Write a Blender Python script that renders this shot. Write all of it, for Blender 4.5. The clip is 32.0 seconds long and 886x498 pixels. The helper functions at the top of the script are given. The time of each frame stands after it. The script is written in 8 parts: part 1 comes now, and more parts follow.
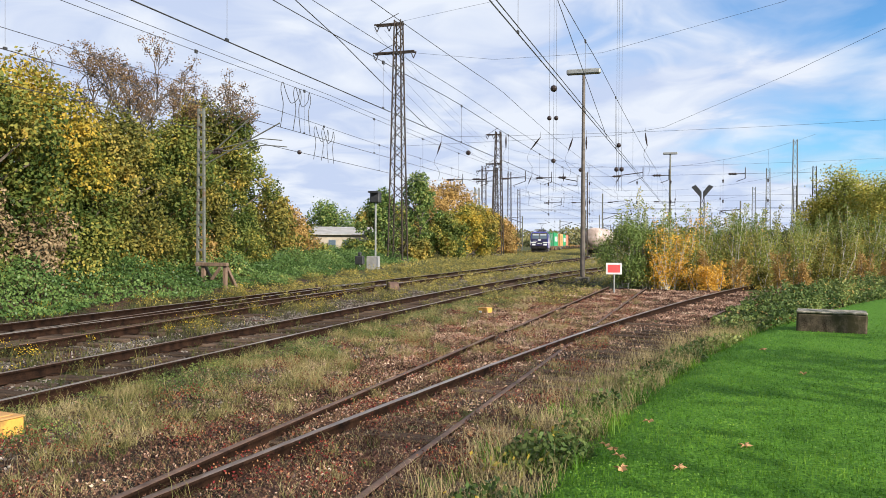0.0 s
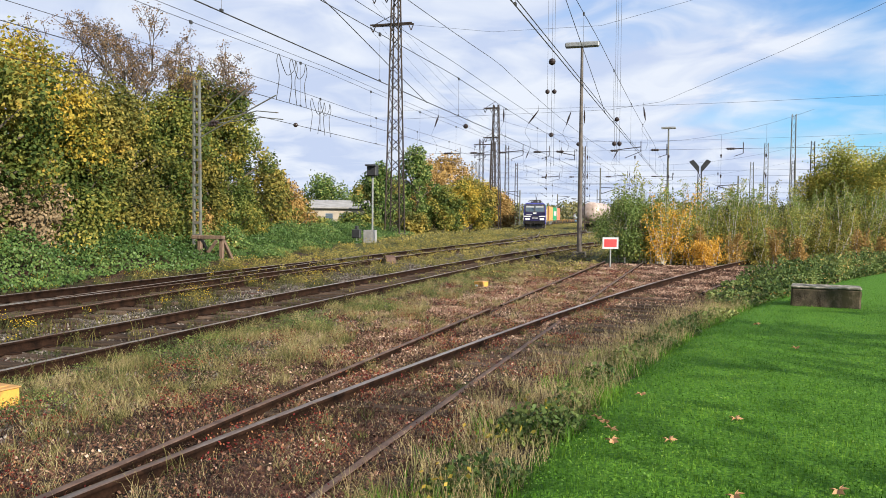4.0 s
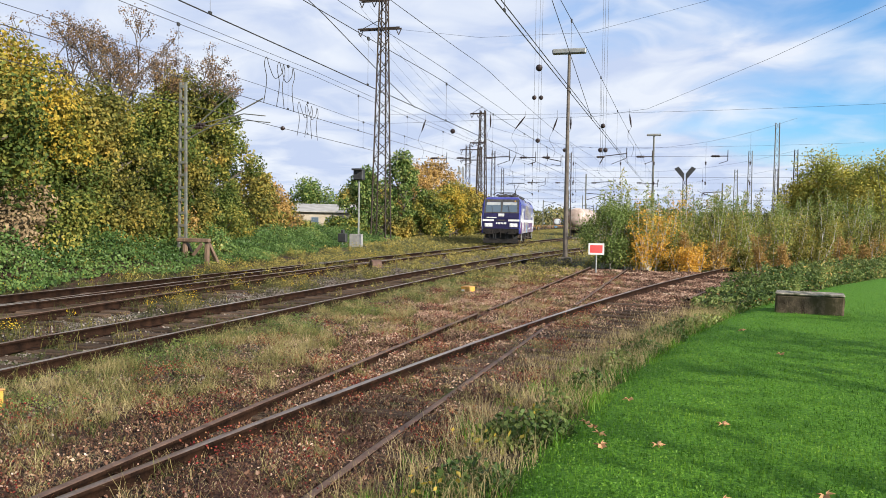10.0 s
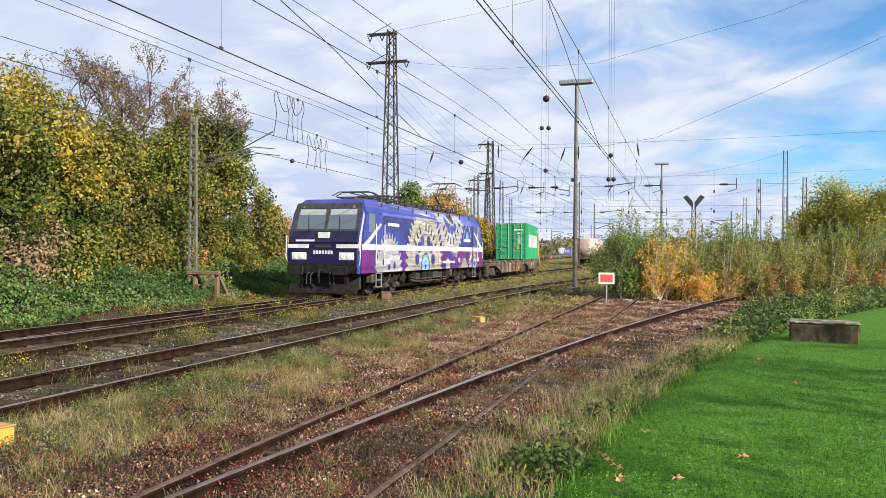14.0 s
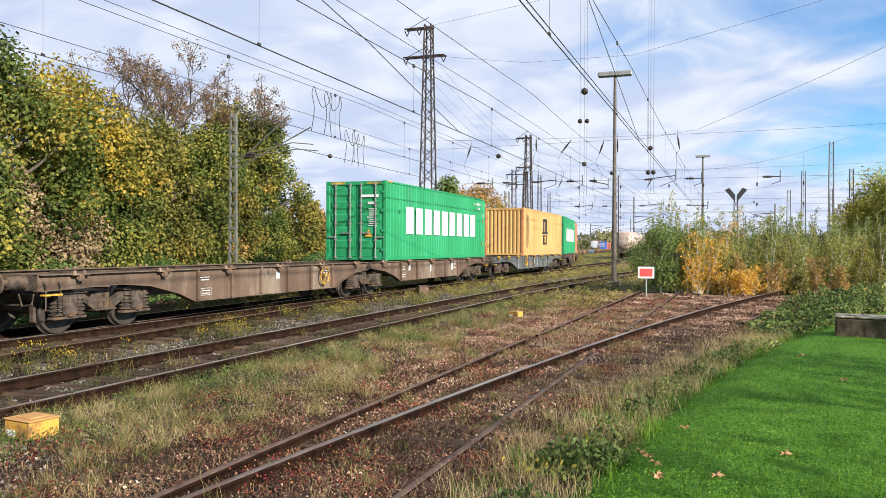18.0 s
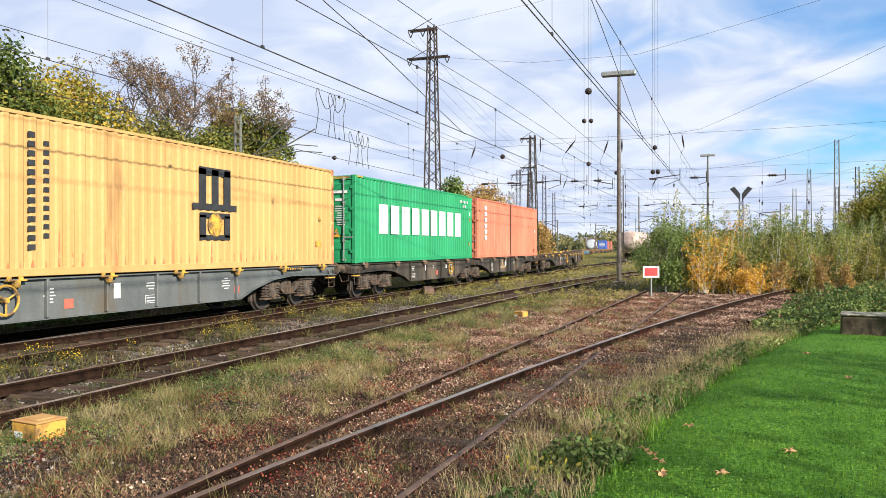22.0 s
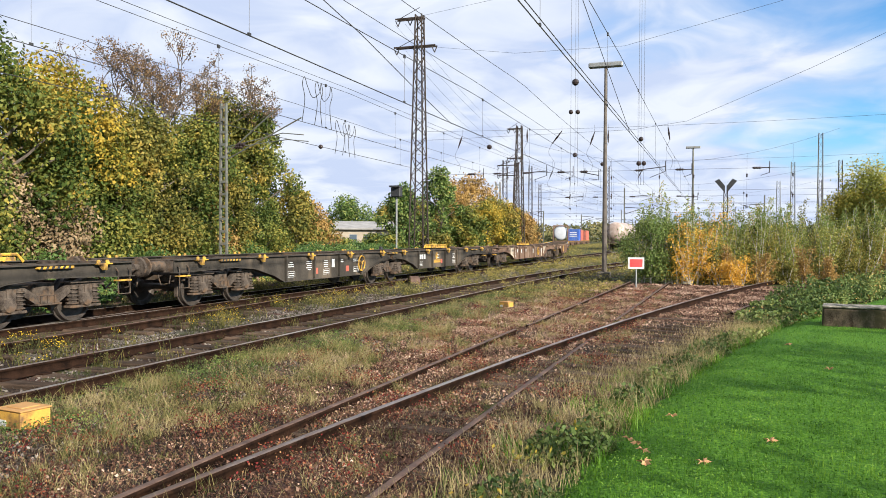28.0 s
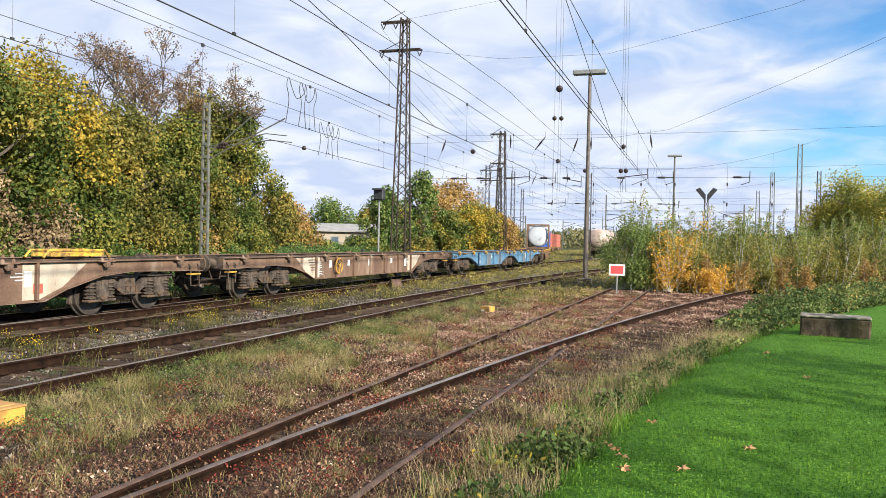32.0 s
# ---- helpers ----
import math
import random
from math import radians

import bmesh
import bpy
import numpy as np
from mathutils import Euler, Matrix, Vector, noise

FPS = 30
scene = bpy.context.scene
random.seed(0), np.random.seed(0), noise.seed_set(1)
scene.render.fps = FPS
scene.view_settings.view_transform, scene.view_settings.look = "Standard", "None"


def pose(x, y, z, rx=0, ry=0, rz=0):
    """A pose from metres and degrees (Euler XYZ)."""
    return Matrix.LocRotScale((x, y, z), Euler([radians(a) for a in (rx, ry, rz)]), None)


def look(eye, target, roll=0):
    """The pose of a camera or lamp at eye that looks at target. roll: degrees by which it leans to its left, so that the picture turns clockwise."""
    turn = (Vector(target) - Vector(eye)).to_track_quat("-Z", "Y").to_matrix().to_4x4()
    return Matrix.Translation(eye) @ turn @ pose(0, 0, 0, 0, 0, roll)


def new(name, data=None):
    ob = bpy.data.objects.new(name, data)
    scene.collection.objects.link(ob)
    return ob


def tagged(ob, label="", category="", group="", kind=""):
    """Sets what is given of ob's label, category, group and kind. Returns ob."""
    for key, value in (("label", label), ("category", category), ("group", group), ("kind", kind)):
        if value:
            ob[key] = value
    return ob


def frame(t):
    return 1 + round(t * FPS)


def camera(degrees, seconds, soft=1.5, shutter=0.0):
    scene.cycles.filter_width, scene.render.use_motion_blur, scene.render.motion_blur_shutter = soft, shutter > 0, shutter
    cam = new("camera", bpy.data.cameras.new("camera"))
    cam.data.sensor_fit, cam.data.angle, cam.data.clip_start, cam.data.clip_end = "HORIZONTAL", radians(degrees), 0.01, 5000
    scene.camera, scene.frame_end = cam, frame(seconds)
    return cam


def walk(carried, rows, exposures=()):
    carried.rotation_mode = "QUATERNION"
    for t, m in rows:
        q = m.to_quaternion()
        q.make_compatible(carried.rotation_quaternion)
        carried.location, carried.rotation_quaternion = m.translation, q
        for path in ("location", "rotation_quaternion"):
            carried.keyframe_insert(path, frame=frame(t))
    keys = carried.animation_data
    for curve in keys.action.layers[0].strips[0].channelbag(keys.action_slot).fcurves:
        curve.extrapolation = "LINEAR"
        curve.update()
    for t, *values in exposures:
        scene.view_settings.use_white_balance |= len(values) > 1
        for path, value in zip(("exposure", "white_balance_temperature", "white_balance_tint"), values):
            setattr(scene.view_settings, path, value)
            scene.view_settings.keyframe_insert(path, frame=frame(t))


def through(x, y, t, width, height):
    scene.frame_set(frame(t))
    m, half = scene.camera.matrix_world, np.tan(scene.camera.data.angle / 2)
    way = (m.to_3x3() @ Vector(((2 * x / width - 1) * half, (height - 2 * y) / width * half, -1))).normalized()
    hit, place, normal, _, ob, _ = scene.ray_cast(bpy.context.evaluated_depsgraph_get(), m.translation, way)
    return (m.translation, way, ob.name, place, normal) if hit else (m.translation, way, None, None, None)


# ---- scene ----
# camera: held by hand at the edge of a lawn
cam = camera(58.07, 32.0, soft=0.15)
# seconds, x, y, z, heading to the right of +y, pitch up, lean (degrees)
PATH = [
    (0.0, 0.011, -0.012, 1.751, -17.614, -0.42, 0.241),
    (0.5, 0.007, -0.009, 1.752, -17.66, -0.585, 0.342),
    (1.0, 0.003, 0.003, 1.752, -17.697, -0.899, 0.438),
    (1.5, 0.008, -0.003, 1.754, -17.629, -1.196, 0.543),
    (2.0, 0.006, 0.006, 1.748, -17.642, -1.614, 0.61),
    (2.5, 0.014, 0.001, 1.751, -17.545, -1.892, 0.696),
    (3.0, 0.021, 0.001, 1.751, -17.514, -2.121, 0.701),
    (3.5, 0.032, 0.001, 1.747, -17.508, -2.238, 0.556),
    (5.5, 0.04, -0.02, 1.745, -17.152, -2.346, 0.425),
    (6.0, 0.036, -0.02, 1.746, -17.079, -2.353, 0.435),
    (6.5, 0.038, -0.019, 1.744, -16.963, -2.342, 0.445),
    (7.0, 0.036, -0.022, 1.749, -16.833, -2.376, 0.484),
    (7.5, 0.031, -0.016, 1.746, -16.699, -2.497, 0.602),
    (8.0, 0.025, -0.019, 1.748, -16.474, -2.59, 0.802),
    (8.5, 0.026, -0.003, 1.744, -16.363, -2.602, 0.756),
    (9.0, 0.024, -0.011, 1.743, -16.282, -2.557, 0.77),
    (9.5, 0.022, -0.009, 1.744, -16.288, -2.358, 0.809),
    (10.0, 0.005, -0.022, 1.744, -16.378, -1.935, 0.925),
    (10.5, 0.003, -0.028, 1.746, -16.422, -1.373, 0.87),
    (11.0, 0.002, -0.027, 1.745, -16.448, -1.072, 0.832),
    (11.5, 0.006, -0.028, 1.746, -16.44, -0.719, 0.451),
    (12.0, 0.006, -0.028, 1.75, -16.439, -0.377, 0.227),
    (12.5, -0.008, -0.022, 1.746, -16.538, -0.118, 0.33),
    (13.0, -0.019, -0.011, 1.748, -16.695, 0.056, 0.35),
    (13.5, -0.026, -0.006, 1.748, -16.852, 0.148, 0.368),
    (14.0, -0.034, -0.005, 1.748, -17.024, 0.251, 0.425),
    (14.5, -0.031, 0.003, 1.752, -17.36, 0.328, 0.513),
    (16.5, -0.033, 0.018, 1.751, -18.762, 0.235, 0.593),
    (17.0, -0.033, 0.036, 1.744, -19.086, 0.125, 0.471),
    (17.5, -0.031, 0.042, 1.74, -19.404, -0.081, 0.304),
    (18.0, -0.024, 0.037, 1.742, -19.744, -0.16, 0.278),
    (18.5, -0.009, 0.032, 1.738, -20.01, -0.095, 0.305),
    (19.0, -0.006, 0.026, 1.742, -20.133, 0.033, 0.366),
    (19.5, -0.003, 0.016, 1.741, -20.115, 0.265, 0.273),
    (20.0, -0.002, 0.016, 1.742, -20.1, 0.297, 0.126),
    (20.5, -0.006, 0.017, 1.744, -20.122, 0.268, 0.077),
    (21.0, -0.006, 0.018, 1.745, -20.122, 0.205, 0.062),
    (21.5, -0.003, 0.014, 1.737, -20.132, 0.09, -0.058),
    (22.0, -0.002, 0.021, 1.731, -20.109, -0.087, -0.104),
    (22.5, 0.005, 0.018, 1.723, -20.045, -0.236, -0.21),
    (23.0, 0.007, 0.021, 1.724, -19.995, -0.323, -0.339),
    (23.5, 0.005, 0.015, 1.724, -19.961, -0.353, -0.534),
    (24.0, -0.006, 0.016, 1.722, -19.839, -0.501, -0.583),
    (24.5, -0.012, 0.014, 1.721, -19.745, -0.556, -0.555),
    (25.0, -0.007, 0.006, 1.721, -19.626, -0.59, -0.532),
    (25.5, -0.012, 0.01, 1.724, -19.462, -0.8, -0.351),
    (27.5, 0.0, 0.006, 1.737, -19.163, -0.981, 0.236),
    (28.0, -0.005, -0.0, 1.733, -19.098, -0.806, 0.274),
    (28.5, -0.004, -0.0, 1.729, -18.994, -0.663, 0.28),
    (29.0, -0.003, -0.018, 1.725, -18.669, -0.444, 0.291),
    (29.5, -0.009, -0.025, 1.725, -18.319, -0.113, 0.234),
    (30.0, -0.008, -0.017, 1.726, -18.118, -0.01, 0.221),
    (30.5, -0.015, -0.013, 1.728, -18.022, -0.151, 0.47),
    (31.0, -0.022, -0.003, 1.73, -17.892, -0.249, 0.765),
    (31.5, -0.02, 0.002, 1.727, -17.822, -0.311, 0.969),
    (32.0, -0.02, 0.003, 1.731, -17.789, -0.512, 1.227),
]


def eye_pose(x, y, z, heading, pitch, lean):
    return pose(x, y, z) @ pose(0, 0, 0, 0, 0, -heading) @ pose(0, 0, 0, 90 + pitch) @ pose(0, 0, 0, 0, 0, lean)


walk(cam, [(r[0], eye_pose(*r[1:])) for r in PATH], [(0, 0.97), (14, 0.97), (17, 1.0), (28, 1.05), (32, 1.05)])

# ---- light: low autumn sun from behind the lawn, broken cloud ----
SUN = Vector((0.80, -0.42, 0.42)).normalized()
sun = new("sun", bpy.data.lights.new("sun", "SUN"))
sun.data.energy, sun.data.angle, sun.data.color = 5.0, radians(0.6), (1.0, 0.92, 0.80)
sun.matrix_world = look(SUN * 60, (0, 0, 0))


def make_world():
    w = bpy.data.worlds.new("sky")
    scene.world = w
    w.use_nodes = True
    nt = w.node_tree
    nt.nodes.clear()
    n = nt.nodes.new
    out, bg = n("ShaderNodeOutputWorld"), n("ShaderNodeBackground")
    sky = n("ShaderNodeTexSky")
    sky.sky_type, sky.sun_disc = "NISHITA", False
    sky.sun_elevation = math.asin(SUN.z)
    sky.sun_rotation = math.atan2(SUN.x, SUN.y)
    sky.air_density, sky.dust_density = 1.0, 0.6
    co, sep = n("ShaderNodeTexCoord"), n("ShaderNodeSeparateXYZ")
    nt.links.new(co.outputs["Generated"], sep.inputs[0])
    # flatten the direction onto a cloud deck
    add = n("ShaderNodeMath"); add.operation = "ADD"; add.inputs[1].default_value = 0.16
    nt.links.new(sep.outputs["Z"], add.inputs[0])
    dx, dy = n("ShaderNodeMath"), n("ShaderNodeMath")
    dx.operation = dy.operation = "DIVIDE"
    nt.links.new(sep.outputs["X"], dx.inputs[0]); nt.links.new(add.outputs[0], dx.inputs[1])
    nt.links.new(sep.outputs["Y"], dy.inputs[0]); nt.links.new(add.outputs[0], dy.inputs[1])
    com = n("ShaderNodeCombineXYZ")
    nt.links.new(dx.outputs[0], com.inputs[0]); nt.links.new(dy.outputs[0], com.inputs[1])
    big, fine = n("ShaderNodeTexNoise"), n("ShaderNodeTexNoise")
    big.inputs["Scale"].default_value, big.inputs["Detail"].default_value = 0.62, 6
    fine.inputs["Scale"].default_value, fine.inputs["Detail"].default_value = 2.6, 5
    fine.inputs["Distortion"].default_value = 0.7
    shift = n("ShaderNodeVectorMath"); shift.operation = "ADD"; shift.inputs[1].default_value = CLOUD_SHIFT
    nt.links.new(com.outputs[0], shift.inputs[0])
    for t in (big, fine):
        nt.links.new(shift.outputs[0], t.inputs["Vector"])
    mixn = n("ShaderNodeMath"); mixn.operation = "MULTIPLY_ADD"; mixn.inputs[1].default_value = 0.34
    nt.links.new(fine.outputs["Fac"], mixn.inputs[0]); nt.links.new(big.outputs["Fac"], mixn.inputs[2])
    thin = n("ShaderNodeMath"); thin.operation = "MULTIPLY_ADD"; thin.inputs[1].default_value = -0.26
    nt.links.new(sep.outputs["X"], thin.inputs[0]); nt.links.new(mixn.outputs[0], thin.inputs[2])
    bank = n("ShaderNodeMapRange")
    for key, val in zip(("From Min", "From Max", "To Min", "To Max"), (0.04, 0.13, 0.24, 0.0)):
        bank.inputs[key].default_value = val
    nt.links.new(sep.outputs["Z"], bank.inputs["Value"])
    banked = n("ShaderNodeMath"); banked.operation = "ADD"
    nt.links.new(thin.outputs[0], banked.inputs[0]); nt.links.new(bank.outputs[0], banked.inputs[1])
    cover = n("ShaderNodeMapRange")
    cover.inputs["From Min"].default_value, cover.inputs["From Max"].default_value = 0.50, 0.70
    nt.links.new(banked.outputs[0], cover.inputs["Value"])
    # grey bellies
    belly = n("ShaderNodeMapRange")
    belly.inputs["From Min"].default_value, belly.inputs["From Max"].default_value = 0.40, 0.62
    nt.links.new(fine.outputs["Fac"], belly.inputs["Value"])
    cloud = n("ShaderNodeMix"); cloud.data_type = "RGBA"
    cloud.inputs["A"].default_value, cloud.inputs["B"].default_value = CLOUD_DARK, CLOUD_LIGHT
    nt.links.new(belly.outputs[0], cloud.inputs["Factor"])
    mix = n("ShaderNodeMix"); mix.data_type = "RGBA"
    nt.links.new(cover.outputs[0], mix.inputs["Factor"])
    clear = n("ShaderNodeMix"); clear.data_type = "RGBA"; clear.blend_type = "MULTIPLY"
    clear.inputs["Factor"].default_value, clear.inputs["B"].default_value = 1.0, CLEAR_TINT
    nt.links.new(sky.outputs[0], clear.inputs["A"])
    nt.links.new(clear.outputs["Result"], mix.inputs["A"]); nt.links.new(cloud.outputs["Result"], mix.inputs["B"])
    nt.links.new(mix.outputs["Result"], bg.inputs["Color"])
    bg.inputs["Strength"].default_value = 0.050
    nt.links.new(bg.outputs[0], out.inputs[0])


CLOUD_SHIFT = (3.1, 1.7, 0.0)
CLOUD_DARK, CLOUD_LIGHT = (6.0, 7.0, 9.3, 1), (8.5, 9.1, 10.2, 1)
CLEAR_TINT = (0.85, 1.45, 2.0, 1)
make_world()

# ---- materials ----
def surf(name, dark, light, scale=4.0, rough=0.8, metal=0.0, bump=0.15, stain=None, amount=0.35, random=0.0, fine=8.0, dist=0.02, island=0.0, streak=(1, 1, 1), spec=0.5):
    """Two-scale procedural surface: broad tone from dark to light, fine grain, and stains of their own colour."""
    m = bpy.data.materials.new(name)
    m.use_nodes = True
    nt = m.node_tree
    n, L = nt.nodes.new, nt.links.new
    b = nt.nodes["Principled BSDF"]
    co = n("ShaderNodeTexCoord")
    mp = n("ShaderNodeMapping"); mp.inputs["Scale"].default_value = streak
    L(co.outputs["Object"], mp.inputs["Vector"])
    a, f = n("ShaderNodeTexNoise"), n("ShaderNodeTexNoise")
    a.inputs["Scale"].default_value, a.inputs["Detail"].default_value = scale, 6
    f.inputs["Scale"].default_value, f.inputs["Detail"].default_value = scale * fine, 4
    L(mp.outputs[0], a.inputs["Vector"]); L(co.outputs["Object"], f.inputs["Vector"])
    s = n("ShaderNodeMath"); s.operation = "MULTIPLY_ADD"; s.inputs[1].default_value = 0.45
    L(f.outputs["Fac"], s.inputs[0]); L(a.outputs["Fac"], s.inputs[2])
    r = n("ShaderNodeMapRange"); r.inputs["From Min"].default_value, r.inputs["From Max"].default_value = 0.5, 0.95
    L(s.outputs[0], r.inputs["Value"])
    mix = n("ShaderNodeMix"); mix.data_type = "RGBA"
    mix.inputs["A"].default_value, mix.inputs["B"].default_value = (*dark, 1), (*light, 1)
    L(r.outputs[0], mix.inputs["Factor"])
    col = mix.outputs["Result"]
    if stain:
        st = n("ShaderNodeTexNoise"); st.inputs["Scale"].default_value, st.inputs["Detail"].default_value = scale * 0.6, 8
        st.inputs["Roughness"].default_value = 0.65
        L(mp.outputs[0], st.inputs["Vector"])
        sr = n("ShaderNodeMapRange"); sr.inputs["From Min"].default_value = 0.66 - amount * 0.5; sr.inputs["From Max"].default_value = 0.80 - amount * 0.5
        L(st.outputs["Fac"], sr.inputs["Value"])
        m2 = n("ShaderNodeMix"); m2.data_type = "RGBA"; m2.inputs["B"].default_value = (*stain, 1)
        L(sr.outputs[0], m2.inputs["Factor"]); L(col, m2.inputs["A"])
        col = m2.outputs["Result"]
    if random or island:
        hsv = n("ShaderNodeHueSaturation")
        src = n("ShaderNodeObjectInfo").outputs["Random"] if random else n("ShaderNodeNewGeometry").outputs["Random Per Island"]
        k = random or island
        rr = n("ShaderNodeMapRange"); rr.inputs["To Min"].default_value, rr.inputs["To Max"].default_value = 1 - k, 1 + k
        L(src, rr.inputs["Value"]); L(rr.outputs[0], hsv.inputs["Value"]); L(col, hsv.inputs["Color"])
        col = hsv.outputs[0]
    L(col, b.inputs["Base Color"])
    b.inputs["Roughness"].default_value, b.inputs["Metallic"].default_value = rough, metal
    b.inputs["Specular IOR Level"].default_value = spec
    if bump:
        bp = n("ShaderNodeBump"); bp.inputs["Strength"].default_value, bp.inputs["Distance"].default_value = bump, dist
        L(s.outputs[0], bp.inputs["Height"]); L(bp.outputs[0], b.inputs["Normal"])
    return m


def leafy(name, stops, through=0.35, rough=0.6, patch=0.0):
    """Leaves: hue by leaf from a ramp of (position, colour), shifted in patches a few metres wide; thin, so light passes through."""
    m = bpy.data.materials.new(name)
    m.use_nodes = True
    nt = m.node_tree
    n, L = nt.nodes.new, nt.links.new
    b, out = nt.nodes["Principled BSDF"], nt.nodes["Material Output"]
    g, ramp = n("ShaderNodeNewGeometry"), n("ShaderNodeValToRGB")
    src = g.outputs["Random Per Island"]
    if patch:
        co, no = n("ShaderNodeTexCoord"), n("ShaderNodeTexNoise")
        no.inputs["Scale"].default_value, no.inputs["Detail"].default_value = patch, 2
        L(co.outputs["Object"], no.inputs["Vector"])
        mr = n("ShaderNodeMapRange"); mr.inputs["From Min"].default_value, mr.inputs["From Max"].default_value = 0.3, 0.7
        L(no.outputs["Fac"], mr.inputs["Value"])
        mx = n("ShaderNodeMix"); mx.inputs["Factor"].default_value = 0.62
        L(src, mx.inputs["A"]); L(mr.outputs[0], mx.inputs["B"])
        src = mx.outputs["Result"]
    e = ramp.color_ramp.elements
    while len(e) < len(stops):
        e.new(0.5)
    for k, (p, c) in zip(e, stops):
        k.position, k.color = p, (*[0.85 * v ** 1.12 for v in c], 1)
    L(src, ramp.inputs[0])
    L(ramp.outputs[0], b.inputs["Base Color"])
    b.inputs["Roughness"].default_value = rough
    b.inputs["Specular IOR Level"].default_value = 0.16
    tr, mix = n("ShaderNodeBsdfTranslucent"), n("ShaderNodeMixShader")
    L(ramp.outputs[0], tr.inputs["Color"])
    mix.inputs[0].default_value = through * 0.85
    L(b.outputs[0], mix.inputs[1]); L(tr.outputs[0], mix.inputs[2]); L(mix.outputs[0], out.inputs[0])
    return m


def glass(name, tint=(0.02, 0.03, 0.035), rough=0.05):
    m = bpy.data.materials.new(name)
    m.use_nodes = True
    b = m.node_tree.nodes["Principled BSDF"]
    b.inputs["Base Color"].default_value, b.inputs["Roughness"].default_value = (*tint, 1), rough
    b.inputs["Specular IOR Level"].default_value = 0.8
    return m


# Dark rust taken near black: shade below the rail head is in the colour.
M_RAIL = surf("rust_and_shade_rail_side", (0.006, 0.0035, 0.0025), (0.030, 0.015, 0.009), 6, 0.95, 0.0, 0.25, spec=0.06)
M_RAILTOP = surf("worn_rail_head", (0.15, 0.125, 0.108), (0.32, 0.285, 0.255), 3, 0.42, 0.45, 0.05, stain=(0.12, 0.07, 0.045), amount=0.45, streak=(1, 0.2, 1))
M_RAILTOP_RUST = surf("rusty_rail_head", (0.05, 0.026, 0.017), (0.14, 0.082, 0.055), 5, 0.8, 0.1, 0.15)
M_SLEEPER = surf("weathered_wood_sleeper", (0.018, 0.012, 0.008), (0.115, 0.078, 0.055), 9, 0.97, 0, 0.5, random=0.35, streak=(0.25, 3, 3), spec=0.08)
M_STEEL_DARK = surf("dusty_running_gear", (0.016, 0.012, 0.010), (0.12, 0.095, 0.075), 7, 0.85, 0.1, 0.2, stain=(0.12, 0.075, 0.045), amount=0.3, spec=0.15)
M_WHEEL = surf("wheel_steel", (0.05, 0.042, 0.036), (0.11, 0.09, 0.075), 6, 0.6, 0.6, 0.1)
M_TYRE = surf("polished_tread", (0.35, 0.34, 0.33), (0.5, 0.49, 0.48), 6, 0.3, 1.0, 0.02)
M_BROWN = surf("brown_wagon_paint", (0.082, 0.053, 0.037), (0.145, 0.098, 0.070), 2.2, 0.75, 0, 0.1, stain=(0.20, 0.155, 0.115), amount=0.25, streak=(1, 1, 0.35), spec=0.2)
M_RUSTBROWN = surf("rust_faded_wagon_paint", (0.095, 0.055, 0.037), (0.18, 0.115, 0.078), 2.4, 0.85, 0, 0.15, stain=(0.27, 0.21, 0.155), amount=0.22, streak=(1, 1, 0.3), spec=0.2)
M_DARKGREY = surf("dark_grey_wagon_paint", (0.028, 0.024, 0.019), (0.062, 0.052, 0.041), 2.2, 0.75, 0, 0.08, stain=(0.11, 0.085, 0.06), amount=0.25, streak=(1, 1, 0.35), spec=0.2)
M_GREYBLUE = surf("grey_wagon_paint", (0.07, 0.076, 0.074), (0.115, 0.122, 0.115), 2.2, 0.6, 0, 0.08, stain=(0.09, 0.075, 0.055), amount=0.2, streak=(1, 1, 0.35))
M_BLUE = surf("dusty_blue_wagon_paint", (0.055, 0.13, 0.21), (0.10, 0.21, 0.31), 2.2, 0.6, 0, 0.08, stain=(0.12, 0.10, 0.08), amount=0.25, streak=(1, 1, 0.35))
M_GREEN = surf("green_container_paint", (0.012, 0.185, 0.066), (0.022, 0.25, 0.10), 1.2, 0.55, 0, 0.05, stain=(0.03, 0.17, 0.09), amount=0.15, streak=(1, 1, 0.3), spec=0.3)
M_YELLOW = surf("ochre_container_paint", (0.385, 0.222, 0.076), (0.47, 0.285, 0.105), 1.4, 0.65, 0, 0.05, stain=(0.27, 0.145, 0.055), amount=0.16, streak=(1, 1, 0.22), spec=0.3)
M_ORANGE = surf("faded_orange_container_paint", (0.42, 0.118, 0.064), (0.50, 0.17, 0.10), 1.2, 0.65, 0, 0.05, stain=(0.33, 0.13, 0.085), amount=0.17, streak=(1, 1, 0.5), spec=0.3)
M_RED = surf("red_brown_container_paint", (0.30, 0.07, 0.045), (0.40, 0.11, 0.07), 1.2, 0.6, 0, 0.05)
M_RUSTPOST = surf("rusted_corner_post", (0.26, 0.085, 0.035), (0.46, 0.19, 0.075), 5, 0.8, 0, 0.15, stain=(0.60, 0.38, 0.13), amount=0.2)
M_WHITE = surf("white_marking", (0.46, 0.46, 0.44), (0.66, 0.66, 0.63), 3, 0.6, 0, 0.02, stain=(0.30, 0.28, 0.24), amount=0.15)
M_YELLOWPAINT = surf("safety_yellow_paint", (0.40, 0.215, 0.03), (0.62, 0.365, 0.05), 6, 0.7, 0, 0.15, stain=(0.14, 0.085, 0.04), amount=0.4, spec=0.25)
M_BLACK = surf("black_paint", (0.012, 0.012, 0.013), (0.03, 0.03, 0.03), 5, 0.6, 0, 0.05)
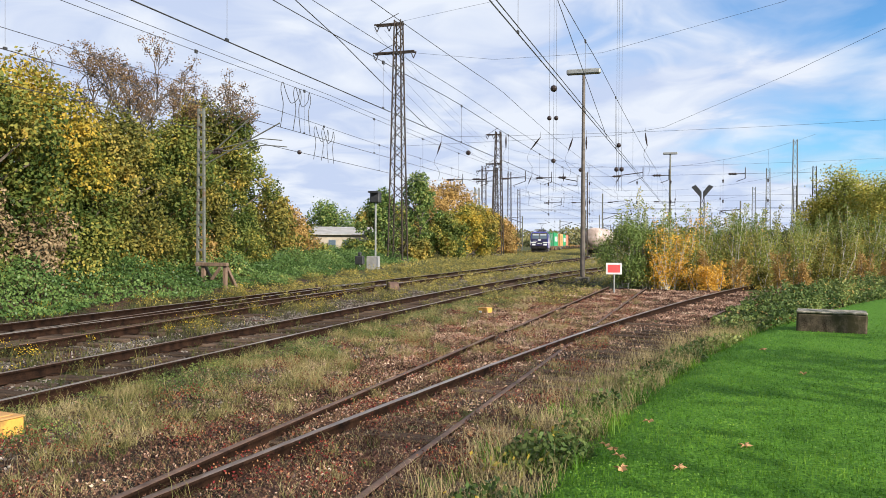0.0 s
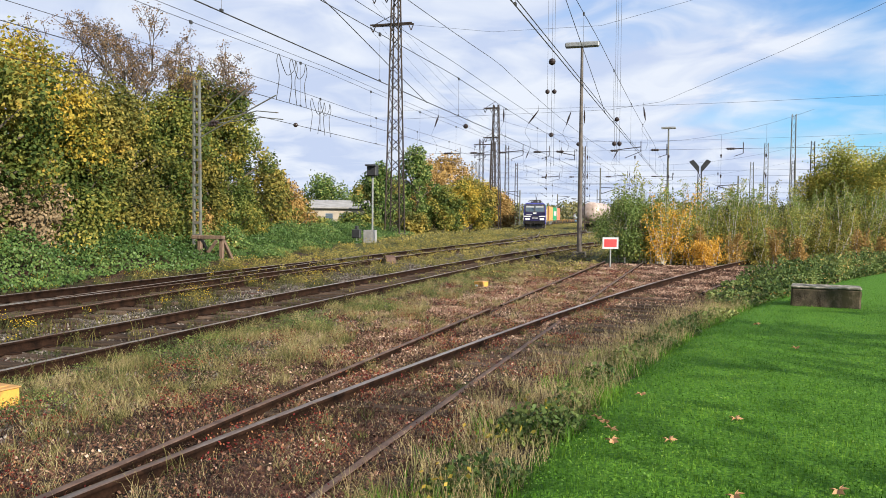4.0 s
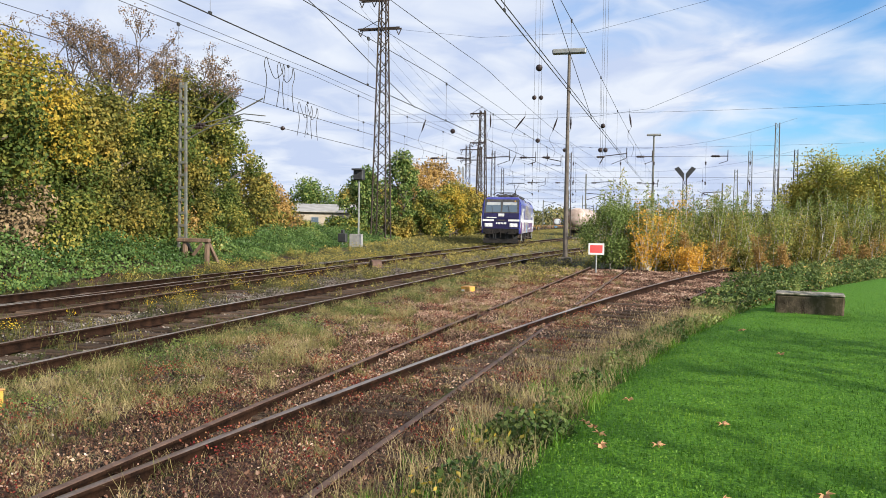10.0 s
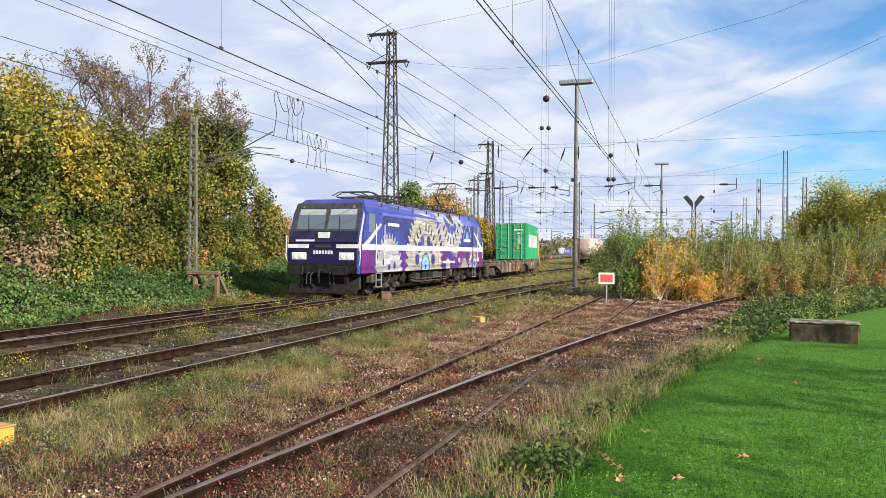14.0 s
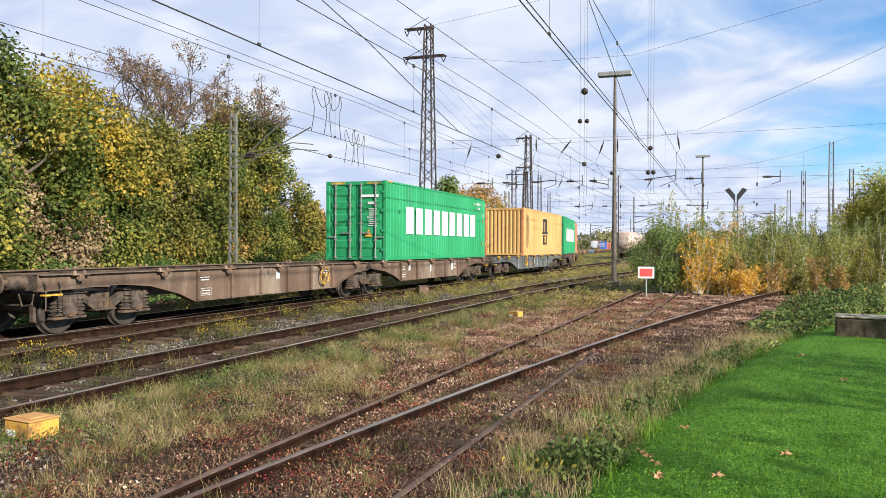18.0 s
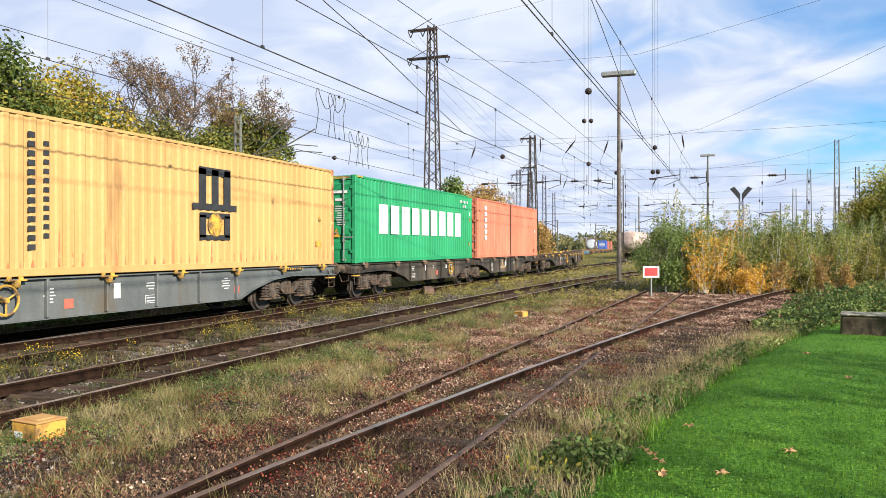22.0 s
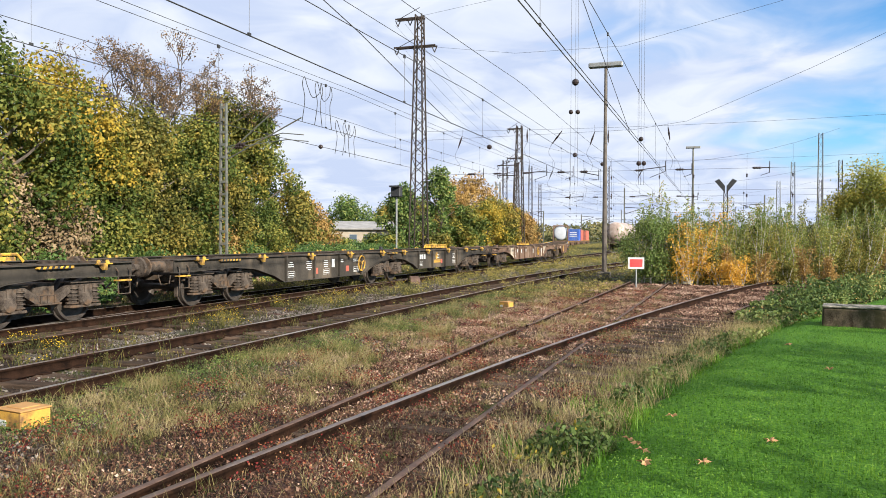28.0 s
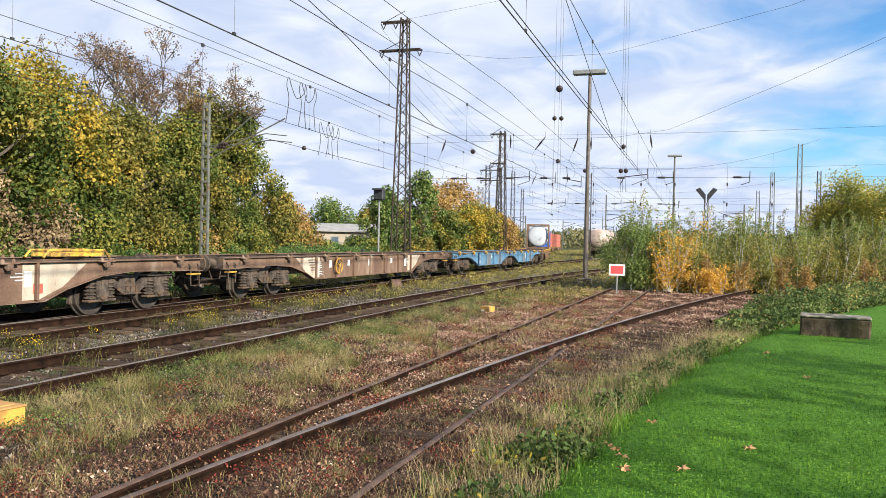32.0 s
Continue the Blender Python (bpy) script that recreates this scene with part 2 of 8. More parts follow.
M_LOCOBLUE = surf("violet_blue_loco_paint", (0.022, 0.026, 0.16), (0.045, 0.05, 0.24), 1.0, 0.3, 0, 0.02)
M_BLACKGEAR = surf("black_loco_running_gear", (0.005, 0.0045, 0.0045), (0.022, 0.019, 0.017), 7, 0.8, 0.0, 0.2, stain=(0.05, 0.035, 0.025), amount=0.08, spec=0.15)
M_NOSE = surf("dark_navy_loco_nose_paint", (0.008, 0.007, 0.028), (0.018, 0.014, 0.052), 1.0, 0.4, 0, 0.02, spec=0.3)
M_CREAM = surf("weathered_cream_paint", (0.30, 0.25, 0.19), (0.44, 0.38, 0.30), 3, 0.8, 0, 0.08, stain=(0.16, 0.10, 0.065), amount=0.3, streak=(1, 1, 0.4), spec=0.2)
M_LOCODARK = surf("dark_indigo_loco_paint", (0.012, 0.012, 0.07), (0.03, 0.035, 0.19), 0.9, 0.3, 0, 0.02, stain=(0.02, 0.05, 0.28), amount=0.3)
M_PURPLE = surf("purple_loco_paint", (0.028, 0.008, 0.085), (0.17, 0.018, 0.14), 0.9, 0.3, 0, 0.02, stain=(0.05, 0.02, 0.20), amount=0.3)
M_SILVER = surf("brushed_silver_print", (0.15, 0.145, 0.15), (0.36, 0.345, 0.35), 2.2, 0.45, 0, 0.03, stain=(0.46, 0.45, 0.44), amount=0.3, streak=(1, 0.5, 5))
M_BEIGE = surf("beige_gear_print", (0.17, 0.145, 0.12), (0.36, 0.315, 0.265), 2.0, 0.45, 0, 0.03, stain=(0.46, 0.43, 0.39), amount=0.3, streak=(1, 0.5, 6))
M_LIGHTBLUE = surf("light_blue_print", (0.07, 0.18, 0.42), (0.20, 0.36, 0.60), 4, 0.4, 0, 0.02)
M_LAVENDER = surf("sky_lit_lavender_loco_paint", (0.055, 0.065, 0.27), (0.10, 0.11, 0.38), 1.0, 0.35, 0, 0.02, stain=(0.16, 0.10, 0.26), amount=0.25)
M_PALEBLUE = surf("pale_blue_print", (0.22, 0.38, 0.58), (0.36, 0.52, 0.70), 4, 0.4, 0, 0.02)
M_SHADEPRINT = surf("dark_grey_print", (0.022, 0.02, 0.02), (0.06, 0.052, 0.05), 4, 0.5, 0, 0.02)
M_ROOF = surf("grey_loco_roof", (0.10, 0.10, 0.11), (0.17, 0.17, 0.18), 2, 0.6, 0, 0.1)
M_DARKGEAR = surf("roof_gear_dark", (0.015, 0.014, 0.014), (0.045, 0.04, 0.036), 6, 0.7, 0, 0.1)
# Pane colour raised to grey-blue: the reflected sky is put into it.
M_GLASS = glass("sky_paled_glass", (0.07, 0.095, 0.12), 0.08)
M_LAMP = glass("headlamp_lens", (0.75, 0.75, 0.70), 0.15)
M_GALV = surf("galvanised_steel", (0.20, 0.20, 0.19), (0.32, 0.32, 0.30), 5, 0.55, 0.5, 0.1, stain=(0.22, 0.15, 0.10), amount=0.15)
M_MASTGREEN = surf("dull_green_mast_paint", (0.075, 0.08, 0.065), (0.15, 0.15, 0.125), 4, 0.75, 0.1, 0.1, stain=(0.14, 0.09, 0.055), amount=0.25)
M_MASTBROWN = surf("rusty_lattice_paint", (0.018, 0.014, 0.012), (0.055, 0.042, 0.034), 4, 0.85, 0.0, 0.1, spec=0.15)
M_WIRE = surf("dark_wire", (0.03, 0.03, 0.03), (0.06, 0.055, 0.05), 3, 0.6, 0.4, 0)
M_CONCRETE = surf("mossy_concrete", (0.10, 0.085, 0.065), (0.24, 0.21, 0.17), 3.5, 0.92, 0, 0.5, stain=(0.035, 0.032, 0.022), amount=0.5)
# Lichened top of the block; sunlight on it is put into the paler colour.
M_BLOCK_TOP = surf("lit_concrete_top", (0.10, 0.085, 0.06), (0.40, 0.35, 0.28), 9, 0.95, 0, 0.6, stain=(0.06, 0.06, 0.03), amount=0.45)
M_BOXPAINT = surf("faded_yellow_box_paint", (0.44, 0.22, 0.035), (0.62, 0.36, 0.06), 4, 0.6, 0, 0.1, stain=(0.14, 0.07, 0.03), amount=0.35)
M_SIGNRED = surf("red_sign_paint", (0.70, 0.05, 0.05), (0.82, 0.09, 0.08), 3, 0.5, 0, 0.02)
M_WOODOLD = surf("rotten_timber", (0.09, 0.055, 0.035), (0.20, 0.13, 0.085), 6, 0.9, 0, 0.5, streak=(4, 4, 0.5))
M_BARK = surf("bark", (0.05, 0.04, 0.03), (0.13, 0.105, 0.08), 7, 0.95, 0, 0.6, streak=(2, 2, 0.4))
M_BIRCHBARK = surf("birch_bark", (0.28, 0.25, 0.20), (0.50, 0.46, 0.40), 6, 0.85, 0, 0.2, stain=(0.06, 0.05, 0.04), amount=0.25, streak=(0.6, 0.6, 3))
M_WALL = surf("buff_render_wall", (0.24, 0.20, 0.15), (0.36, 0.31, 0.24), 1.5, 0.9, 0, 0.1, stain=(0.20, 0.15, 0.11), amount=0.2)
M_TILE = surf("grey_roof_sheet", (0.20, 0.19, 0.175), (0.31, 0.295, 0.28), 1.2, 0.8, 0, 0.1)
M_TANK = surf("pale_tank_shell", (0.26, 0.19, 0.15), (0.40, 0.31, 0.26), 1.4, 0.6, 0.0, 0.05, stain=(0.55, 0.47, 0.42), amount=0.3, spec=0.25)
M_TANKWHITE = surf("pale_grey_tank_shell", (0.36, 0.38, 0.40), (0.48, 0.50, 0.52), 1.4, 0.5, 0, 0.03, spec=0.3)
M_INSUL = surf("brown_insulator", (0.014, 0.009, 0.008), (0.035, 0.022, 0.019), 5, 0.4, 0, 0, spec=0.3)

GREENS = [(0.0, (0.024, 0.048, 0.012)), (0.36, (0.098, 0.14, 0.034)), (0.6, (0.24, 0.25, 0.062)), (0.8, (0.43, 0.36, 0.085)), (1.0, (0.62, 0.40, 0.095))]
L_HEDGE = leafy("autumn_hedge_leaves", GREENS, patch=0.55)
L_YELLOW = leafy("yellow_maple_leaves", [(0.0, (0.045, 0.07, 0.016)), (0.34, (0.17, 0.19, 0.04)), (0.58, (0.50, 0.38, 0.07)), (1.0, (0.80, 0.54, 0.10))], 0.42, patch=0.5)
L_OLIVE = leafy("olive_autumn_leaves", [(0.0, (0.034, 0.056, 0.015)), (0.36, (0.14, 0.15, 0.04)), (0.66, (0.37, 0.31, 0.08)), (1.0, (0.62, 0.42, 0.105))], 0.4, patch=0.6)
L_BROWN = leafy("brown_seed_clusters", [(0.0, (0.10, 0.065, 0.042)), (0.6, (0.22, 0.145, 0.085)), (1.0, (0.40, 0.26, 0.12))])
L_IVY = leafy("ivy_and_bramble_leaves", [(0.0, (0.034, 0.072, 0.021)), (0.5, (0.115, 0.19, 0.057)), (0.85, (0.25, 0.33, 0.105)), (1.0, (0.50, 0.40, 0.13))], 0.3, 0.42, patch=0.5)
L_BIRCH = leafy("birch_leaves", [(0.0, (0.11, 0.17, 0.048)), (0.4, (0.28, 0.33, 0.10)), (0.7, (0.52, 0.44, 0.13)), (1.0, (0.72, 0.49, 0.11))], 0.45, patch=0.5)
L_WILLOW = leafy("yellow_green_willow_leaves", [(0.0, (0.14, 0.18, 0.045)), (0.45, (0.36, 0.37, 0.085)), (0.75, (0.60, 0.50, 0.115)), (1.0, (0.76, 0.54, 0.12))], 0.45, patch=0.5)
L_GREENBIRCH = leafy("green_birch_leaves", [(0.0, (0.075, 0.125, 0.034)), (0.5, (0.21, 0.28, 0.085)), (1.0, (0.44, 0.46, 0.165))], 0.42, 0.5, patch=0.8)
L_GOLD = leafy("golden_leaves", [(0.0, (0.52, 0.28, 0.04)), (0.5, (0.80, 0.47, 0.08)), (1.0, (0.90, 0.62, 0.17))], 0.5)
L_DARK = leafy("dark_shrub_leaves", [(0.0, (0.05, 0.10, 0.027)), (0.6, (0.18, 0.26, 0.075)), (1.0, (0.38, 0.41, 0.135))], 0.4, 0.45)
L_RUST = leafy("rust_brown_leaves", [(0.0, (0.17, 0.115, 0.048)), (0.5, (0.44, 0.29, 0.105)), (1.0, (0.66, 0.43, 0.15))], patch=0.5)
L_TWIG = leafy("pale_withered_creeper", [(0.0, (0.12, 0.085, 0.05)), (0.5, (0.33, 0.24, 0.14)), (1.0, (0.56, 0.43, 0.27))], 0.2, 0.8, patch=0.8)
L_GRASS = leafy("lawn_grass", [(0.0, (0.04, 0.11, 0.012)), (0.5, (0.115, 0.25, 0.024)), (1.0, (0.25, 0.39, 0.052))], 0.35, 0.5, patch=0.9)
L_CLOVER = leafy("clover_leaves", [(0.0, (0.035, 0.10, 0.012)), (0.5, (0.105, 0.235, 0.026)), (0.85, (0.22, 0.36, 0.055)), (1.0, (0.32, 0.42, 0.09))], 0.3, 0.5, patch=2.2)
L_DRY = leafy("dry_grass", [(0.0, (0.11, 0.125, 0.038)), (0.32, (0.36, 0.285, 0.13)), (1.0, (0.72, 0.59, 0.35))], 0.35, 0.7, patch=2.0)
L_MIXGRASS = leafy("track_grass", [(0.0, (0.035, 0.06, 0.014)), (0.3, (0.11, 0.135, 0.035)), (0.55, (0.33, 0.28, 0.12)), (1.0, (0.70, 0.57, 0.33))], 0.3, 0.7, patch=1.6)
L_RED = leafy("red_herb_leaves", [(0.0, (0.055, 0.018, 0.015)), (0.4, (0.25, 0.034, 0.034)), (0.7, (0.32, 0.11, 0.06)), (1.0, (0.48, 0.29, 0.14))], 0.25, 0.7)
L_LITTER = leafy("fallen_leaves", [(0.0, (0.022, 0.013, 0.009)), (0.45, (0.10, 0.052, 0.036)), (0.82, (0.25, 0.145, 0.095)), (1.0, (0.56, 0.40, 0.27))], 0.1, 0.8, patch=1.5)
L_PALELITTER = leafy("pale_fallen_leaves", [(0.0, (0.045, 0.027, 0.019)), (0.35, (0.26, 0.155, 0.11)), (0.75, (0.60, 0.42, 0.32)), (1.0, (0.84, 0.70, 0.56))], 0.1, 0.8, patch=1.5)
L_FLOWER = leafy("yellow_flower_heads", [(0.0, (0.55, 0.36, 0.02)), (1.0, (0.80, 0.58, 0.05))], 0.2, 0.6)
L_WEED = leafy("dark_weed_stems", [(0.0, (0.03, 0.038, 0.018)), (0.45, (0.085, 0.092, 0.034)), (0.78, (0.23, 0.20, 0.065)), (1.0, (0.48, 0.38, 0.11))], 0.28, 0.7, patch=1.0)
L_YARD = leafy("yard_weed_leaves", [(0.0, (0.085, 0.09, 0.032)), (0.35, (0.24, 0.22, 0.075)), (0.7, (0.45, 0.375, 0.13)), (1.0, (0.66, 0.52, 0.15))], 0.3, 0.7, patch=0.35)
# Horizon woods: distance haze is mixed into these greyed leaf colours.
L_FAR = leafy("hazy_far_wood_leaves", [(0.0, (0.10, 0.12, 0.06)), (0.5, (0.20, 0.20, 0.09)), (1.0, (0.36, 0.28, 0.12))], 0.3, 0.7, patch=0.05)
L_STONE = leafy("ballast_stones", [(0.0, (0.03, 0.025, 0.021)), (0.55, (0.12, 0.10, 0.083)), (1.0, (0.36, 0.315, 0.275))], 0.0, 0.9)
L_MAPLE = leafy("fallen_maple_leaf", [(0.0, (0.42, 0.22, 0.10)), (0.5, (0.60, 0.44, 0.27)), (1.0, (0.50, 0.27, 0.13))], 0.1, 0.7)
L_BRAMBLE = leafy("bramble_leaves", [(0.0, (0.034, 0.066, 0.018)), (0.5, (0.13, 0.185, 0.055)), (0.86, (0.30, 0.33, 0.11)), (1.0, (0.50, 0.35, 0.13))], 0.3, 0.5, patch=0.9)

M_POLE = surf("weathered_pole_wood", (0.17, 0.14, 0.11), (0.30, 0.26, 0.21), 6, 0.85, 0, 0.3, streak=(3, 3, 0.2))

# Block faces: their shade is put into the dark colour, with streaks and moss.
M_BLOCK = surf("shaded_mossy_concrete", (0.022, 0.016, 0.010), (0.17, 0.13, 0.088), 6, 0.95, 0, 0.7, stain=(0.045, 0.04, 0.02), amount=0.42, streak=(1, 1, 0.45), spec=0.12)
M_TANNAME = surf("worn_tan_lettering_paint", (0.26, 0.17, 0.09), (0.38, 0.26, 0.15), 6, 0.7, 0, 0.05)
M_LAMPPOLE = surf("brown_weathered_lamp_pole", (0.06, 0.05, 0.042), (0.13, 0.105, 0.085), 5, 0.75, 0.1, 0.1)
M_BLIND = surf("grey_sun_blind", (0.22, 0.23, 0.23), (0.32, 0.33, 0.33), 3, 0.7, 0, 0.02)


# ---- mesh helpers ----
def box(bm, x0, x1, y0, y1, z0, z1, bevel=0.0):
    vs = bmesh.ops.create_cube(bm, size=1.0)["verts"]
    for v in vs:
        v.co = Vector((x0 + (v.co.x + 0.5) * (x1 - x0), y0 + (v.co.y + 0.5) * (y1 - y0), z0 + (v.co.z + 0.5) * (z1 - z0)))
    if bevel:
        es = list({e for v in vs for e in v.link_edges})
        bmesh.ops.bevel(bm, geom=es, offset=bevel, segments=1, affect="EDGES")
    return bm


def bx(*a, bevel=0.0):
    return box(bmesh.new(), *a, bevel=bevel)


def prism(bm, outline, x0, x1, axis="x"):
    """Extrudes an outline of (a, b) pairs between two values along an axis."""
    put = {"x": lambda a, b, c: (c, a, b), "y": lambda a, b, c: (a, c, b), "z": lambda a, b, c: (a, b, c)}[axis]
    lo = [bm.verts.new(put(a, b, x0)) for a, b in outline]
    hi = [bm.verts.new(put(a, b, x1)) for a, b in outline]
    n = len(outline)
    fs = [bm.faces.new(lo[::-1]), bm.faces.new(hi)]
    fs += [bm.faces.new((lo[i], lo[(i + 1) % n], hi[(i + 1) % n], hi[i])) for i in range(n)]
    bmesh.ops.recalc_face_normals(bm, faces=fs)
    return bm


def tube(bm, points, radius, sides=6, radii=None):
    """A tube along points; radii may taper it."""
    rings = []
    pts = [Vector(p) for p in points]
    for i, p in enumerate(pts):
        d = (pts[min(i + 1, len(pts) - 1)] - pts[max(i - 1, 0)]).normalized()
        a = d.cross(Vector((0, 0, 1)) if abs(d.z) < 0.9 else Vector((1, 0, 0))).normalized()
        b = d.cross(a)
        r = radii[i] if radii else radius
        rings.append([bm.verts.new(p + (a * math.cos(k) + b * math.sin(k)) * r) for k in (2 * math.pi * j / sides for j in range(sides))])
    for u, v in zip(rings, rings[1:]):
        for j in range(sides):
            bm.faces.new((u[j], u[(j + 1) % sides], v[(j + 1) % sides], v[j]))
    bm.faces.new(rings[0][::-1])
    bm.faces.new(rings[-1])
    return bm


def lathe(bm, profile, centre=(0, 0, 0), axis="x", sides=24):
    """Turns a profile of (along, radius) pairs round an axis."""
    c = Vector(centre)
    rings = []
    for a, r in profile:
        ring = []
        for j in range(sides):
            k = 2 * math.pi * j / sides
            u, v = r * math.cos(k), r * math.sin(k)
            o = {"x": (a, u, v), "y": (u, a, v), "z": (u, v, a)}[axis]
            ring.append(bm.verts.new(c + Vector(o)))
        rings.append(ring)
    fs = []
    for p, q in zip(rings, rings[1:]):
        fs += [bm.faces.new((p[j], p[(j + 1) % sides], q[(j + 1) % sides], q[j])) for j in range(sides)]
    fs += [bm.faces.new(rings[0][::-1]), bm.faces.new(rings[-1])]
    bmesh.ops.recalc_face_normals(bm, faces=fs)
    return bm


def mesh_of(name, bm, mats, smooth=False):
    me = bpy.data.meshes.new(name)
    bm.to_mesh(me)
    bm.free()
    for m in mats if isinstance(mats, (list, tuple)) else [mats]:
        me.materials.append(m)
    if smooth:
        me.polygons.foreach_set("use_smooth", [True] * len(me.polygons))
    return me


def part(name, bm, material, parent, label="", m=None, smooth=False):
    ob = new(name, bm if isinstance(bm, bpy.types.Mesh) else mesh_of(name, bm, material, smooth))
    ob.parent = parent
    if m is not None:
        ob.matrix_basis = m
    if label:
        ob["label"] = label
    return ob


def thing(name, label, category, m=None, group="", kind=""):
    ob = tagged(new(name), label, category, group, kind)
    if m is not None:
        ob.matrix_basis = m
    return ob


def solid(name, bm, material, label, category, m=None, group="", kind="", smooth=False):
    ob = tagged(new(name, bm if isinstance(bm, bpy.types.Mesh) else mesh_of(name, bm, material, smooth)), label, category, group, kind)
    if m is not None:
        ob.matrix_basis = m
    return ob


def quick_mesh(name, verts, faces_n, k, material):
    """A mesh from arrays: verts (n, 3), every face with k corners in order."""
    me = bpy.data.meshes.new(name)
    nf = faces_n.shape[0]
    me.vertices.add(len(verts))
    me.vertices.foreach_set("co", np.asarray(verts, np.float32).ravel())
    me.loops.add(nf * k)
    me.loops.foreach_set("vertex_index", np.asarray(faces_n, np.int32).ravel())
    me.polygons.add(nf)
    me.polygons.foreach_set("loop_start", np.arange(0, nf * k, k, dtype=np.int32))
    me.materials.append(material)
    me.update(calc_edges=True)
    me.validate()
    return me


RNG = np.random.default_rng(7)


def leaves_mesh(name, centres, size, material, upright=0.0, aspect=0.62, spread=0.4, out=None):
    """One rhombic leaf at each centre; out: directions that the leaf faces lean towards."""
    n = len(centres)
    size = np.broadcast_to(size, (n,)) * (1 + spread * (RNG.random(n) - 0.5))
    nrm = RNG.normal(size=(n, 3))
    if out is not None:
        nrm = nrm * 0.8 + out
    nrm[:, 2] += upright * 2.0
    nrm /= np.linalg.norm(nrm, axis=1)[:, None]
    a = np.cross(nrm, RNG.normal(size=(n, 3))); a /= np.linalg.norm(a, axis=1)[:, None]
    b = np.cross(nrm, a)
    s = size[:, None]
    v = np.stack([centres - a * s * 0.5, centres + b * s * aspect * 0.5, centres + a * s * 0.5, centres - b * s * aspect * 0.5], 1).reshape(-1, 3)
    return quick_mesh(name, v, np.arange(4 * n).reshape(n, 4), 4, material)


def blades_mesh(name, roots, height, width, material, lean=0.35):
    """Bent grass blades, two faces each."""
    n = len(roots)
    h = np.broadcast_to(height, (n,)) * (0.6 + 0.8 * RNG.random(n))
    k = RNG.random(n) * 2 * math.pi
    side = np.stack([np.cos(k), np.sin(k), 0 * k], 1) * (width * 0.5)
    k2 = RNG.random(n) * 2 * math.pi
    bend = np.maximum(0.05, lean * (0.35 + 1.15 * RNG.random(n)))
    way = np.stack([np.cos(k2), np.sin(k2), 0 * k2], 1)
    z = np.array([0, 0, 1.0])

    def on_arc(u):
        return roots + way * (h * (1 - np.cos(bend * u)) / bend)[:, None] + z * (h * np.sin(bend * u) / bend)[:, None]
    mid, tip = on_arc(0.55), on_arc(1.0)
    v = np.stack([roots - side, roots + side, mid + side * 0.8, mid - side * 0.8, tip], 1).reshape(-1, 3)
    i = np.arange(n)[:, None] * 5
    f = np.concatenate([i + np.array([0, 1, 2]), i + np.array([0, 2, 3]), i + np.array([3, 2, 4])], 0)
    return quick_mesh(name, v, f, 3, material)


# ---- the ground ----
def smooth(a, b, v):
    t = np.clip((np.asarray(v, float) - a) / (b - a), 0, 1)
    return t * t * (3 - 2 * t)


def lawn_edge(y):
    """x of the lawn's border with the rough grass."""
    y = np.asarray(y, float)
    return -1.32 + 0.062 * (y - 4) + 0.0085 * np.maximum(y - 4, 0) ** 2


def ground_z(x, y):
    """Height of the ground: flat between the rails, a low lip up to the lawn, a bank under the hedge."""
    x, y = np.asarray(x, float), np.asarray(y, float)
    z = -0.165 + 0.0 * x
    z = z + 0.045 * np.exp(-((x + 3.0) / 1.7) ** 4) * smooth(30, 20, y)
    z = z - 0.036 * np.exp(-((x + 8.05) / 1.1) ** 4) * smooth(80, 60, y) + 0.05 * np.exp(-((x + 12.4) / 2.4) ** 2)
    z = z + 0.265 * smooth(-0.1, 1.0, x - lawn_edge(y) + 0.2) * smooth(60, 40, y)
    z = z + 0.25 * smooth(-15.2, -18.5, x)
    near = np.exp(-((x + 3.2) / 14) ** 2)
    z = z + 0.025 * near * (np.sin(x * 3.1 + 0.7 * np.sin(y * 1.3)) * np.sin(y * 2.3 + x)) * smooth(1.5, 0.2, x - lawn_edge(y) + 0.6)
    return z


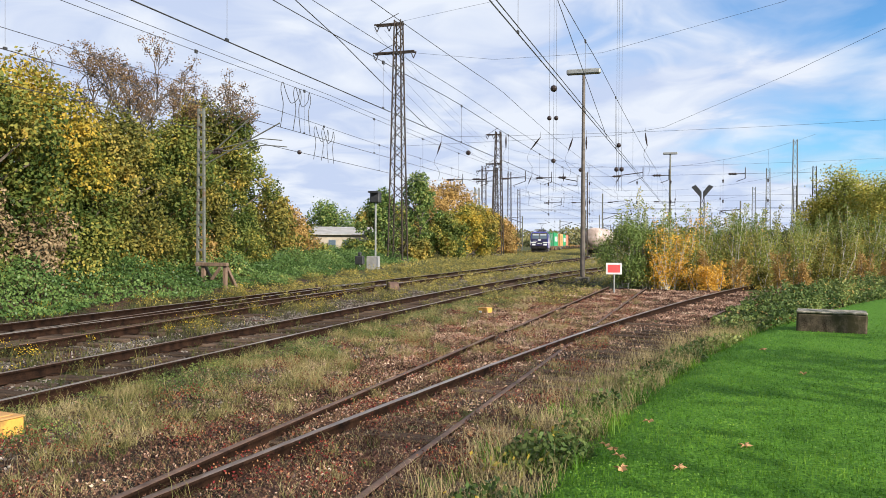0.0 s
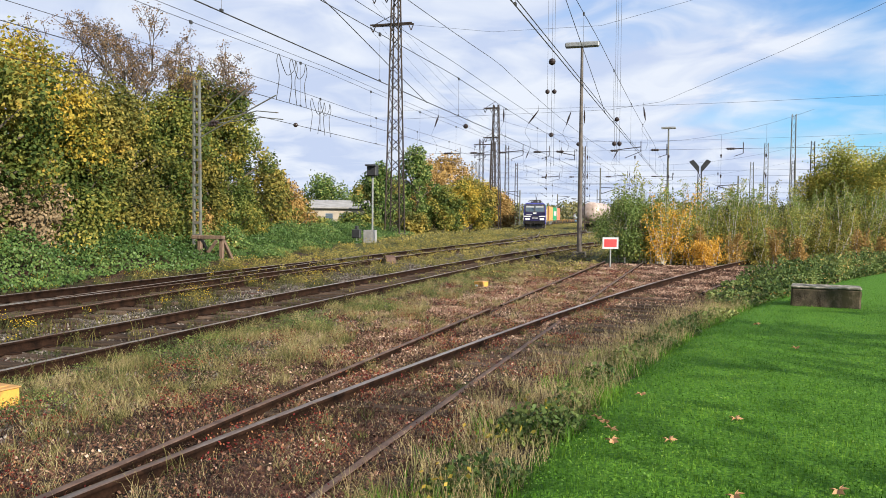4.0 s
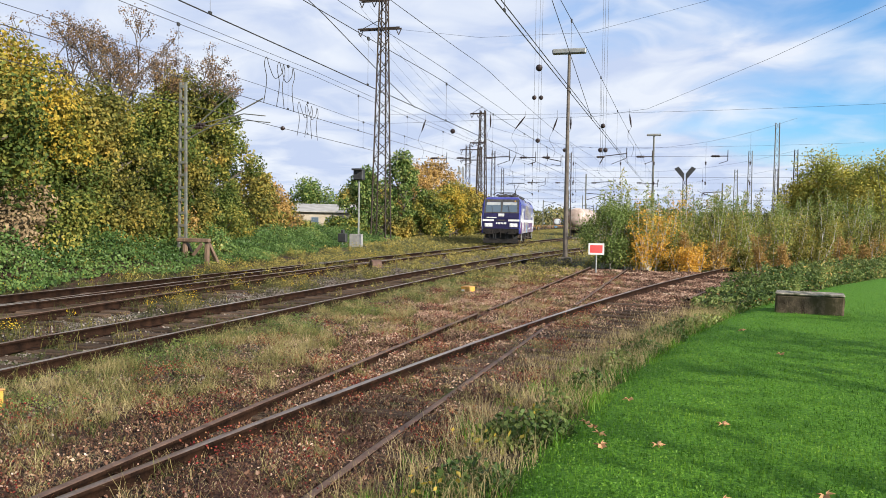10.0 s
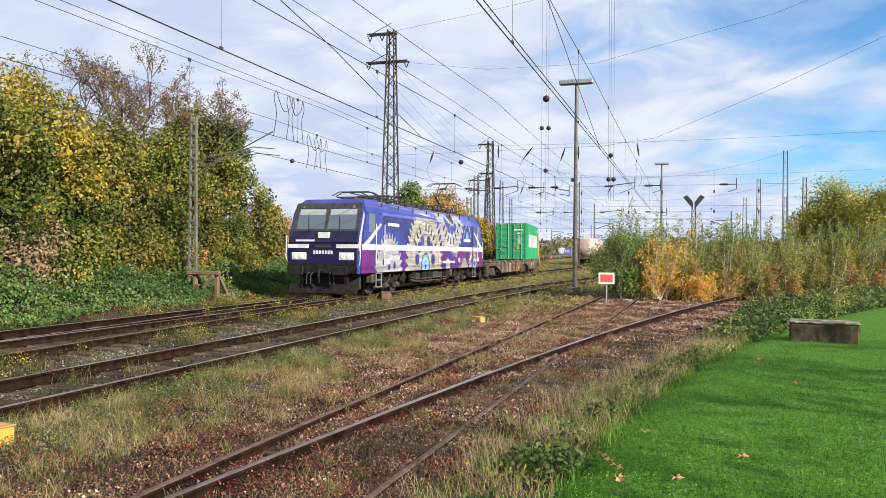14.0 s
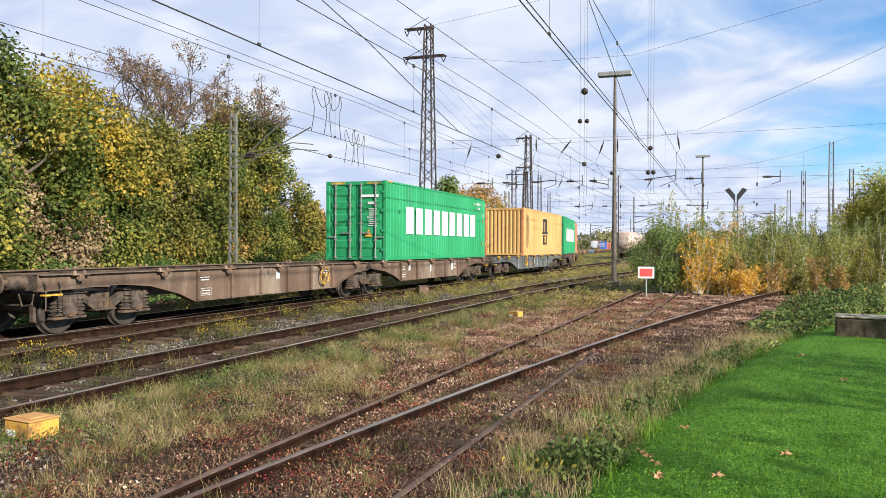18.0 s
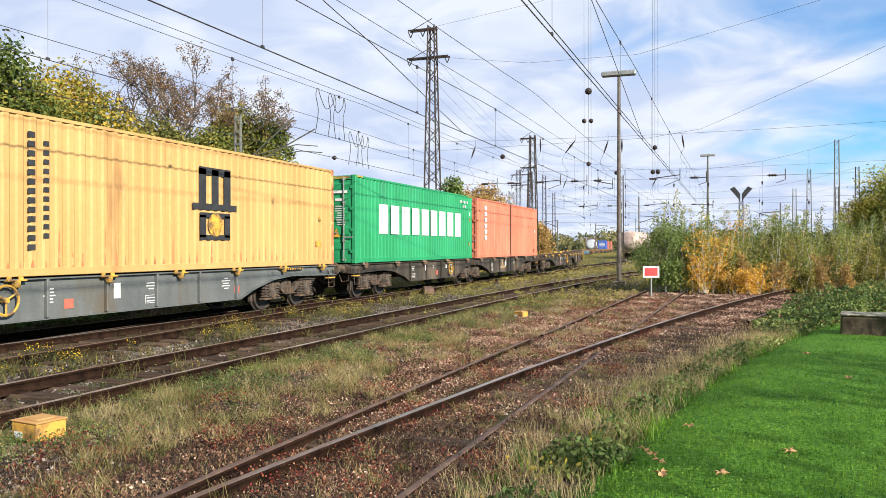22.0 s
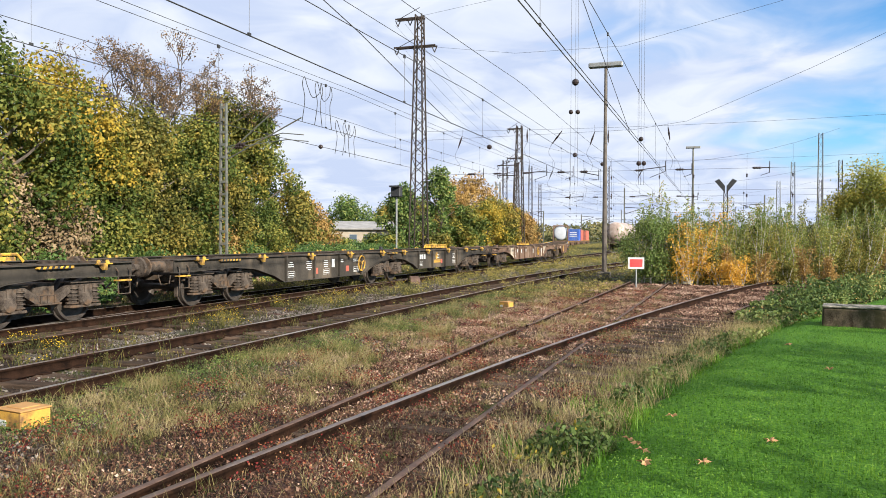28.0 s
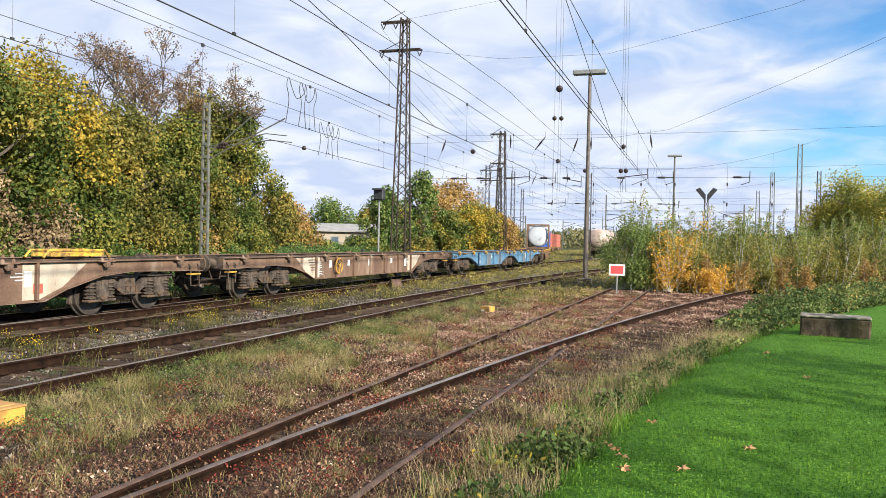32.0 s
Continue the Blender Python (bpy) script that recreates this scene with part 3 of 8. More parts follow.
def make_ground():
    xs = np.concatenate([[-1500, -600, -250, -120, -70, -45], np.arange(-32, 12.01, 0.4), [16, 22, 35, 60, 120, 300, 800, 1500]])
    ys = np.concatenate([[-300, -80, -30, -10, -4], np.arange(0, 60.01, 0.5), np.arange(64, 130, 6), [150, 200, 300, 450, 800, 1500, 3000]])
    X, Y = np.meshgrid(xs, ys, indexing="ij")
    v = np.stack([X, Y, ground_z(X, Y)], -1).reshape(-1, 3)
    i, j = np.meshgrid(np.arange(len(xs) - 1), np.arange(len(ys) - 1), indexing="ij")
    a = (i * len(ys) + j).ravel()
    f = np.stack([a, a + len(ys), a + len(ys) + 1, a + 1], 1)
    m = bpy.data.materials.new("yard_soil_and_lawn")
    m.use_nodes = True
    nt = m.node_tree
    n, L = nt.nodes.new, nt.links.new
    b = nt.nodes["Principled BSDF"]
    co = n("ShaderNodeTexCoord")
    sep = n("ShaderNodeSeparateXYZ"); L(co.outputs["Object"], sep.inputs[0])

    def noise_of(scale, detail=6, rough=0.6):
        t = n("ShaderNodeTexNoise")
        t.inputs["Scale"].default_value, t.inputs["Detail"].default_value, t.inputs["Roughness"].default_value = scale, detail, rough
        L(co.outputs["Object"], t.inputs["Vector"])
        return t.outputs["Fac"]

    def ramp(src, stops):
        r = n("ShaderNodeValToRGB")
        e = r.color_ramp.elements
        while len(e) < len(stops):
            e.new(0.5)
        for k, (p, c) in zip(e, stops):
            k.position, k.color = p, (*c, 1)
        L(src, r.inputs[0])
        return r.outputs[0]

    def rng(src, a, b_, lo=0.0, hi=1.0):
        r = n("ShaderNodeMapRange")
        r.interpolation_type = "SMOOTHSTEP"
        for k, val in zip(("From Min", "From Max", "To Min", "To Max"), (a, b_, lo, hi)):
            r.inputs[k].default_value = val
        L(src, r.inputs["Value"])
        return r.outputs[0]

    def mixc(f_, a_, b_):
        x = n("ShaderNodeMix"); x.data_type = "RGBA"
        L(f_, x.inputs["Factor"]); L(a_, x.inputs["A"]); L(b_, x.inputs["B"])
        return x.outputs["Result"]

    def math_(op, a_, b_):
        x = n("ShaderNodeMath"); x.operation = op
        for s, val in ((0, a_), (1, b_)):
            if isinstance(val, (int, float)):
                x.inputs[s].default_value = val
            else:
                L(val, x.inputs[s])
        return x.outputs[0]

    fine, grit = noise_of(28, 5), noise_of(90, 3)
    soil = ramp(fine, [(0.3, (0.009, 0.006, 0.0045)), (0.5, (0.026, 0.017, 0.012)), (0.62, (0.065, 0.044, 0.031)), (0.75, (0.16, 0.115, 0.082))])
    red = ramp(grit, [(0.3, (0.03, 0.015, 0.011)), (0.55, (0.09, 0.042, 0.030)), (0.8, (0.18, 0.11, 0.075))])
    weed = ramp(fine, [(0.3, (0.022, 0.034, 0.010)), (0.6, (0.075, 0.08, 0.024)), (0.8, (0.22, 0.17, 0.07))])
    lawn = ramp(fine, [(0.3, (0.022, 0.072, 0.006)), (0.55, (0.075, 0.185, 0.015)), (0.8, (0.16, 0.29, 0.03))])
    gravel = ramp(grit, [(0.3, (0.016, 0.013, 0.011)), (0.5, (0.06, 0.048, 0.04)), (0.7, (0.17, 0.145, 0.125))])
    c = mixc(rng(noise_of(0.55), 0.46, 0.60), soil, red)
    far = rng(sep.outputs["Y"], 26, 40, 0.0, 0.14)
    c = mixc(rng(math_("ADD", noise_of(0.8, 7), far), 0.52, 0.62), c, weed)
    # cleaner ballast along the middle track
    band = math_("MULTIPLY", rng(sep.outputs["X"], -8.6, -7.2), rng(sep.outputs["X"], -4.9, -6.2))
    c = mixc(math_("MULTIPLY", band, rng(noise_of(1.1, 5), 0.45, 0.6)), c, gravel)
    # pale gravel showing between the weeds of the running tracks
    band = math_("MULTIPLY", rng(sep.outputs["X"], -14.6, -13.8), rng(sep.outputs["X"], -8.9, -9.4))
    pale = ramp(grit, [(0.3, (0.05, 0.04, 0.032)), (0.5, (0.14, 0.115, 0.092)), (0.7, (0.32, 0.275, 0.225))])
    c = mixc(math_("MULTIPLY", band, rng(noise_of(0.9, 5), 0.44, 0.56)), c, pale)
    # lawn: x beyond the border curve
    d1 = math_("SUBTRACT", sep.outputs["Y"], 4.0)
    d2 = math_("MAXIMUM", d1, 0.0)
    edge = math_("ADD", math_("ADD", math_("MULTIPLY", d1, 0.062), math_("MULTIPLY", math_("MULTIPLY", d2, d2), 0.0085)), -1.32)
    off = math_("ADD", math_("SUBTRACT", sep.outputs["X"], edge), math_("MULTIPLY", math_("SUBTRACT", noise_of(2.5), 0.5), 0.9))
    c = mixc(rng(off, -0.05, 0.35), c, lawn)
    L(c, b.inputs["Base Color"])
    b.inputs["Roughness"].default_value = 0.95
    b.inputs["Specular IOR Level"].default_value = 0.15
    bp = n("ShaderNodeBump"); bp.inputs["Strength"].default_value, bp.inputs["Distance"].default_value = 0.7, 0.03
    L(math_("ADD", fine, grit), bp.inputs["Height"]); L(bp.outputs[0], b.inputs["Normal"])
    me = quick_mesh("ground", v, f, 4, m)
    me.polygons.foreach_set("use_smooth", [True] * len(me.polygons))
    tagged(new("ground", me), "flat rail yard soil with rusty leaf litter and a mown lawn", "ground", kind="structure")


make_ground()


# ---- tracks ----
def train_line(n=1200, ds=0.5):
    """Centre line of the running track, by length from y = 0: straight, then a long bend away through the turnouts."""
    pts, x, y = [], -12.8, 0.0
    for k in range(n):
        pts.append((x, y))
        slope = 0.178 * float(smooth(45, 82, y)) - 0.075 * float(smooth(130, 165, y))
        d = ds / math.hypot(1, slope)
        x, y = x - slope * d, y + d
    return np.array(pts)


LINE = train_line()
TRACK_Z = 0.06


def on_line(s):
    """The place on the running track s metres along it."""
    if s < 0:
        return Vector((LINE[0][0], s, TRACK_Z))
    k = min(s / 0.5, len(LINE) - 1.001)
    i = int(k)
    p = LINE[i] * (1 - (k - i)) + LINE[i + 1] * (k - i)
    return Vector((p[0], p[1], TRACK_Z))


def rail_mesh(points, z, top):
    """A rail along (x, y) points: foot, web and a worn head."""
    prof = [(-0.065, -0.155), (0.065, -0.155), (0.065, -0.14), (0.012, -0.12), (0.012, -0.045), (0.036, -0.035), (0.036, -0.004), (0.028, 0.0), (-0.028, 0.0), (-0.036, -0.004), (-0.036, -0.035), (-0.012, -0.045), (-0.012, -0.12), (-0.065, -0.14)]
    p = np.array(points, float)
    d = np.gradient(p, axis=0)
    d /= np.linalg.norm(d, axis=1)[:, None]
    nrm = np.stack([d[:, 1], -d[:, 0]], 1)
    k = len(prof)
    v = np.array([[*(p[i] + nrm[i] * a), z + b] for i in range(len(p)) for a, b in prof])
    f, mi = [], []
    for i in range(len(p) - 1):
        for j in range(k):
            f.append((i * k + j, i * k + (j + 1) % k, (i + 1) * k + (j + 1) % k, (i + 1) * k + j))
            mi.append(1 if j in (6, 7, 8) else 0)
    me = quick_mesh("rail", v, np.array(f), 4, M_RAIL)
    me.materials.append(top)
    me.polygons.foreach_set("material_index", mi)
    bm = bmesh.new(); bm.from_mesh(me)
    bmesh.ops.recalc_face_normals(bm, faces=bm.faces[:])
    bm.to_mesh(me); bm.free()
    return me


def sleeper_mesh():
    bm = bx(-1.3, 1.3, -0.125, 0.125, -0.16, 0.0, bevel=0.018)
    return mesh_of("sleeper", bm, M_SLEEPER)


SLEEPER = sleeper_mesh()
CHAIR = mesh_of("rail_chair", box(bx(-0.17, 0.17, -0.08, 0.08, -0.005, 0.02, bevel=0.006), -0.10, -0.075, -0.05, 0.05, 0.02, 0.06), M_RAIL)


def offset_line(pts, o):
    p = np.array(pts, float)
    d = np.gradient(p, axis=0)
    d /= np.linalg.norm(d, axis=1)[:, None]
    return p + np.stack([d[:, 1], -d[:, 0]], 1) * o


def track(name, label, centre, z, left_top, right_top, sleepers, gap=0.63, left=True, right=True, chairs=False, drop=0.0):
    t = thing(name, label, "railway track", kind="structure")
    for o, top, on in ((-0.753, left_top, left), (0.753, right_top, right)):
        if on:
            part("rail", rail_mesh(offset_line(centre, o), z, top), None, t)
    c = np.array(centre, float)
    s = np.concatenate([[0], np.cumsum(np.linalg.norm(np.diff(c, axis=0), axis=1))])
    for k in np.arange(0, s[-1], gap):
        x, y = np.interp(k, s, c[:, 0]), np.interp(k, s, c[:, 1])
        if not sleepers[0] < y < sleepers[1]:
            continue
        x2, y2 = np.interp(k + 0.5, s, c[:, 0]), np.interp(k + 0.5, s, c[:, 1])
        a = math.degrees(math.atan2(y2 - y, x2 - x)) - 90
        sl = part("sleeper", SLEEPER, None, t, m=pose(x, y, z - 0.138 + drop + random.uniform(-0.016, 0.008), 0, 0, a + random.uniform(-2.5, 2.5)))
        if chairs:
            for o in (-0.753, 0.753):
                part("rail_chair", CHAIR, None, sl, m=pose(o, 0, 0.0))
    return t


def along(x0, y0, y1, bend=None, step=1.0):
    ys = np.arange(y0, y1 + 0.01, step)
    return [(x0 + (bend(y) if bend else 0.0), y) for y in ys]


def siding_bend(y):
    return 0.012 * np.maximum(y - 6, 0)


def branch_left(y):
    """x of the bright left rail of the turnout branch."""
    y = np.maximum(y, -8)
    return -3.95 + 0.075 * y + 0.0026 * y ** 2


def make_tracks():
    # siding beside the lawn, half overgrown: its right rail runs up to the frog
    s = track("track_1", "rusty overgrown siding in red weeds and leaf litter", along(-3.07, -6, 34, siding_bend), -0.012, M_RAILTOP_RUST, M_RAILTOP_RUST, (0, 22), left=False, right=False, drop=-0.012)
    line = along(-3.07, -6, 34, siding_bend)
    part("rail", rail_mesh(offset_line([p for p in line if p[1] < 15.5], -0.753), -0.022, M_RAILTOP_RUST), None, s)
    part("rail", rail_mesh(offset_line([p for p in line if p[1] > 15.2], -0.753), -0.046, M_RAILTOP_RUST), None, s)
    part("rail", rail_mesh(offset_line([p for p in line if p[1] < 15.3], 0.753), -0.098, M_RAILTOP_RUST), None, s)
    part("rail", rail_mesh(offset_line([p for p in line if p[1] > 17.2], 0.753), -0.078, M_RAILTOP_RUST), None, s)
    # turnout branch: its left rail crosses from the siding to the frog and bends away to the bushes
    branch = along(0.0, -6, 44, lambda y: branch_left(y) + 0.753, 0.8)
    track("track_2", "turnout branch with a worn bright rail bending into bushes", branch, 0.006, M_RAILTOP, M_RAILTOP_RUST, (5, 19.5), right=False, drop=0.022)
    far = [p for p in branch if p[1] > 20.5]
    part("rail", rail_mesh(offset_line(far, 0.753), -0.085, M_RAILTOP_RUST), None, bpy.data.objects["track_2"])
    # middle track
    mid = along(-8.05, -6, 130, lambda y: 0.0021 * max(y - 26, 0) ** 1.95)
    track("track_3", "weedy running track on old timber sleepers", mid, 0.0, M_RAILTOP, M_RAILTOP, (3, 75), chairs=True)
    # running track of the train
    line = [tuple(p) for p in LINE[::2]]
    line = [(-12.8, y) for y in range(-12, 0)] + line
    track("track_4", "running track in yellow-flowering weeds", line, TRACK_Z, M_RAILTOP, M_RAILTOP, (4, 110))
    # branch off it towards the camera
    off = lambda y: 1.9 * float(smooth(38, -2, y)) ** 1.0
    track("track_5", "turnout branch leaving the running track", along(-12.8, 1, 34, off), TRACK_Z - 0.004, M_RAILTOP, M_RAILTOP_RUST, (2, 30))
    # straight on, past the bend
    track("track_6", "second running track going straight on into the yard", along(-12.8, 48, 330, lambda y: 0.012 * max(y - 70, 0) - 0.14 * max(y - 104, 0), 4.0), TRACK_Z - 0.006, M_RAILTOP, M_RAILTOP, (58, 100))


make_tracks()


# ---- the train ----
# metres travelled by the train, with the clock
TRAVEL_ROWS = [(0, -151.39), (2, -137.43), (4, -123.0), (6, -108.11), (8, -92.75), (10, -77.2), (11, -69.6), (12, -61.7), (13, -53.25), (14, -44.4), (15, -35.75), (16, -26.9), (17, -17.95), (18, -9.0), (19, 0.0), (20, 9.15), (21, 18.45), (22, 27.9), (23, 37.65), (24.5, 52.7), (26, 68.1), (27.5, 83.9), (29, 99.9), (30.5, 116.1), (32, 132.8)]


def travel(t):
    """Smooth interpolation of the rows."""
    ts, ds = [r[0] for r in TRAVEL_ROWS], [r[1] for r in TRAVEL_ROWS]
    i = max(0, min(len(ts) - 2, int(np.searchsorted(ts, t, side="right")) - 1))
    slope = lambda k: (ds[min(k + 1, len(ts) - 1)] - ds[max(k - 1, 0)]) / (ts[min(k + 1, len(ts) - 1)] - ts[max(k - 1, 0)])
    h = ts[i + 1] - ts[i]
    u = (t - ts[i]) / h
    return ((2 * u**3 - 3 * u**2 + 1) * ds[i] + (u**3 - 2 * u**2 + u) * h * slope(i) + (3 * u**2 - 2 * u**3) * ds[i + 1] + (u**3 - u**2) * h * slope(i + 1))


def carried_pose(front, rear, centre, t, z=0.0):
    """Pose of a thing that rides on pivots front and rear of the train (places at 19 s), its origin at centre."""
    d = travel(t)
    a, b = on_line(front - d), on_line(rear - d)
    way = (b - a).normalized()
    k = (centre - front) / (rear - front)
    p = a + (b - a) * k
    return pose(p.x, p.y, p.z + z, 0, 0, math.degrees(math.atan2(way.y, way.x)) - 90)


RIDERS = []  # (thing, front pivot, rear pivot, centre, height)
WHEELSETS = []  # (wheelset, radius, place)


def wheelset_mesh(r):
    bm = bmesh.new()
    for sgn in (-1, 1):
        prof = [(sgn * 0.68, 0.10), (sgn * 0.69, 0.13), (sgn * 0.715, 0.16), (sgn * 0.73, r * 0.80), (sgn * 0.69, r * 0.86), (sgn * 0.675, r + 0.03), (sgn * 0.705, r + 0.03), (sgn * 0.715, r), (sgn * 0.81, r - 0.006), (sgn * 0.815, r * 0.88), (sgn * 0.765, r * 0.82), (sgn * 0.75, 0.20), (sgn * 0.80, 0.15), (sgn * 0.82, 0.10)]
        lathe(bm, prof, axis="x", sides=24)
    lathe(bm, [(-0.98, 0.07), (0.98, 0.07)], axis="x", sides=12)
    return mesh_of("wheelset", bm, M_WHEEL, smooth=False)


def bogie_meshes():
    """Side frame, bolster, axle box with springs, brake gear of a cast freight bogie."""
    frame = bmesh.new()
    out = [(-1.42, 0.80), (-1.42, 0.70), (-0.98, 0.72), (-0.56, 0.60), (-0.26, 0.42), (0.26, 0.42), (0.56, 0.60), (0.98, 0.72), (1.42, 0.70), (1.42, 0.80), (0.95, 0.86), (0.50, 0.73), (0.22, 0.57), (-0.22, 0.57), (-0.50, 0.73), (-0.95, 0.86)]
    prism(frame, out, 0.93, 1.07)
    box(frame, 0.86, 1.13, -1.42, -0.5, 0.77, 0.80)
    box(frame, 0.86, 1.13, 0.5, 1.42, 0.77, 0.80)
    box(frame, 0.86, 1.13, -0.28, 0.28, 0.40, 0.43)
    for y in (-0.16, 0.0, 0.16):
        box(frame, 1.07, 1.10, y - 0.02, y + 0.02, 0.43, 0.57)
    boxm = bmesh.new()
    lathe(boxm, [(0.92, 0.16), (1.10, 0.16), (1.16, 0.13), (1.17, 0.05)], axis="x", sides=14)
    box(boxm, 0.94, 1.12, -0.17, 0.17, 0.0, 0.26, bevel=0.02)
    box(boxm, 0.94, 1.12, -0.40, 0.40, -0.17, -0.12, bevel=0.01)
    box(boxm, 1.10, 1.15, -0.06, 0.06, 0.05, 0.28, bevel=0.01)
    spring = bmesh.new()
    prof = [(-0.12, 0.08)]
    for k in range(5):
        z = -0.08 + k * 0.072
        prof += [(z - 0.022, 0.085), (z - 0.01, 0.122), (z + 0.01, 0.122), (z + 0.022, 0.085)]
    lathe(spring, prof + [(0.27, 0.08)], (1.03, 0, 0), "z", 8)
    bol = bmesh.new()
    box(bol, -1.0, 1.0, -0.25, 0.25, 0.50, 0.80, bevel=0.03)
    lathe(bol, [(0.80, 0.28), (0.90, 0.28)], (0, 0, 0), "z", 16)
    for s in (-1, 1):
        box(bol, -0.95, 0.95, s * 1.38 - 0.05, s * 1.38 + 0.05, 0.64, 0.76)
        for x in (-0.75, 0.75):
            box(bol, x - 0.05, x + 0.05, s * 1.42 - 0.04, s * 1.42 + 0.04, 0.25, 0.70, bevel=0.01)
            box(bol, x - 0.05, x + 0.05, s * 0.40 - 0.05, s * 0.40 + 0.05, 0.25, 0.60, bevel=0.01)
        box(bol, -0.8, 0.8, s * 0.43 - 0.04, s * 0.43 + 0.04, 0.30, 0.38)
    return (mesh_of("side_frame", frame, M_STEEL_DARK), mesh_of("axle_box", boxm, M_STEEL_DARK), mesh_of("coil_spring", spring, M_STEEL_DARK), mesh_of("bolster", bol, M_STEEL_DARK))


WAGON_WHEEL, LOCO_WHEEL = wheelset_mesh(0.46), wheelset_mesh(0.60)
BOGIE = bogie_meshes()


def bogie(wagon, y):
    b = part("bogie", BOGIE[3], None, wagon, m=pose(0, y, 0))
    for s in (-1, 1):
        part("side_frame", BOGIE[0], None, b, m=pose(0, 0, 0, 0, 0, 0 if s > 0 else 180))
        for a in (-0.9, 0.9):
            part("axle_box", BOGIE[1], None, b, m=pose(0, a, 0.46, 0, 0, 0 if s > 0 else 180))
            for o in (-0.27, 0.27):
                part("coil_spring", BOGIE[2], None, b, m=pose(0, a + o, 0.46, 0, 0, 0 if s > 0 else 180))
    for a in (-0.9, 0.9):
        WHEELSETS.append((part("wheelset", WAGON_WHEEL, None, b, m=pose(0, a, 0.46)), 0.46, a))
    return b


HAND = bmesh.new()
for k in range(20):
    a0, a1 = 2 * math.pi * k / 20, 2 * math.pi * (k + 1) / 20
    tube(HAND, [(0, 0.25 * math.cos(a0), 0.25 * math.sin(a0)), (0, 0.25 * math.cos(a1), 0.25 * math.sin(a1))], 0.024, 5)
for a in (0.5, 2.6, 4.7):
    tube(HAND, [(0, 0, 0), (0, 0.25 * math.cos(a), 0.25 * math.sin(a))], 0.02, 5)
lathe(HAND, [(-0.08, 0.05), (0.03, 0.05)], sides=10)
HANDWHEEL_Y = mesh_of("hand_wheel", HAND, M_YELLOWPAINT)
LOCK = bmesh.new()
prism(LOCK, [(-0.115, -0.012), (-0.115, -0.035), (0.0, -0.13), (0.03, -0.12), (0.03, -0.005), (-0.05, 0.012)], -0.055, 0.055, "y")
box(LOCK, -0.115, 0.03, -0.20, 0.20, -0.012, 0.012)
for s_ in (-0.12, 0.12):
    lathe(LOCK, [(0.012, 0.045), (0.05, 0.04), (0.075, 0.02)], (-0.04, s_, 0), "z", 8)
LOCK_Y = mesh_of("container_stop", LOCK.copy(), M_YELLOWPAINT)
LOCK_B = mesh_of("container_stop", LOCK, M_RUSTBROWN)
BUFFER = mesh_of("buffer", lathe(lathe(bmesh.new(), [(0, 0.13), (-0.05, 0.13), (-0.36, 0.115), (-0.37, 0.08)], axis="y", sides=18), [(-0.37, 0.07), (-0.56, 0.07), (-0.57, 0.20), (-0.60, 0.225), (-0.62, 0.21)], axis="y", sides=20), M_STEEL_DARK)


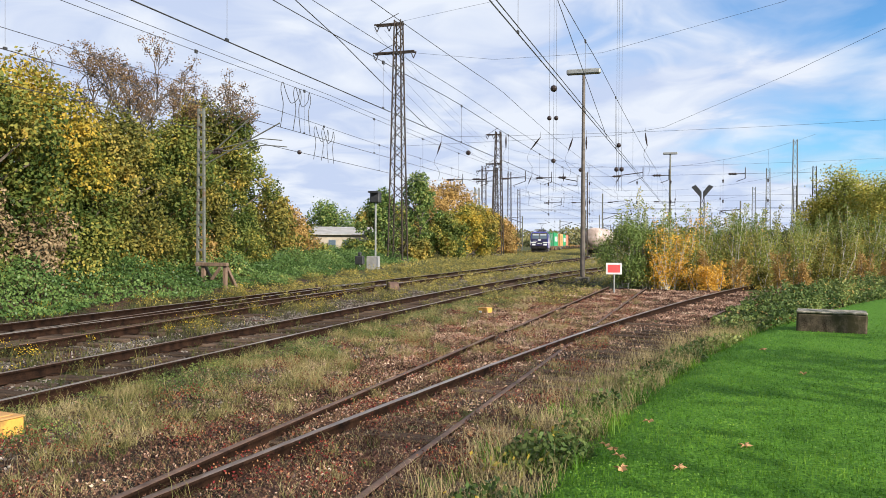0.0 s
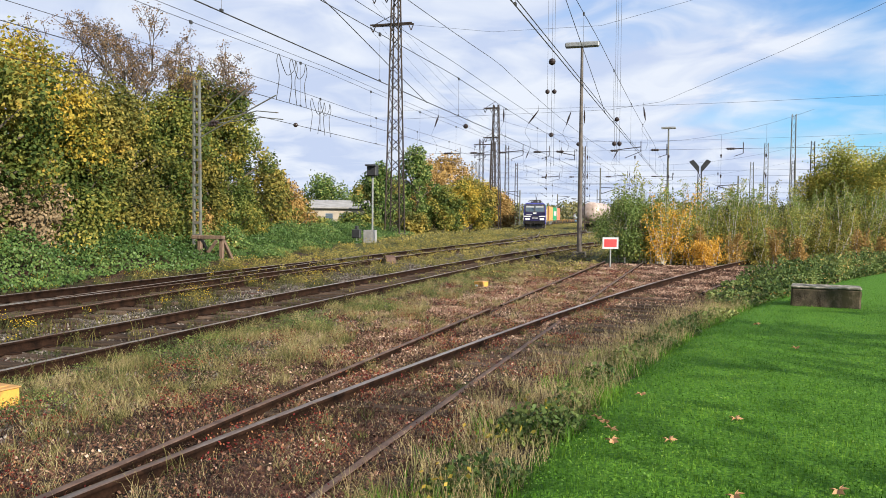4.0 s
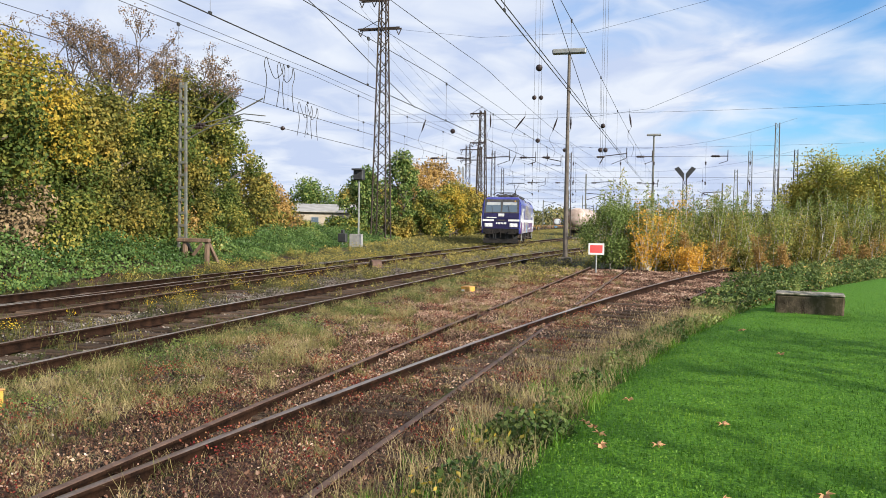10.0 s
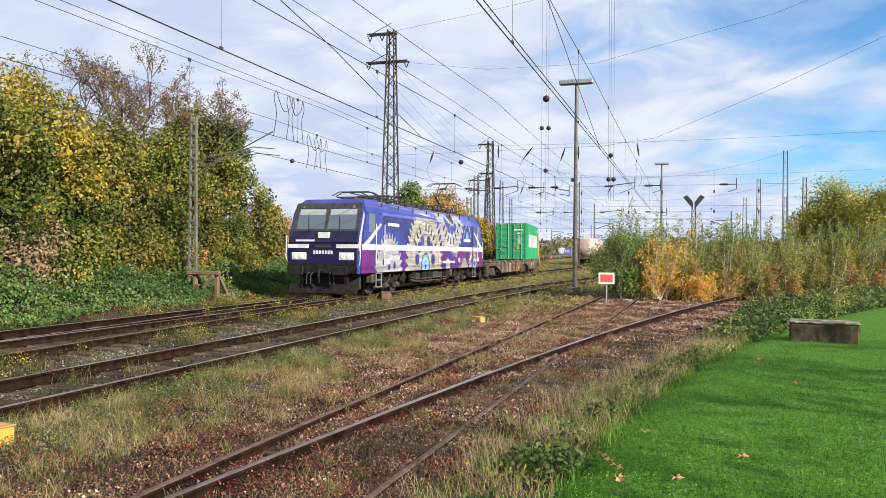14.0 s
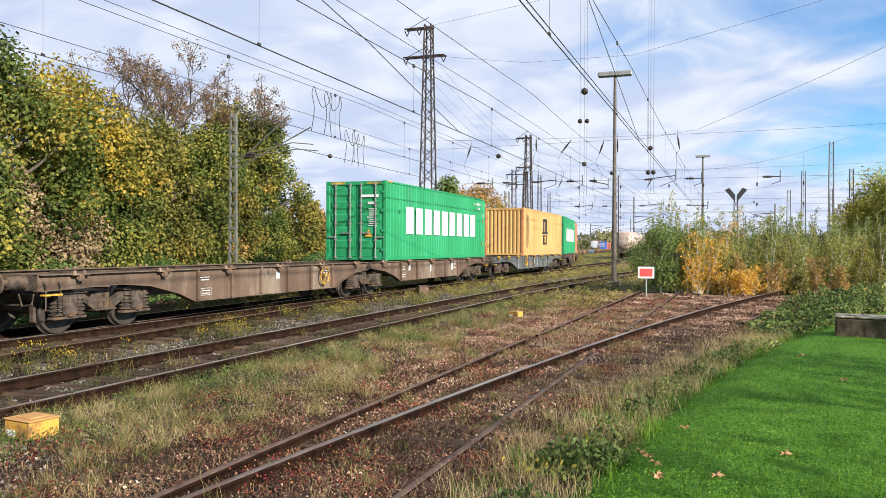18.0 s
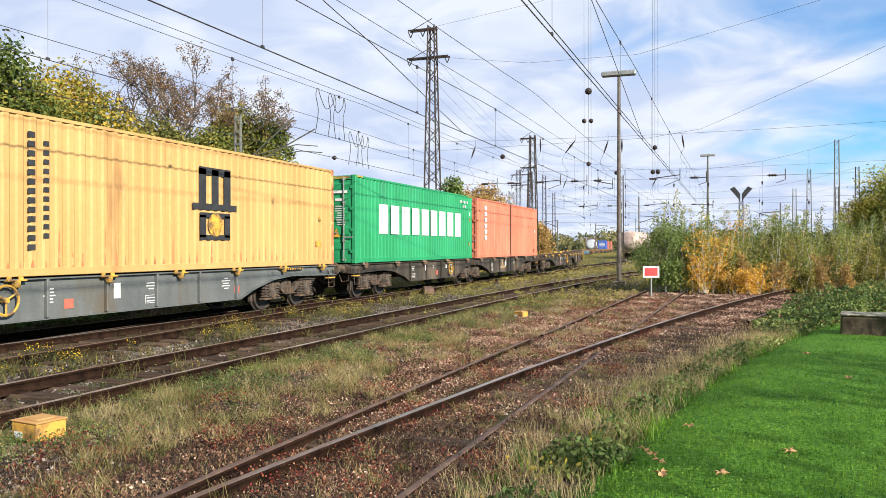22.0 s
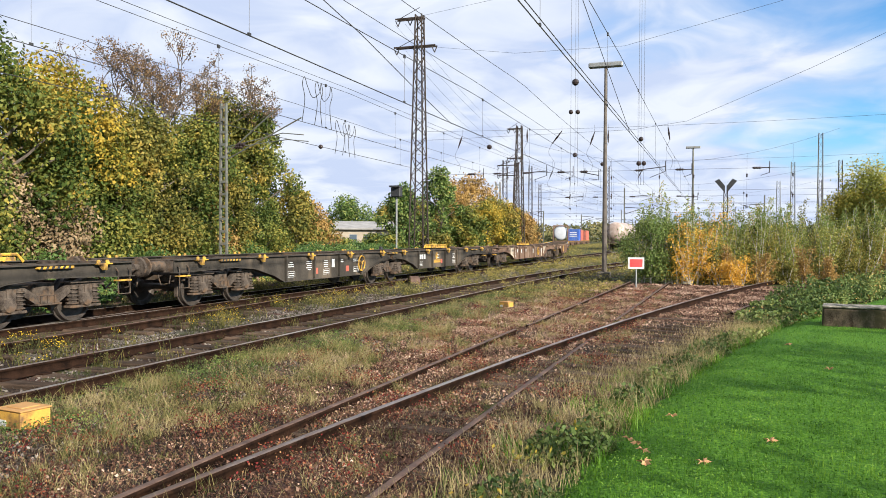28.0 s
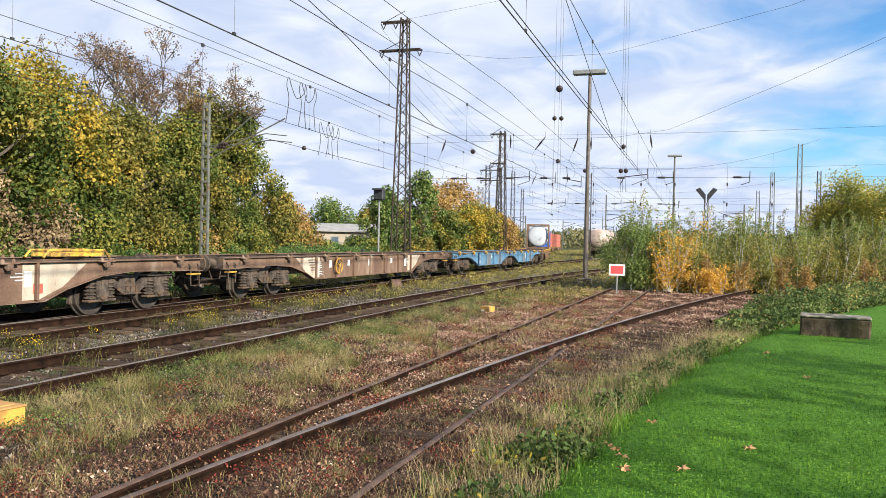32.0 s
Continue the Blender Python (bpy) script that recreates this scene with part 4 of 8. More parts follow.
def platform(label, paint, front, rear, ends, bogies, stops="yellow", wheel_at=None, belly=(2.6, 2.6), buffers=(True, True), marks=0, deck=False, plates=0, cream=False):
    """A skeleton container wagon body with fish-belly sills. front, rear: pivots; ends: the body's two ends; bogies: which pivots carry one."""
    c = (front + rear) / 2
    w = thing("container_wagon", label, "freight wagon", group="wagons of the container train")
    y0, y1, f, r = ends[0] - c, ends[1] - c, front - c, rear - c
    if front > 32:
        y0, y1 = y0 - 0.22 * buffers[0], y1 + 0.22 * buffers[1]
    top, lip = 1.15, 0.86
    b0, b1 = f + belly[0], r - belly[1]
    side = [(y0, top - 0.02), (y0, lip), (f + 0.2, lip + 0.05), (f + 1.1, lip - 0.02), (b0 - 0.55, 0.62), (b0, 0.42), (b1, 0.42), (b1 + 0.55, 0.62), (r - 1.1, lip - 0.02), (r - 0.2, lip + 0.05), (y1, lip), (y1, top - 0.02)]
    for s in (-1, 1):
        bm = bmesh.new()
        x = s * 1.20
        prism(bm, side, x - 0.008, x + 0.008)
        # flanges along the top and the belly's underside
        box(bm, x - 0.09, x + 0.09, y0, y1, top - 0.02, top)
        for (a, za), (b, zb) in zip(side[1:-2], side[2:-1]):
            prism(bm, [(a, za - 0.016), (b, zb - 0.016), (b, zb), (a, za)], x - 0.09, x + 0.09)
        part("side_sill", bm, paint, w)
        for y in np.linspace(b0 + 0.15, b1 - 0.15, max(3, int((b1 - b0) / 1.15))):
            part("stiffener", bx(x + s * 0.008, x + s * 0.085, y - 0.03, y + 0.03, 0.436, top - 0.02, bevel=0.008), paint, w)
    mid = bmesh.new()
    box(mid, -0.30, 0.30, y0, y1, 0.86, 1.10)
    for y in np.arange(y0 + 0.6, y1 - 0.3, 2.05):
        box(mid, -1.19, 1.19, y - 0.09, y + 0.09, 0.95, 1.12)
    box(mid, -1.19, 1.19, y0, y0 + 0.16, lip, top - 0.005)
    box(mid, -1.19, 1.19, y1 - 0.16, y1, lip, top - 0.005)
    part("underframe", mid, M_STEEL_DARK, w)
    stop = LOCK_Y if stops == "yellow" else LOCK_B
    n = max(4, int((y1 - y0) / 2.1))
    for k in range(n):
        y = y0 + 0.9 + (y1 - y0 - 1.8) * k / (n - 1)
        for s in (-1, 1):
            part("container_stop", stop, None, w, m=pose(s * 1.32, y, top - 0.02, 0, 0, 0 if s > 0 else 180))
    if wheel_at is not None:
        for s in (-1, 1):
            part("hand_wheel", HANDWHEEL_Y, None, w, "yellow hand brake wheel", m=pose(s * 1.33, wheel_at, 0.80))
    for y, s, on in ((y0, 1, buffers[0]), (y1, -1, buffers[1])):
        if on:
            for x in (-0.875, 0.875):
                part("buffer", BUFFER, None, w, m=pose(x, y, 1.0, 0, 0, 0 if s > 0 else 180))
            part("coupling", tube(tube(bmesh.new(), [(0, y, 0.98), (0, y - s * 0.32, 0.80), (0, y - s * 0.50, 0.86)], 0.04, 6), [(0.3, y, 0.9), (0.34, y - s * 0.2, 0.55), (0.30, y - s * 0.42, 0.66)], 0.025, 6), M_STEEL_DARK, w)
            for x in (-1.12, 1.12):
                part("shunter_handle", tube(bmesh.new(), [(x, y, 0.80), (x, y - s * 0.04, 0.62), (x * 0.8, y - s * 0.04, 0.58), (x * 0.72, y - s * 0.04, 0.80)], 0.016, 5), M_STEEL_DARK, w)
    # stencilled data panels as plain bars
    rr = random.Random(int(front * 10))
    for k in range(marks):
        y = b0 + 0.5 + (b1 - b0 - 1.0) * k / max(1, marks - 1)
        for j in range(rr.randint(2, 5)):
            wd = rr.uniform(0.08, 0.24)
            part("stencil_bar", bx(1.212, 1.2135, y - wd, y + wd * 0.6, 0.93 - j * 0.06, 0.952 - j * 0.06), M_WHITE, w)
        if k % 2 == 0:
            for z0, z1, a0, a1 in ((0.52, 0.528, -0.2, 0.2), (0.68, 0.688, -0.2, 0.2), (0.528, 0.68, -0.2, -0.192), (0.528, 0.68, 0.192, 0.2), (0.555, 0.575, -0.16, 0.14), (0.62, 0.64, -0.16, 0.15)):
                part("stencil_bar", bx(1.212, 1.2135, y + a0, y + a1, z0, z1), M_WHITE, w)
        else:
            part("data_plate", bx(1.212, 1.218, y + 0.3, y + 0.52, 0.56, 0.74), M_RED, w, "small dark red plate")
    for k in range(plates):
        y = b0 + 0.2 + (b1 - b0) * (k + 0.5) / plates + rr.uniform(-0.3, 0.3)
        hgt = rr.uniform(0.16, 0.34)
        part("data_plate", bx(1.212, 1.218, y - 0.09, y + 0.09, 0.98 - hgt, 0.98), M_WHITE, w, "worn pale data plate")
    if cream:
        for end, sg in ((b0, 1), (b1, -1)):
            part("painted_panel", prism(bmesh.new(), [(end - sg * 1.15, 1.11), (end - sg * 0.52, 0.66), (end + sg * 0.05, 0.45), (end + sg * 0.45, 0.45), (end + sg * 0.45, 1.11)], 1.2095, 1.2115), M_CREAM, w, "weathered cream painted panel")
        for j in range(5):
            part("stencil_bar", bx(1.2125, 1.2135, b0 - 0.35 + 0.05 * j, b0 + 0.3, 1.0 - 0.08 * j, 1.03 - 0.08 * j), M_STEEL_DARK, w)
    # hatched stop bars over the bogies, and the folding frame at the deck's end
    if stops == "yellow":
        for y in ([f] if bogies[0] else []) + ([r] if bogies[1] else []):
            for s in (-1, 1):
                bar = part("folding_stop", bx(min(s * 1.20, s * 1.30), max(s * 1.20, s * 1.30), y - 0.42, y + 0.42, top - 0.085, top - 0.035, bevel=0.012), M_YELLOWPAINT, w, "yellow and black folding stop")
                for j in range(6):
                    o = y - 0.36 + j * 0.13
                    part("black_stripe", prism(bmesh.new(), [(o - 0.04, top - 0.086), (o + 0.02, top - 0.086), (o + 0.05, top - 0.034), (o - 0.01, top - 0.034)], min(s * 1.301, s * 1.303), max(s * 1.301, s * 1.303)), M_BLACK, bar)
    if deck:
        for x in (-0.55, -1.05):
            fr = bmesh.new()
            tube(fr, [(x, y1 - 3.1, 1.15), (x, y1 - 2.95, 1.30), (x, y1 - 1.25, 1.30), (x, y1 - 1.1, 1.15)], 0.032, 5)
            box(fr, x - 0.02, x + 0.02, y1 - 2.9, y1 - 1.3, 1.17, 1.25)
            part("folding_frame", fr, M_YELLOWPAINT, w, "yellow folding deck frame")
    for y, s, on in ((y0, 1, buffers[0]), (y1, -1, buffers[1])):
        if on:
            st = bmesh.new()
            tube(st, [(1.18, y + s * 0.12, 1.05), (1.27, y + s * 0.12, 0.95), (1.27, y + s * 0.12, 0.50), (1.27, y + s * 0.46, 0.50), (1.27, y + s * 0.46, 0.95), (1.18, y + s * 0.46, 1.05)], 0.018, 5)
            ladder = part("step_frame", st, M_STEEL_DARK, w)
            for z in (0.76,):
                part("step_tread", bx(1.16, 1.30, min(y + s * 0.10, y + s * 0.48), max(y + s * 0.10, y + s * 0.48), z, z + 0.03), M_YELLOWPAINT, ladder, "yellow step")
    for y, on in ((f, bogies[0]), (r, bogies[1])):
        if on:
            bogie(w, y)
    if any(bogies):
        part("brake_gear", box(box(bmesh.new(), -0.5, 0.5, -0.8, 0.6, 0.50, 0.80, bevel=0.05), -0.7, -0.4, 1.0, 2.1, 0.48, 0.76, bevel=0.1), M_STEEL_DARK, w)
    RIDERS.append((w, front, rear, c, 0.0))
    return w


# --- containers ---
def corrugated(bm, a, b, z0, z1, out, n, axis, depth=0.026):
    """A corrugated panel from a to b along axis 'y' or 'x', standing at out, ribs inwards by depth."""
    step = (b - a) / n
    sg = 1 if out > 0 else -1
    line = []
    for k in range(n):
        s = a + k * step
        line += [(s, 0), (s + step * 0.36, 0), (s + step * 0.5, depth), (s + step * 0.86, depth)]
    line.append((b, 0))
    lo, hi = [], []
    for s, d in line:
        o = out - sg * d
        q = (o, s) if axis == "y" else (s, o)
        lo.append(bm.verts.new((*q, z0))); hi.append(bm.verts.new((*q, z1)))
    fs = [bm.faces.new((lo[k], lo[k + 1], hi[k + 1], hi[k])) for k in range(len(line) - 1)]
    return bm


CAST = mesh_of("corner_casting", bx(-0.089, 0.089, -0.082, 0.082, 0, 0.118, bevel=0.012), M_GREEN)


def container(label, paint, front, length, wagon, doors_front, post=None, height=2.896, smooth_side=False):
    post = post or paint
    W, Lh = 1.219, length / 2
    c = thing("shipping_container", label, "container", group="containers on the train")
    for s in (-1, 1):
        bm = bmesh.new()
        corrugated(bm, -Lh + 0.14, Lh - 0.14, 0.15, height - 0.07, s * (W - 0.012), int(length / 0.29), "y")
        part("side_panel", bm, paint, c)
        part("top_rail", bx(s * W - (0.06 if s > 0 else 0), s * W + (0 if s > 0 else 0.06), -Lh + 0.1, Lh - 0.1, height - 0.07, height - 0.01), paint, c)
        part("bottom_rail", bx(s * W - (0.06 if s > 0 else 0), s * W + (0 if s > 0 else 0.06), -Lh + 0.1, Lh - 0.1, 0.02, 0.16, bevel=0.008), paint, c)
        for e in (-1, 1):
            part("corner_post", bx(s * (W - 0.07) - 0.07, s * (W - 0.07) + 0.07, e * (Lh - 0.07) - 0.07, e * (Lh - 0.07) + 0.07, 0.10, height - 0.10, bevel=0.012), post, c)
            for z in (0.0, height - 0.118):
                ob = part("corner_casting", CAST.copy(), None, c, m=pose(s * (W - 0.088), e * (Lh - 0.082), z))
                ob.data.materials[0] = post
    roof = bmesh.new()
    n = int(length / 0.29)
    prev = None
    for k in range(n * 2 + 1):
        y = -Lh + 0.1 + (length - 0.2) * k / (n * 2)
        z = height - 0.02 - (0.02 if k % 2 else 0)
        row = [roof.verts.new((-W + 0.05, y, z)), roof.verts.new((W - 0.05, y, z))]
        if prev:
            roof.faces.new((prev[0], prev[1], row[1], row[0]))
        prev = row
    part("roof", roof, paint, c)
    part("floor_frame", bx(-W + 0.06, W - 0.06, -Lh + 0.08, Lh - 0.08, 0.06, 0.16), M_STEEL_DARK, c)
    for e, door in ((-1, doors_front), (1, not doors_front)):
        y = e * Lh
        part("end_header", bx(-W + 0.14, W - 0.14, min(y, y - e * 0.1), max(y, y - e * 0.1), height - 0.14, height - 0.02), paint, c)
        part("end_sill", bx(-W + 0.14, W - 0.14, min(y, y - e * 0.1), max(y, y - e * 0.1), 0.03, 0.14), paint, c)
        if not door:
            bm = bmesh.new()
            corrugated(bm, -W + 0.14, W - 0.14, 0.14, height - 0.14, y - e * 0.02, 9, "x", 0.045)
            part("end_panel", bm, paint, c)
            continue
        for s in (-1, 1):
            x0, x1 = (0.012, W - 0.145) if s > 0 else (-W + 0.145, -0.012)
            bm = bx(x0, x1, min(y - e * 0.05, y - e * 0.03), max(y - e * 0.05, y - e * 0.03), 0.15, height - 0.15)
            # horizontal ribs pressed into the leaf
            for k in range(5):
                z = 0.42 + k * (height - 0.8) / 4.4
                prism(bm, [(y - e * 0.032, z), (y - e * 0.004, z + 0.06), (y - e * 0.004, z + 0.28), (y - e * 0.032, z + 0.34)], x0 + 0.1, x1 - 0.1)
            leaf = part("door_leaf", bm, paint, c)
            for x in ((0.22, 0.80) if s > 0 else (-0.22, -0.80)):
                lb = bmesh.new()
                tube(lb, [(x, y + e * 0.035, 0.08), (x, y + e * 0.035, height - 0.08)], 0.022, 8)
                for z in (0.12, 0.75, 1.35, 2.0, height - 0.14):
                    box(lb, x - 0.05, x + 0.05, min(y, y + e * 0.05), max(y, y + e * 0.05), z - 0.03, z + 0.03)
                box(lb, min(x, x + s * 0.33), max(x, x + s * 0.33), min(y + e * 0.03, y + e * 0.055), max(y + e * 0.03, y + e * 0.055), 0.98 if abs(x) < 0.5 else 0.84, 1.02 if abs(x) < 0.5 else 0.88)
                part("locking_bar", lb, M_GALV, leaf, "galvanised locking bar with handle")
            for z in (0.4, 1.1, 1.8, 2.5):
                xx = x1 if s > 0 else x0
                part("hinge", bx(xx - 0.06, xx + 0.06, min(y - e * 0.02, y + e * 0.02), max(y - e * 0.02, y + e * 0.02), z - 0.05, z + 0.05), paint, leaf)
    cy = front + Lh
    RIDERS.append((c, wagon[0], wagon[1], cy, 1.165))
    return c


def patch(c, y0, y1, z0, z1, material, name, label="", out=1.219, lift=0.004, skew=0.0):
    bm = bmesh.new()
    prism(bm, [(y0, z0), (y1, z0), (y1 + skew, z1), (y0 + skew, z1)], out + lift, out + lift + 0.003)
    return part(name, bm, material, c, label)


def name_blocks(c, y0, y1, z0, z1, n, gaps=0.1):
    """The painted name as white blocks."""
    w = (y1 - y0) / n
    for k in range(n):
        a, b = y0 + k * w + w * gaps * 0.5, y0 + (k + 1) * w - w * gaps * 0.5
        bm = bmesh.new()
        prism(bm, [(a, z0), (b, z0), (b, z1), (a, z1)], 1.223, 1.226)
        part("name_block", bm, M_WHITE, c, "white painted block")


def end_marks(c, y, e, bars):
    """Rows of small white bars on the door end, and warning triangles."""
    for x0, x1, z, h in bars:
        part("stencil_bar", bx(x0, x1, min(y, y + e * 0.004), max(y, y + e * 0.004), z, z + h), M_WHITE, c)


def triangle(c, at, size, face):
    bm = bmesh.new()
    y, z = at
    if face == "side":
        prism(bm, [(y - size / 2, z), (y + size / 2, z), (y, z + size)], 1.223, 1.227)
    else:
        prism(bm, [(y - size / 2, z), (y + size / 2, z), (y, z + size)], face - 0.002, face + 0.002, "y")
    part("warning_triangle", bm, M_YELLOWPAINT, c, "yellow warning triangle")


def evergreen(front, wagon, label):
    c = container(label, M_GREEN, front, 12.192, wagon, True)
    L = 6.096
    name_blocks(c, -L + 1.70, -L + 10.65, 1.0, 2.03, 9, 0.26)
    rr = random.Random(int(front))
    end_marks(c, -L - 0.012, -1, [(0.20, 0.92, 2.30, 0.09), (0.48, 0.78, 2.04, 0.09)] + [(0.45 + rr.uniform(0, 0.1), 0.75 + rr.uniform(0, 0.1), 1.86 - 0.075 * k, 0.028) for k in range(9)])
    triangle(c, (0.52, 0.86), 0.3, -L - 0.016)
    triangle(c, (L - 0.45, 0.62), 0.17, "side")
    for k in range(6):
        part("stencil_bar", bx(1.223, 1.2265, L - 1.75 + k * 0.2, L - 1.66 + k * 0.2, 2.52, 2.64), M_WHITE, c)
    for k in range(2):
        part("stencil_bar", bx(1.223, 1.2265, L - 1.25 + k * 0.22, L - 1.13 + k * 0.22, 2.32, 2.43), M_WHITE, c)
    for z, h in ((1.98, 0.16), (1.72, 0.14)):
        patch(c, L - 0.42, L - 0.30, z, z + h, M_WHITE if z > 1.9 else M_YELLOWPAINT, "label_plate", "small label")
    for e in (-1, 1):
        box_ = bx(1.222, 1.226, e * (L - 0.3) - 0.22, e * (L - 0.3) + 0.22, 2.832, 2.88)
        part("height_warning_strip", box_, M_YELLOWPAINT, c, "yellow height warning strip")
    for x in (-1.0, 0.45):
        part("height_warning_strip", bx(x, x + 0.55, -L - 0.003, -L + 0.001, 2.78, 2.85), M_YELLOWPAINT, c, "yellow height warning strip")
    return c


def name_bars(w, paint, label):
    """The painted owner's mark on a wagon's side: a row of plain bars and a disc, with a white block row beside it."""
    for k in range(8):
        part("name_bar", bx(1.2095, 1.2110, 0, 0.11, 0, 0.13), paint, w, label + " bar", m=pose(0, -0.72 + 0.145 * k, 0.60))
    part("name_disc", lathe(bmesh.new(), [(1.2095, 0.15), (1.2110, 0.15)], (0, -0.2, 0.90), "x", 18), paint, w, label + " disc")


def make_wagons():
    A = (3.7, 15.8, 27.9)
    platform("empty brown skeleton container wagon with fish-belly sills", M_BROWN, A[0], A[1], (1.95, 15.6), (True, False), "brown", wheel_at=2.68, buffers=(True, False), marks=2, plates=1)
    platform("brown skeleton container wagon carrying a green container", M_BROWN, A[1], A[2], (16.0, 29.9), (True, True), "brown", buffers=(False, True), marks=2, plates=3, deck=True)
    evergreen(17.25, (A[1], A[2]), "green corrugated forty-foot container with white name blocks, doors forward")
    platform("grey skeleton container wagon with yellow stops", M_GREYBLUE, 33.25, 47.4, (31.05, 49.6), (True, True), "yellow", wheel_at=-2.37, marks=4, plates=1)
    msc = container("ochre yellow forty-foot container with rusted corner posts", M_YELLOW, 37.6, 12.192, (33.25, 47.4), False, post=M_RUSTPOST)
    # the mark: dark shapes and a yellow oval
    for a, b, z0, z1 in ((-0.85, 0.85, 1.40, 1.55), (-0.62, -0.36, 1.55, 2.36), (-0.14, 0.12, 1.55, 2.36), (0.34, 0.60, 1.55, 2.36), (-0.62, 0.60, 2.22, 2.40), (-0.58, -0.36, 0.76, 1.28), (0.36, 0.58, 0.76, 1.28), (-0.58, 0.58, 0.70, 0.82), (-0.58, 0.58, 1.22, 1.34)):
        patch(msc, a + 0.15, b + 0.15, z0, z1, M_BLACK, "painted_mark", "dark painted shape")
    bm = bmesh.new()
    lathe(bm, [(1.2235, 0.28), (1.2275, 0.28)], (0, 0.15, 1.06), "x", 20)
    part("painted_mark", bm, M_YELLOWPAINT, msc, "bright yellow disc")
    for k in range(13):
        patch(msc, -5.20, -5.04, 2.46 - k * 0.165, 2.56 - k * 0.165, M_BLACK, "name_bar", "small dark bar")
    for k in range(11):
        patch(msc, -4.86, -4.74, 2.34 - k * 0.165, 2.43 - k * 0.165, M_BLACK, "name_bar", "small dark bar")
    triangle(msc, (5.2, 1.3), 0.18, "side")
    rs = random.Random(8)
    step = (12.192 - 0.28) / 42
    for k in range(42):
        if rs.random() < 0.75:
            y = -6.096 + 0.14 + k * step + step * rs.uniform(0.06, 0.26)
            h, wd = rs.uniform(0.08, 0.34) + (0.7 * rs.random() if rs.random() < 0.4 else 0), rs.uniform(0.016, 0.042)
            part("rust_streak", prism(bmesh.new(), [(y - wd, 0.165), (y + wd, 0.165), (y + wd * 0.6, 0.165 + h * 0.7), (y, 0.165 + h), (y - wd * 0.7, 0.165 + h * 0.5)], 1.2074, 1.2084), M_RUSTPOST, msc, "rust streak")
    patch(msc, 5.0, 5.3, 0.55, 0.72, M_YELLOWPAINT, "label_plate", "yellow label")
    C = (53.15, 63.7, 74.15)
    platform("dark grey-brown skeleton wagon under a green container", M_DARKGREY, C[0], C[1], (51.2, 63.55), (True, False), "brown", wheel_at=1.8, buffers=(True, False), marks=3, plates=2)
    two = platform("dark grey-brown skeleton wagon under an orange container", M_DARKGREY, C[1], C[2], (63.85, 76.3), (True, True), "brown", buffers=(False, True), marks=2, plates=1)
    evergreen(51.3, (C[0], C[1]), "green corrugated container with white name blocks behind a yellow one")
    tri = container("faded orange forty-foot container with a dark stain", M_ORANGE, 64.35, 12.192, (C[1], C[2]), True)
    name_bars(two, M_TANNAME, "worn tan")
    for k in range(6):
        patch(tri, -4.95, -4.55, 2.36 - k * 0.29, 2.56 - k * 0.29, M_WHITE, "name_block", "white painted block")
    end_marks(tri, -6.108, -1, [(0.1, 0.9, 2.30, 0.12), (0.35, 0.8, 2.05, 0.11)] + [(0.3, 0.3 + 0.2 + 0.1 * (k % 3), 1.80 - 0.11 * k, 0.06) for k in range(7)])
    triangle(tri, (5.3, 0.85), 0.2, "side")
    patch(tri, 5.3, 5.42, 1.4, 1.6, M_WHITE, "label_plate")
    patch(tri, 5.3, 5.42, 0.25, 0.45, M_YELLOWPAINT, "label_plate", "yellow label")
    D = (79.75, 90.25, 100.75)
    platform("empty dark grey skeleton wagon with yellow stops", M_DARKGREY, D[0], D[1], (77.9, 90.1), (True, False), "yellow", wheel_at=2.35, buffers=(True, False), marks=4, plates=1)
    d_two = platform("empty dark grey skeleton wagon with a yellow painted name bar", M_DARKGREY, D[1], D[2], (90.4, 102.6), (True, True), "yellow", buffers=(False, True), marks=4, plates=1, deck=True)
    E = (106.3, 116.8, 127.3)
    platform("empty dark wagon with yellow hand wheel and stops", M_DARKGREY, E[0], E[1], (104.4, 116.65), (True, False), "yellow", wheel_at=2.35, buffers=(True, False), marks=5, plates=1)
    e_two = platform("empty dark wagon with white and yellow painted bars", M_DARKGREY, E[1], E[2], (116.95, 129.2), (True, True), "yellow", buffers=(False, True), marks=3, deck=True)
    for w in (d_two, e_two):
        name_bars(w, M_YELLOWPAINT, "yellow painted")
        for k in range(3):
            part("name_block", bx(1.2095, 1.2110, -2.35 + 0.27 * k, -2.15 + 0.27 * k, 0.80, 0.98), M_WHITE, w, "white painted block")
    platform("empty rust-faded brown skeleton wagon with pale patches", M_RUSTBROWN, 133.0, 147.2, (130.95, 149.3), (True, True), "brown", wheel_at=2.4, marks=2, plates=7, deck=True, cream=True)
    platform("empty brown skeleton wagon with pale data plates", M_RUSTBROWN, 152.9, 167.1, (150.75, 169.2), (True, True), "brown", wheel_at=-2.84, marks=2, plates=5, cream=True)
    H = (172.5, 183.0, 193.5)
    platform("empty sky blue skeleton wagon with yellow stops", M_BLUE, H[0], H[1], (170.7, 182.85), (True, False), "yellow", buffers=(True, False), marks=1, plates=1)
    platform("sky blue skeleton wagon near the end of the visible train", M_BLUE, H[1], H[2], (183.15, 195.4), (True, True), "yellow", buffers=(False, True), marks=1, plates=1)
    platform("rusty skeleton wagon with yellow stops before the tank", M_RUSTBROWN, 199.2, 213.4, (197.0, 215.5), (True, True), "yellow", marks=1)
    platform("rusty skeleton wagon under a tank container", M_RUSTBROWN, 219.0, 233.2, (216.9, 235.3), (True, True), "yellow", marks=1)
    tank_container(217.2, (219.0, 233.2))
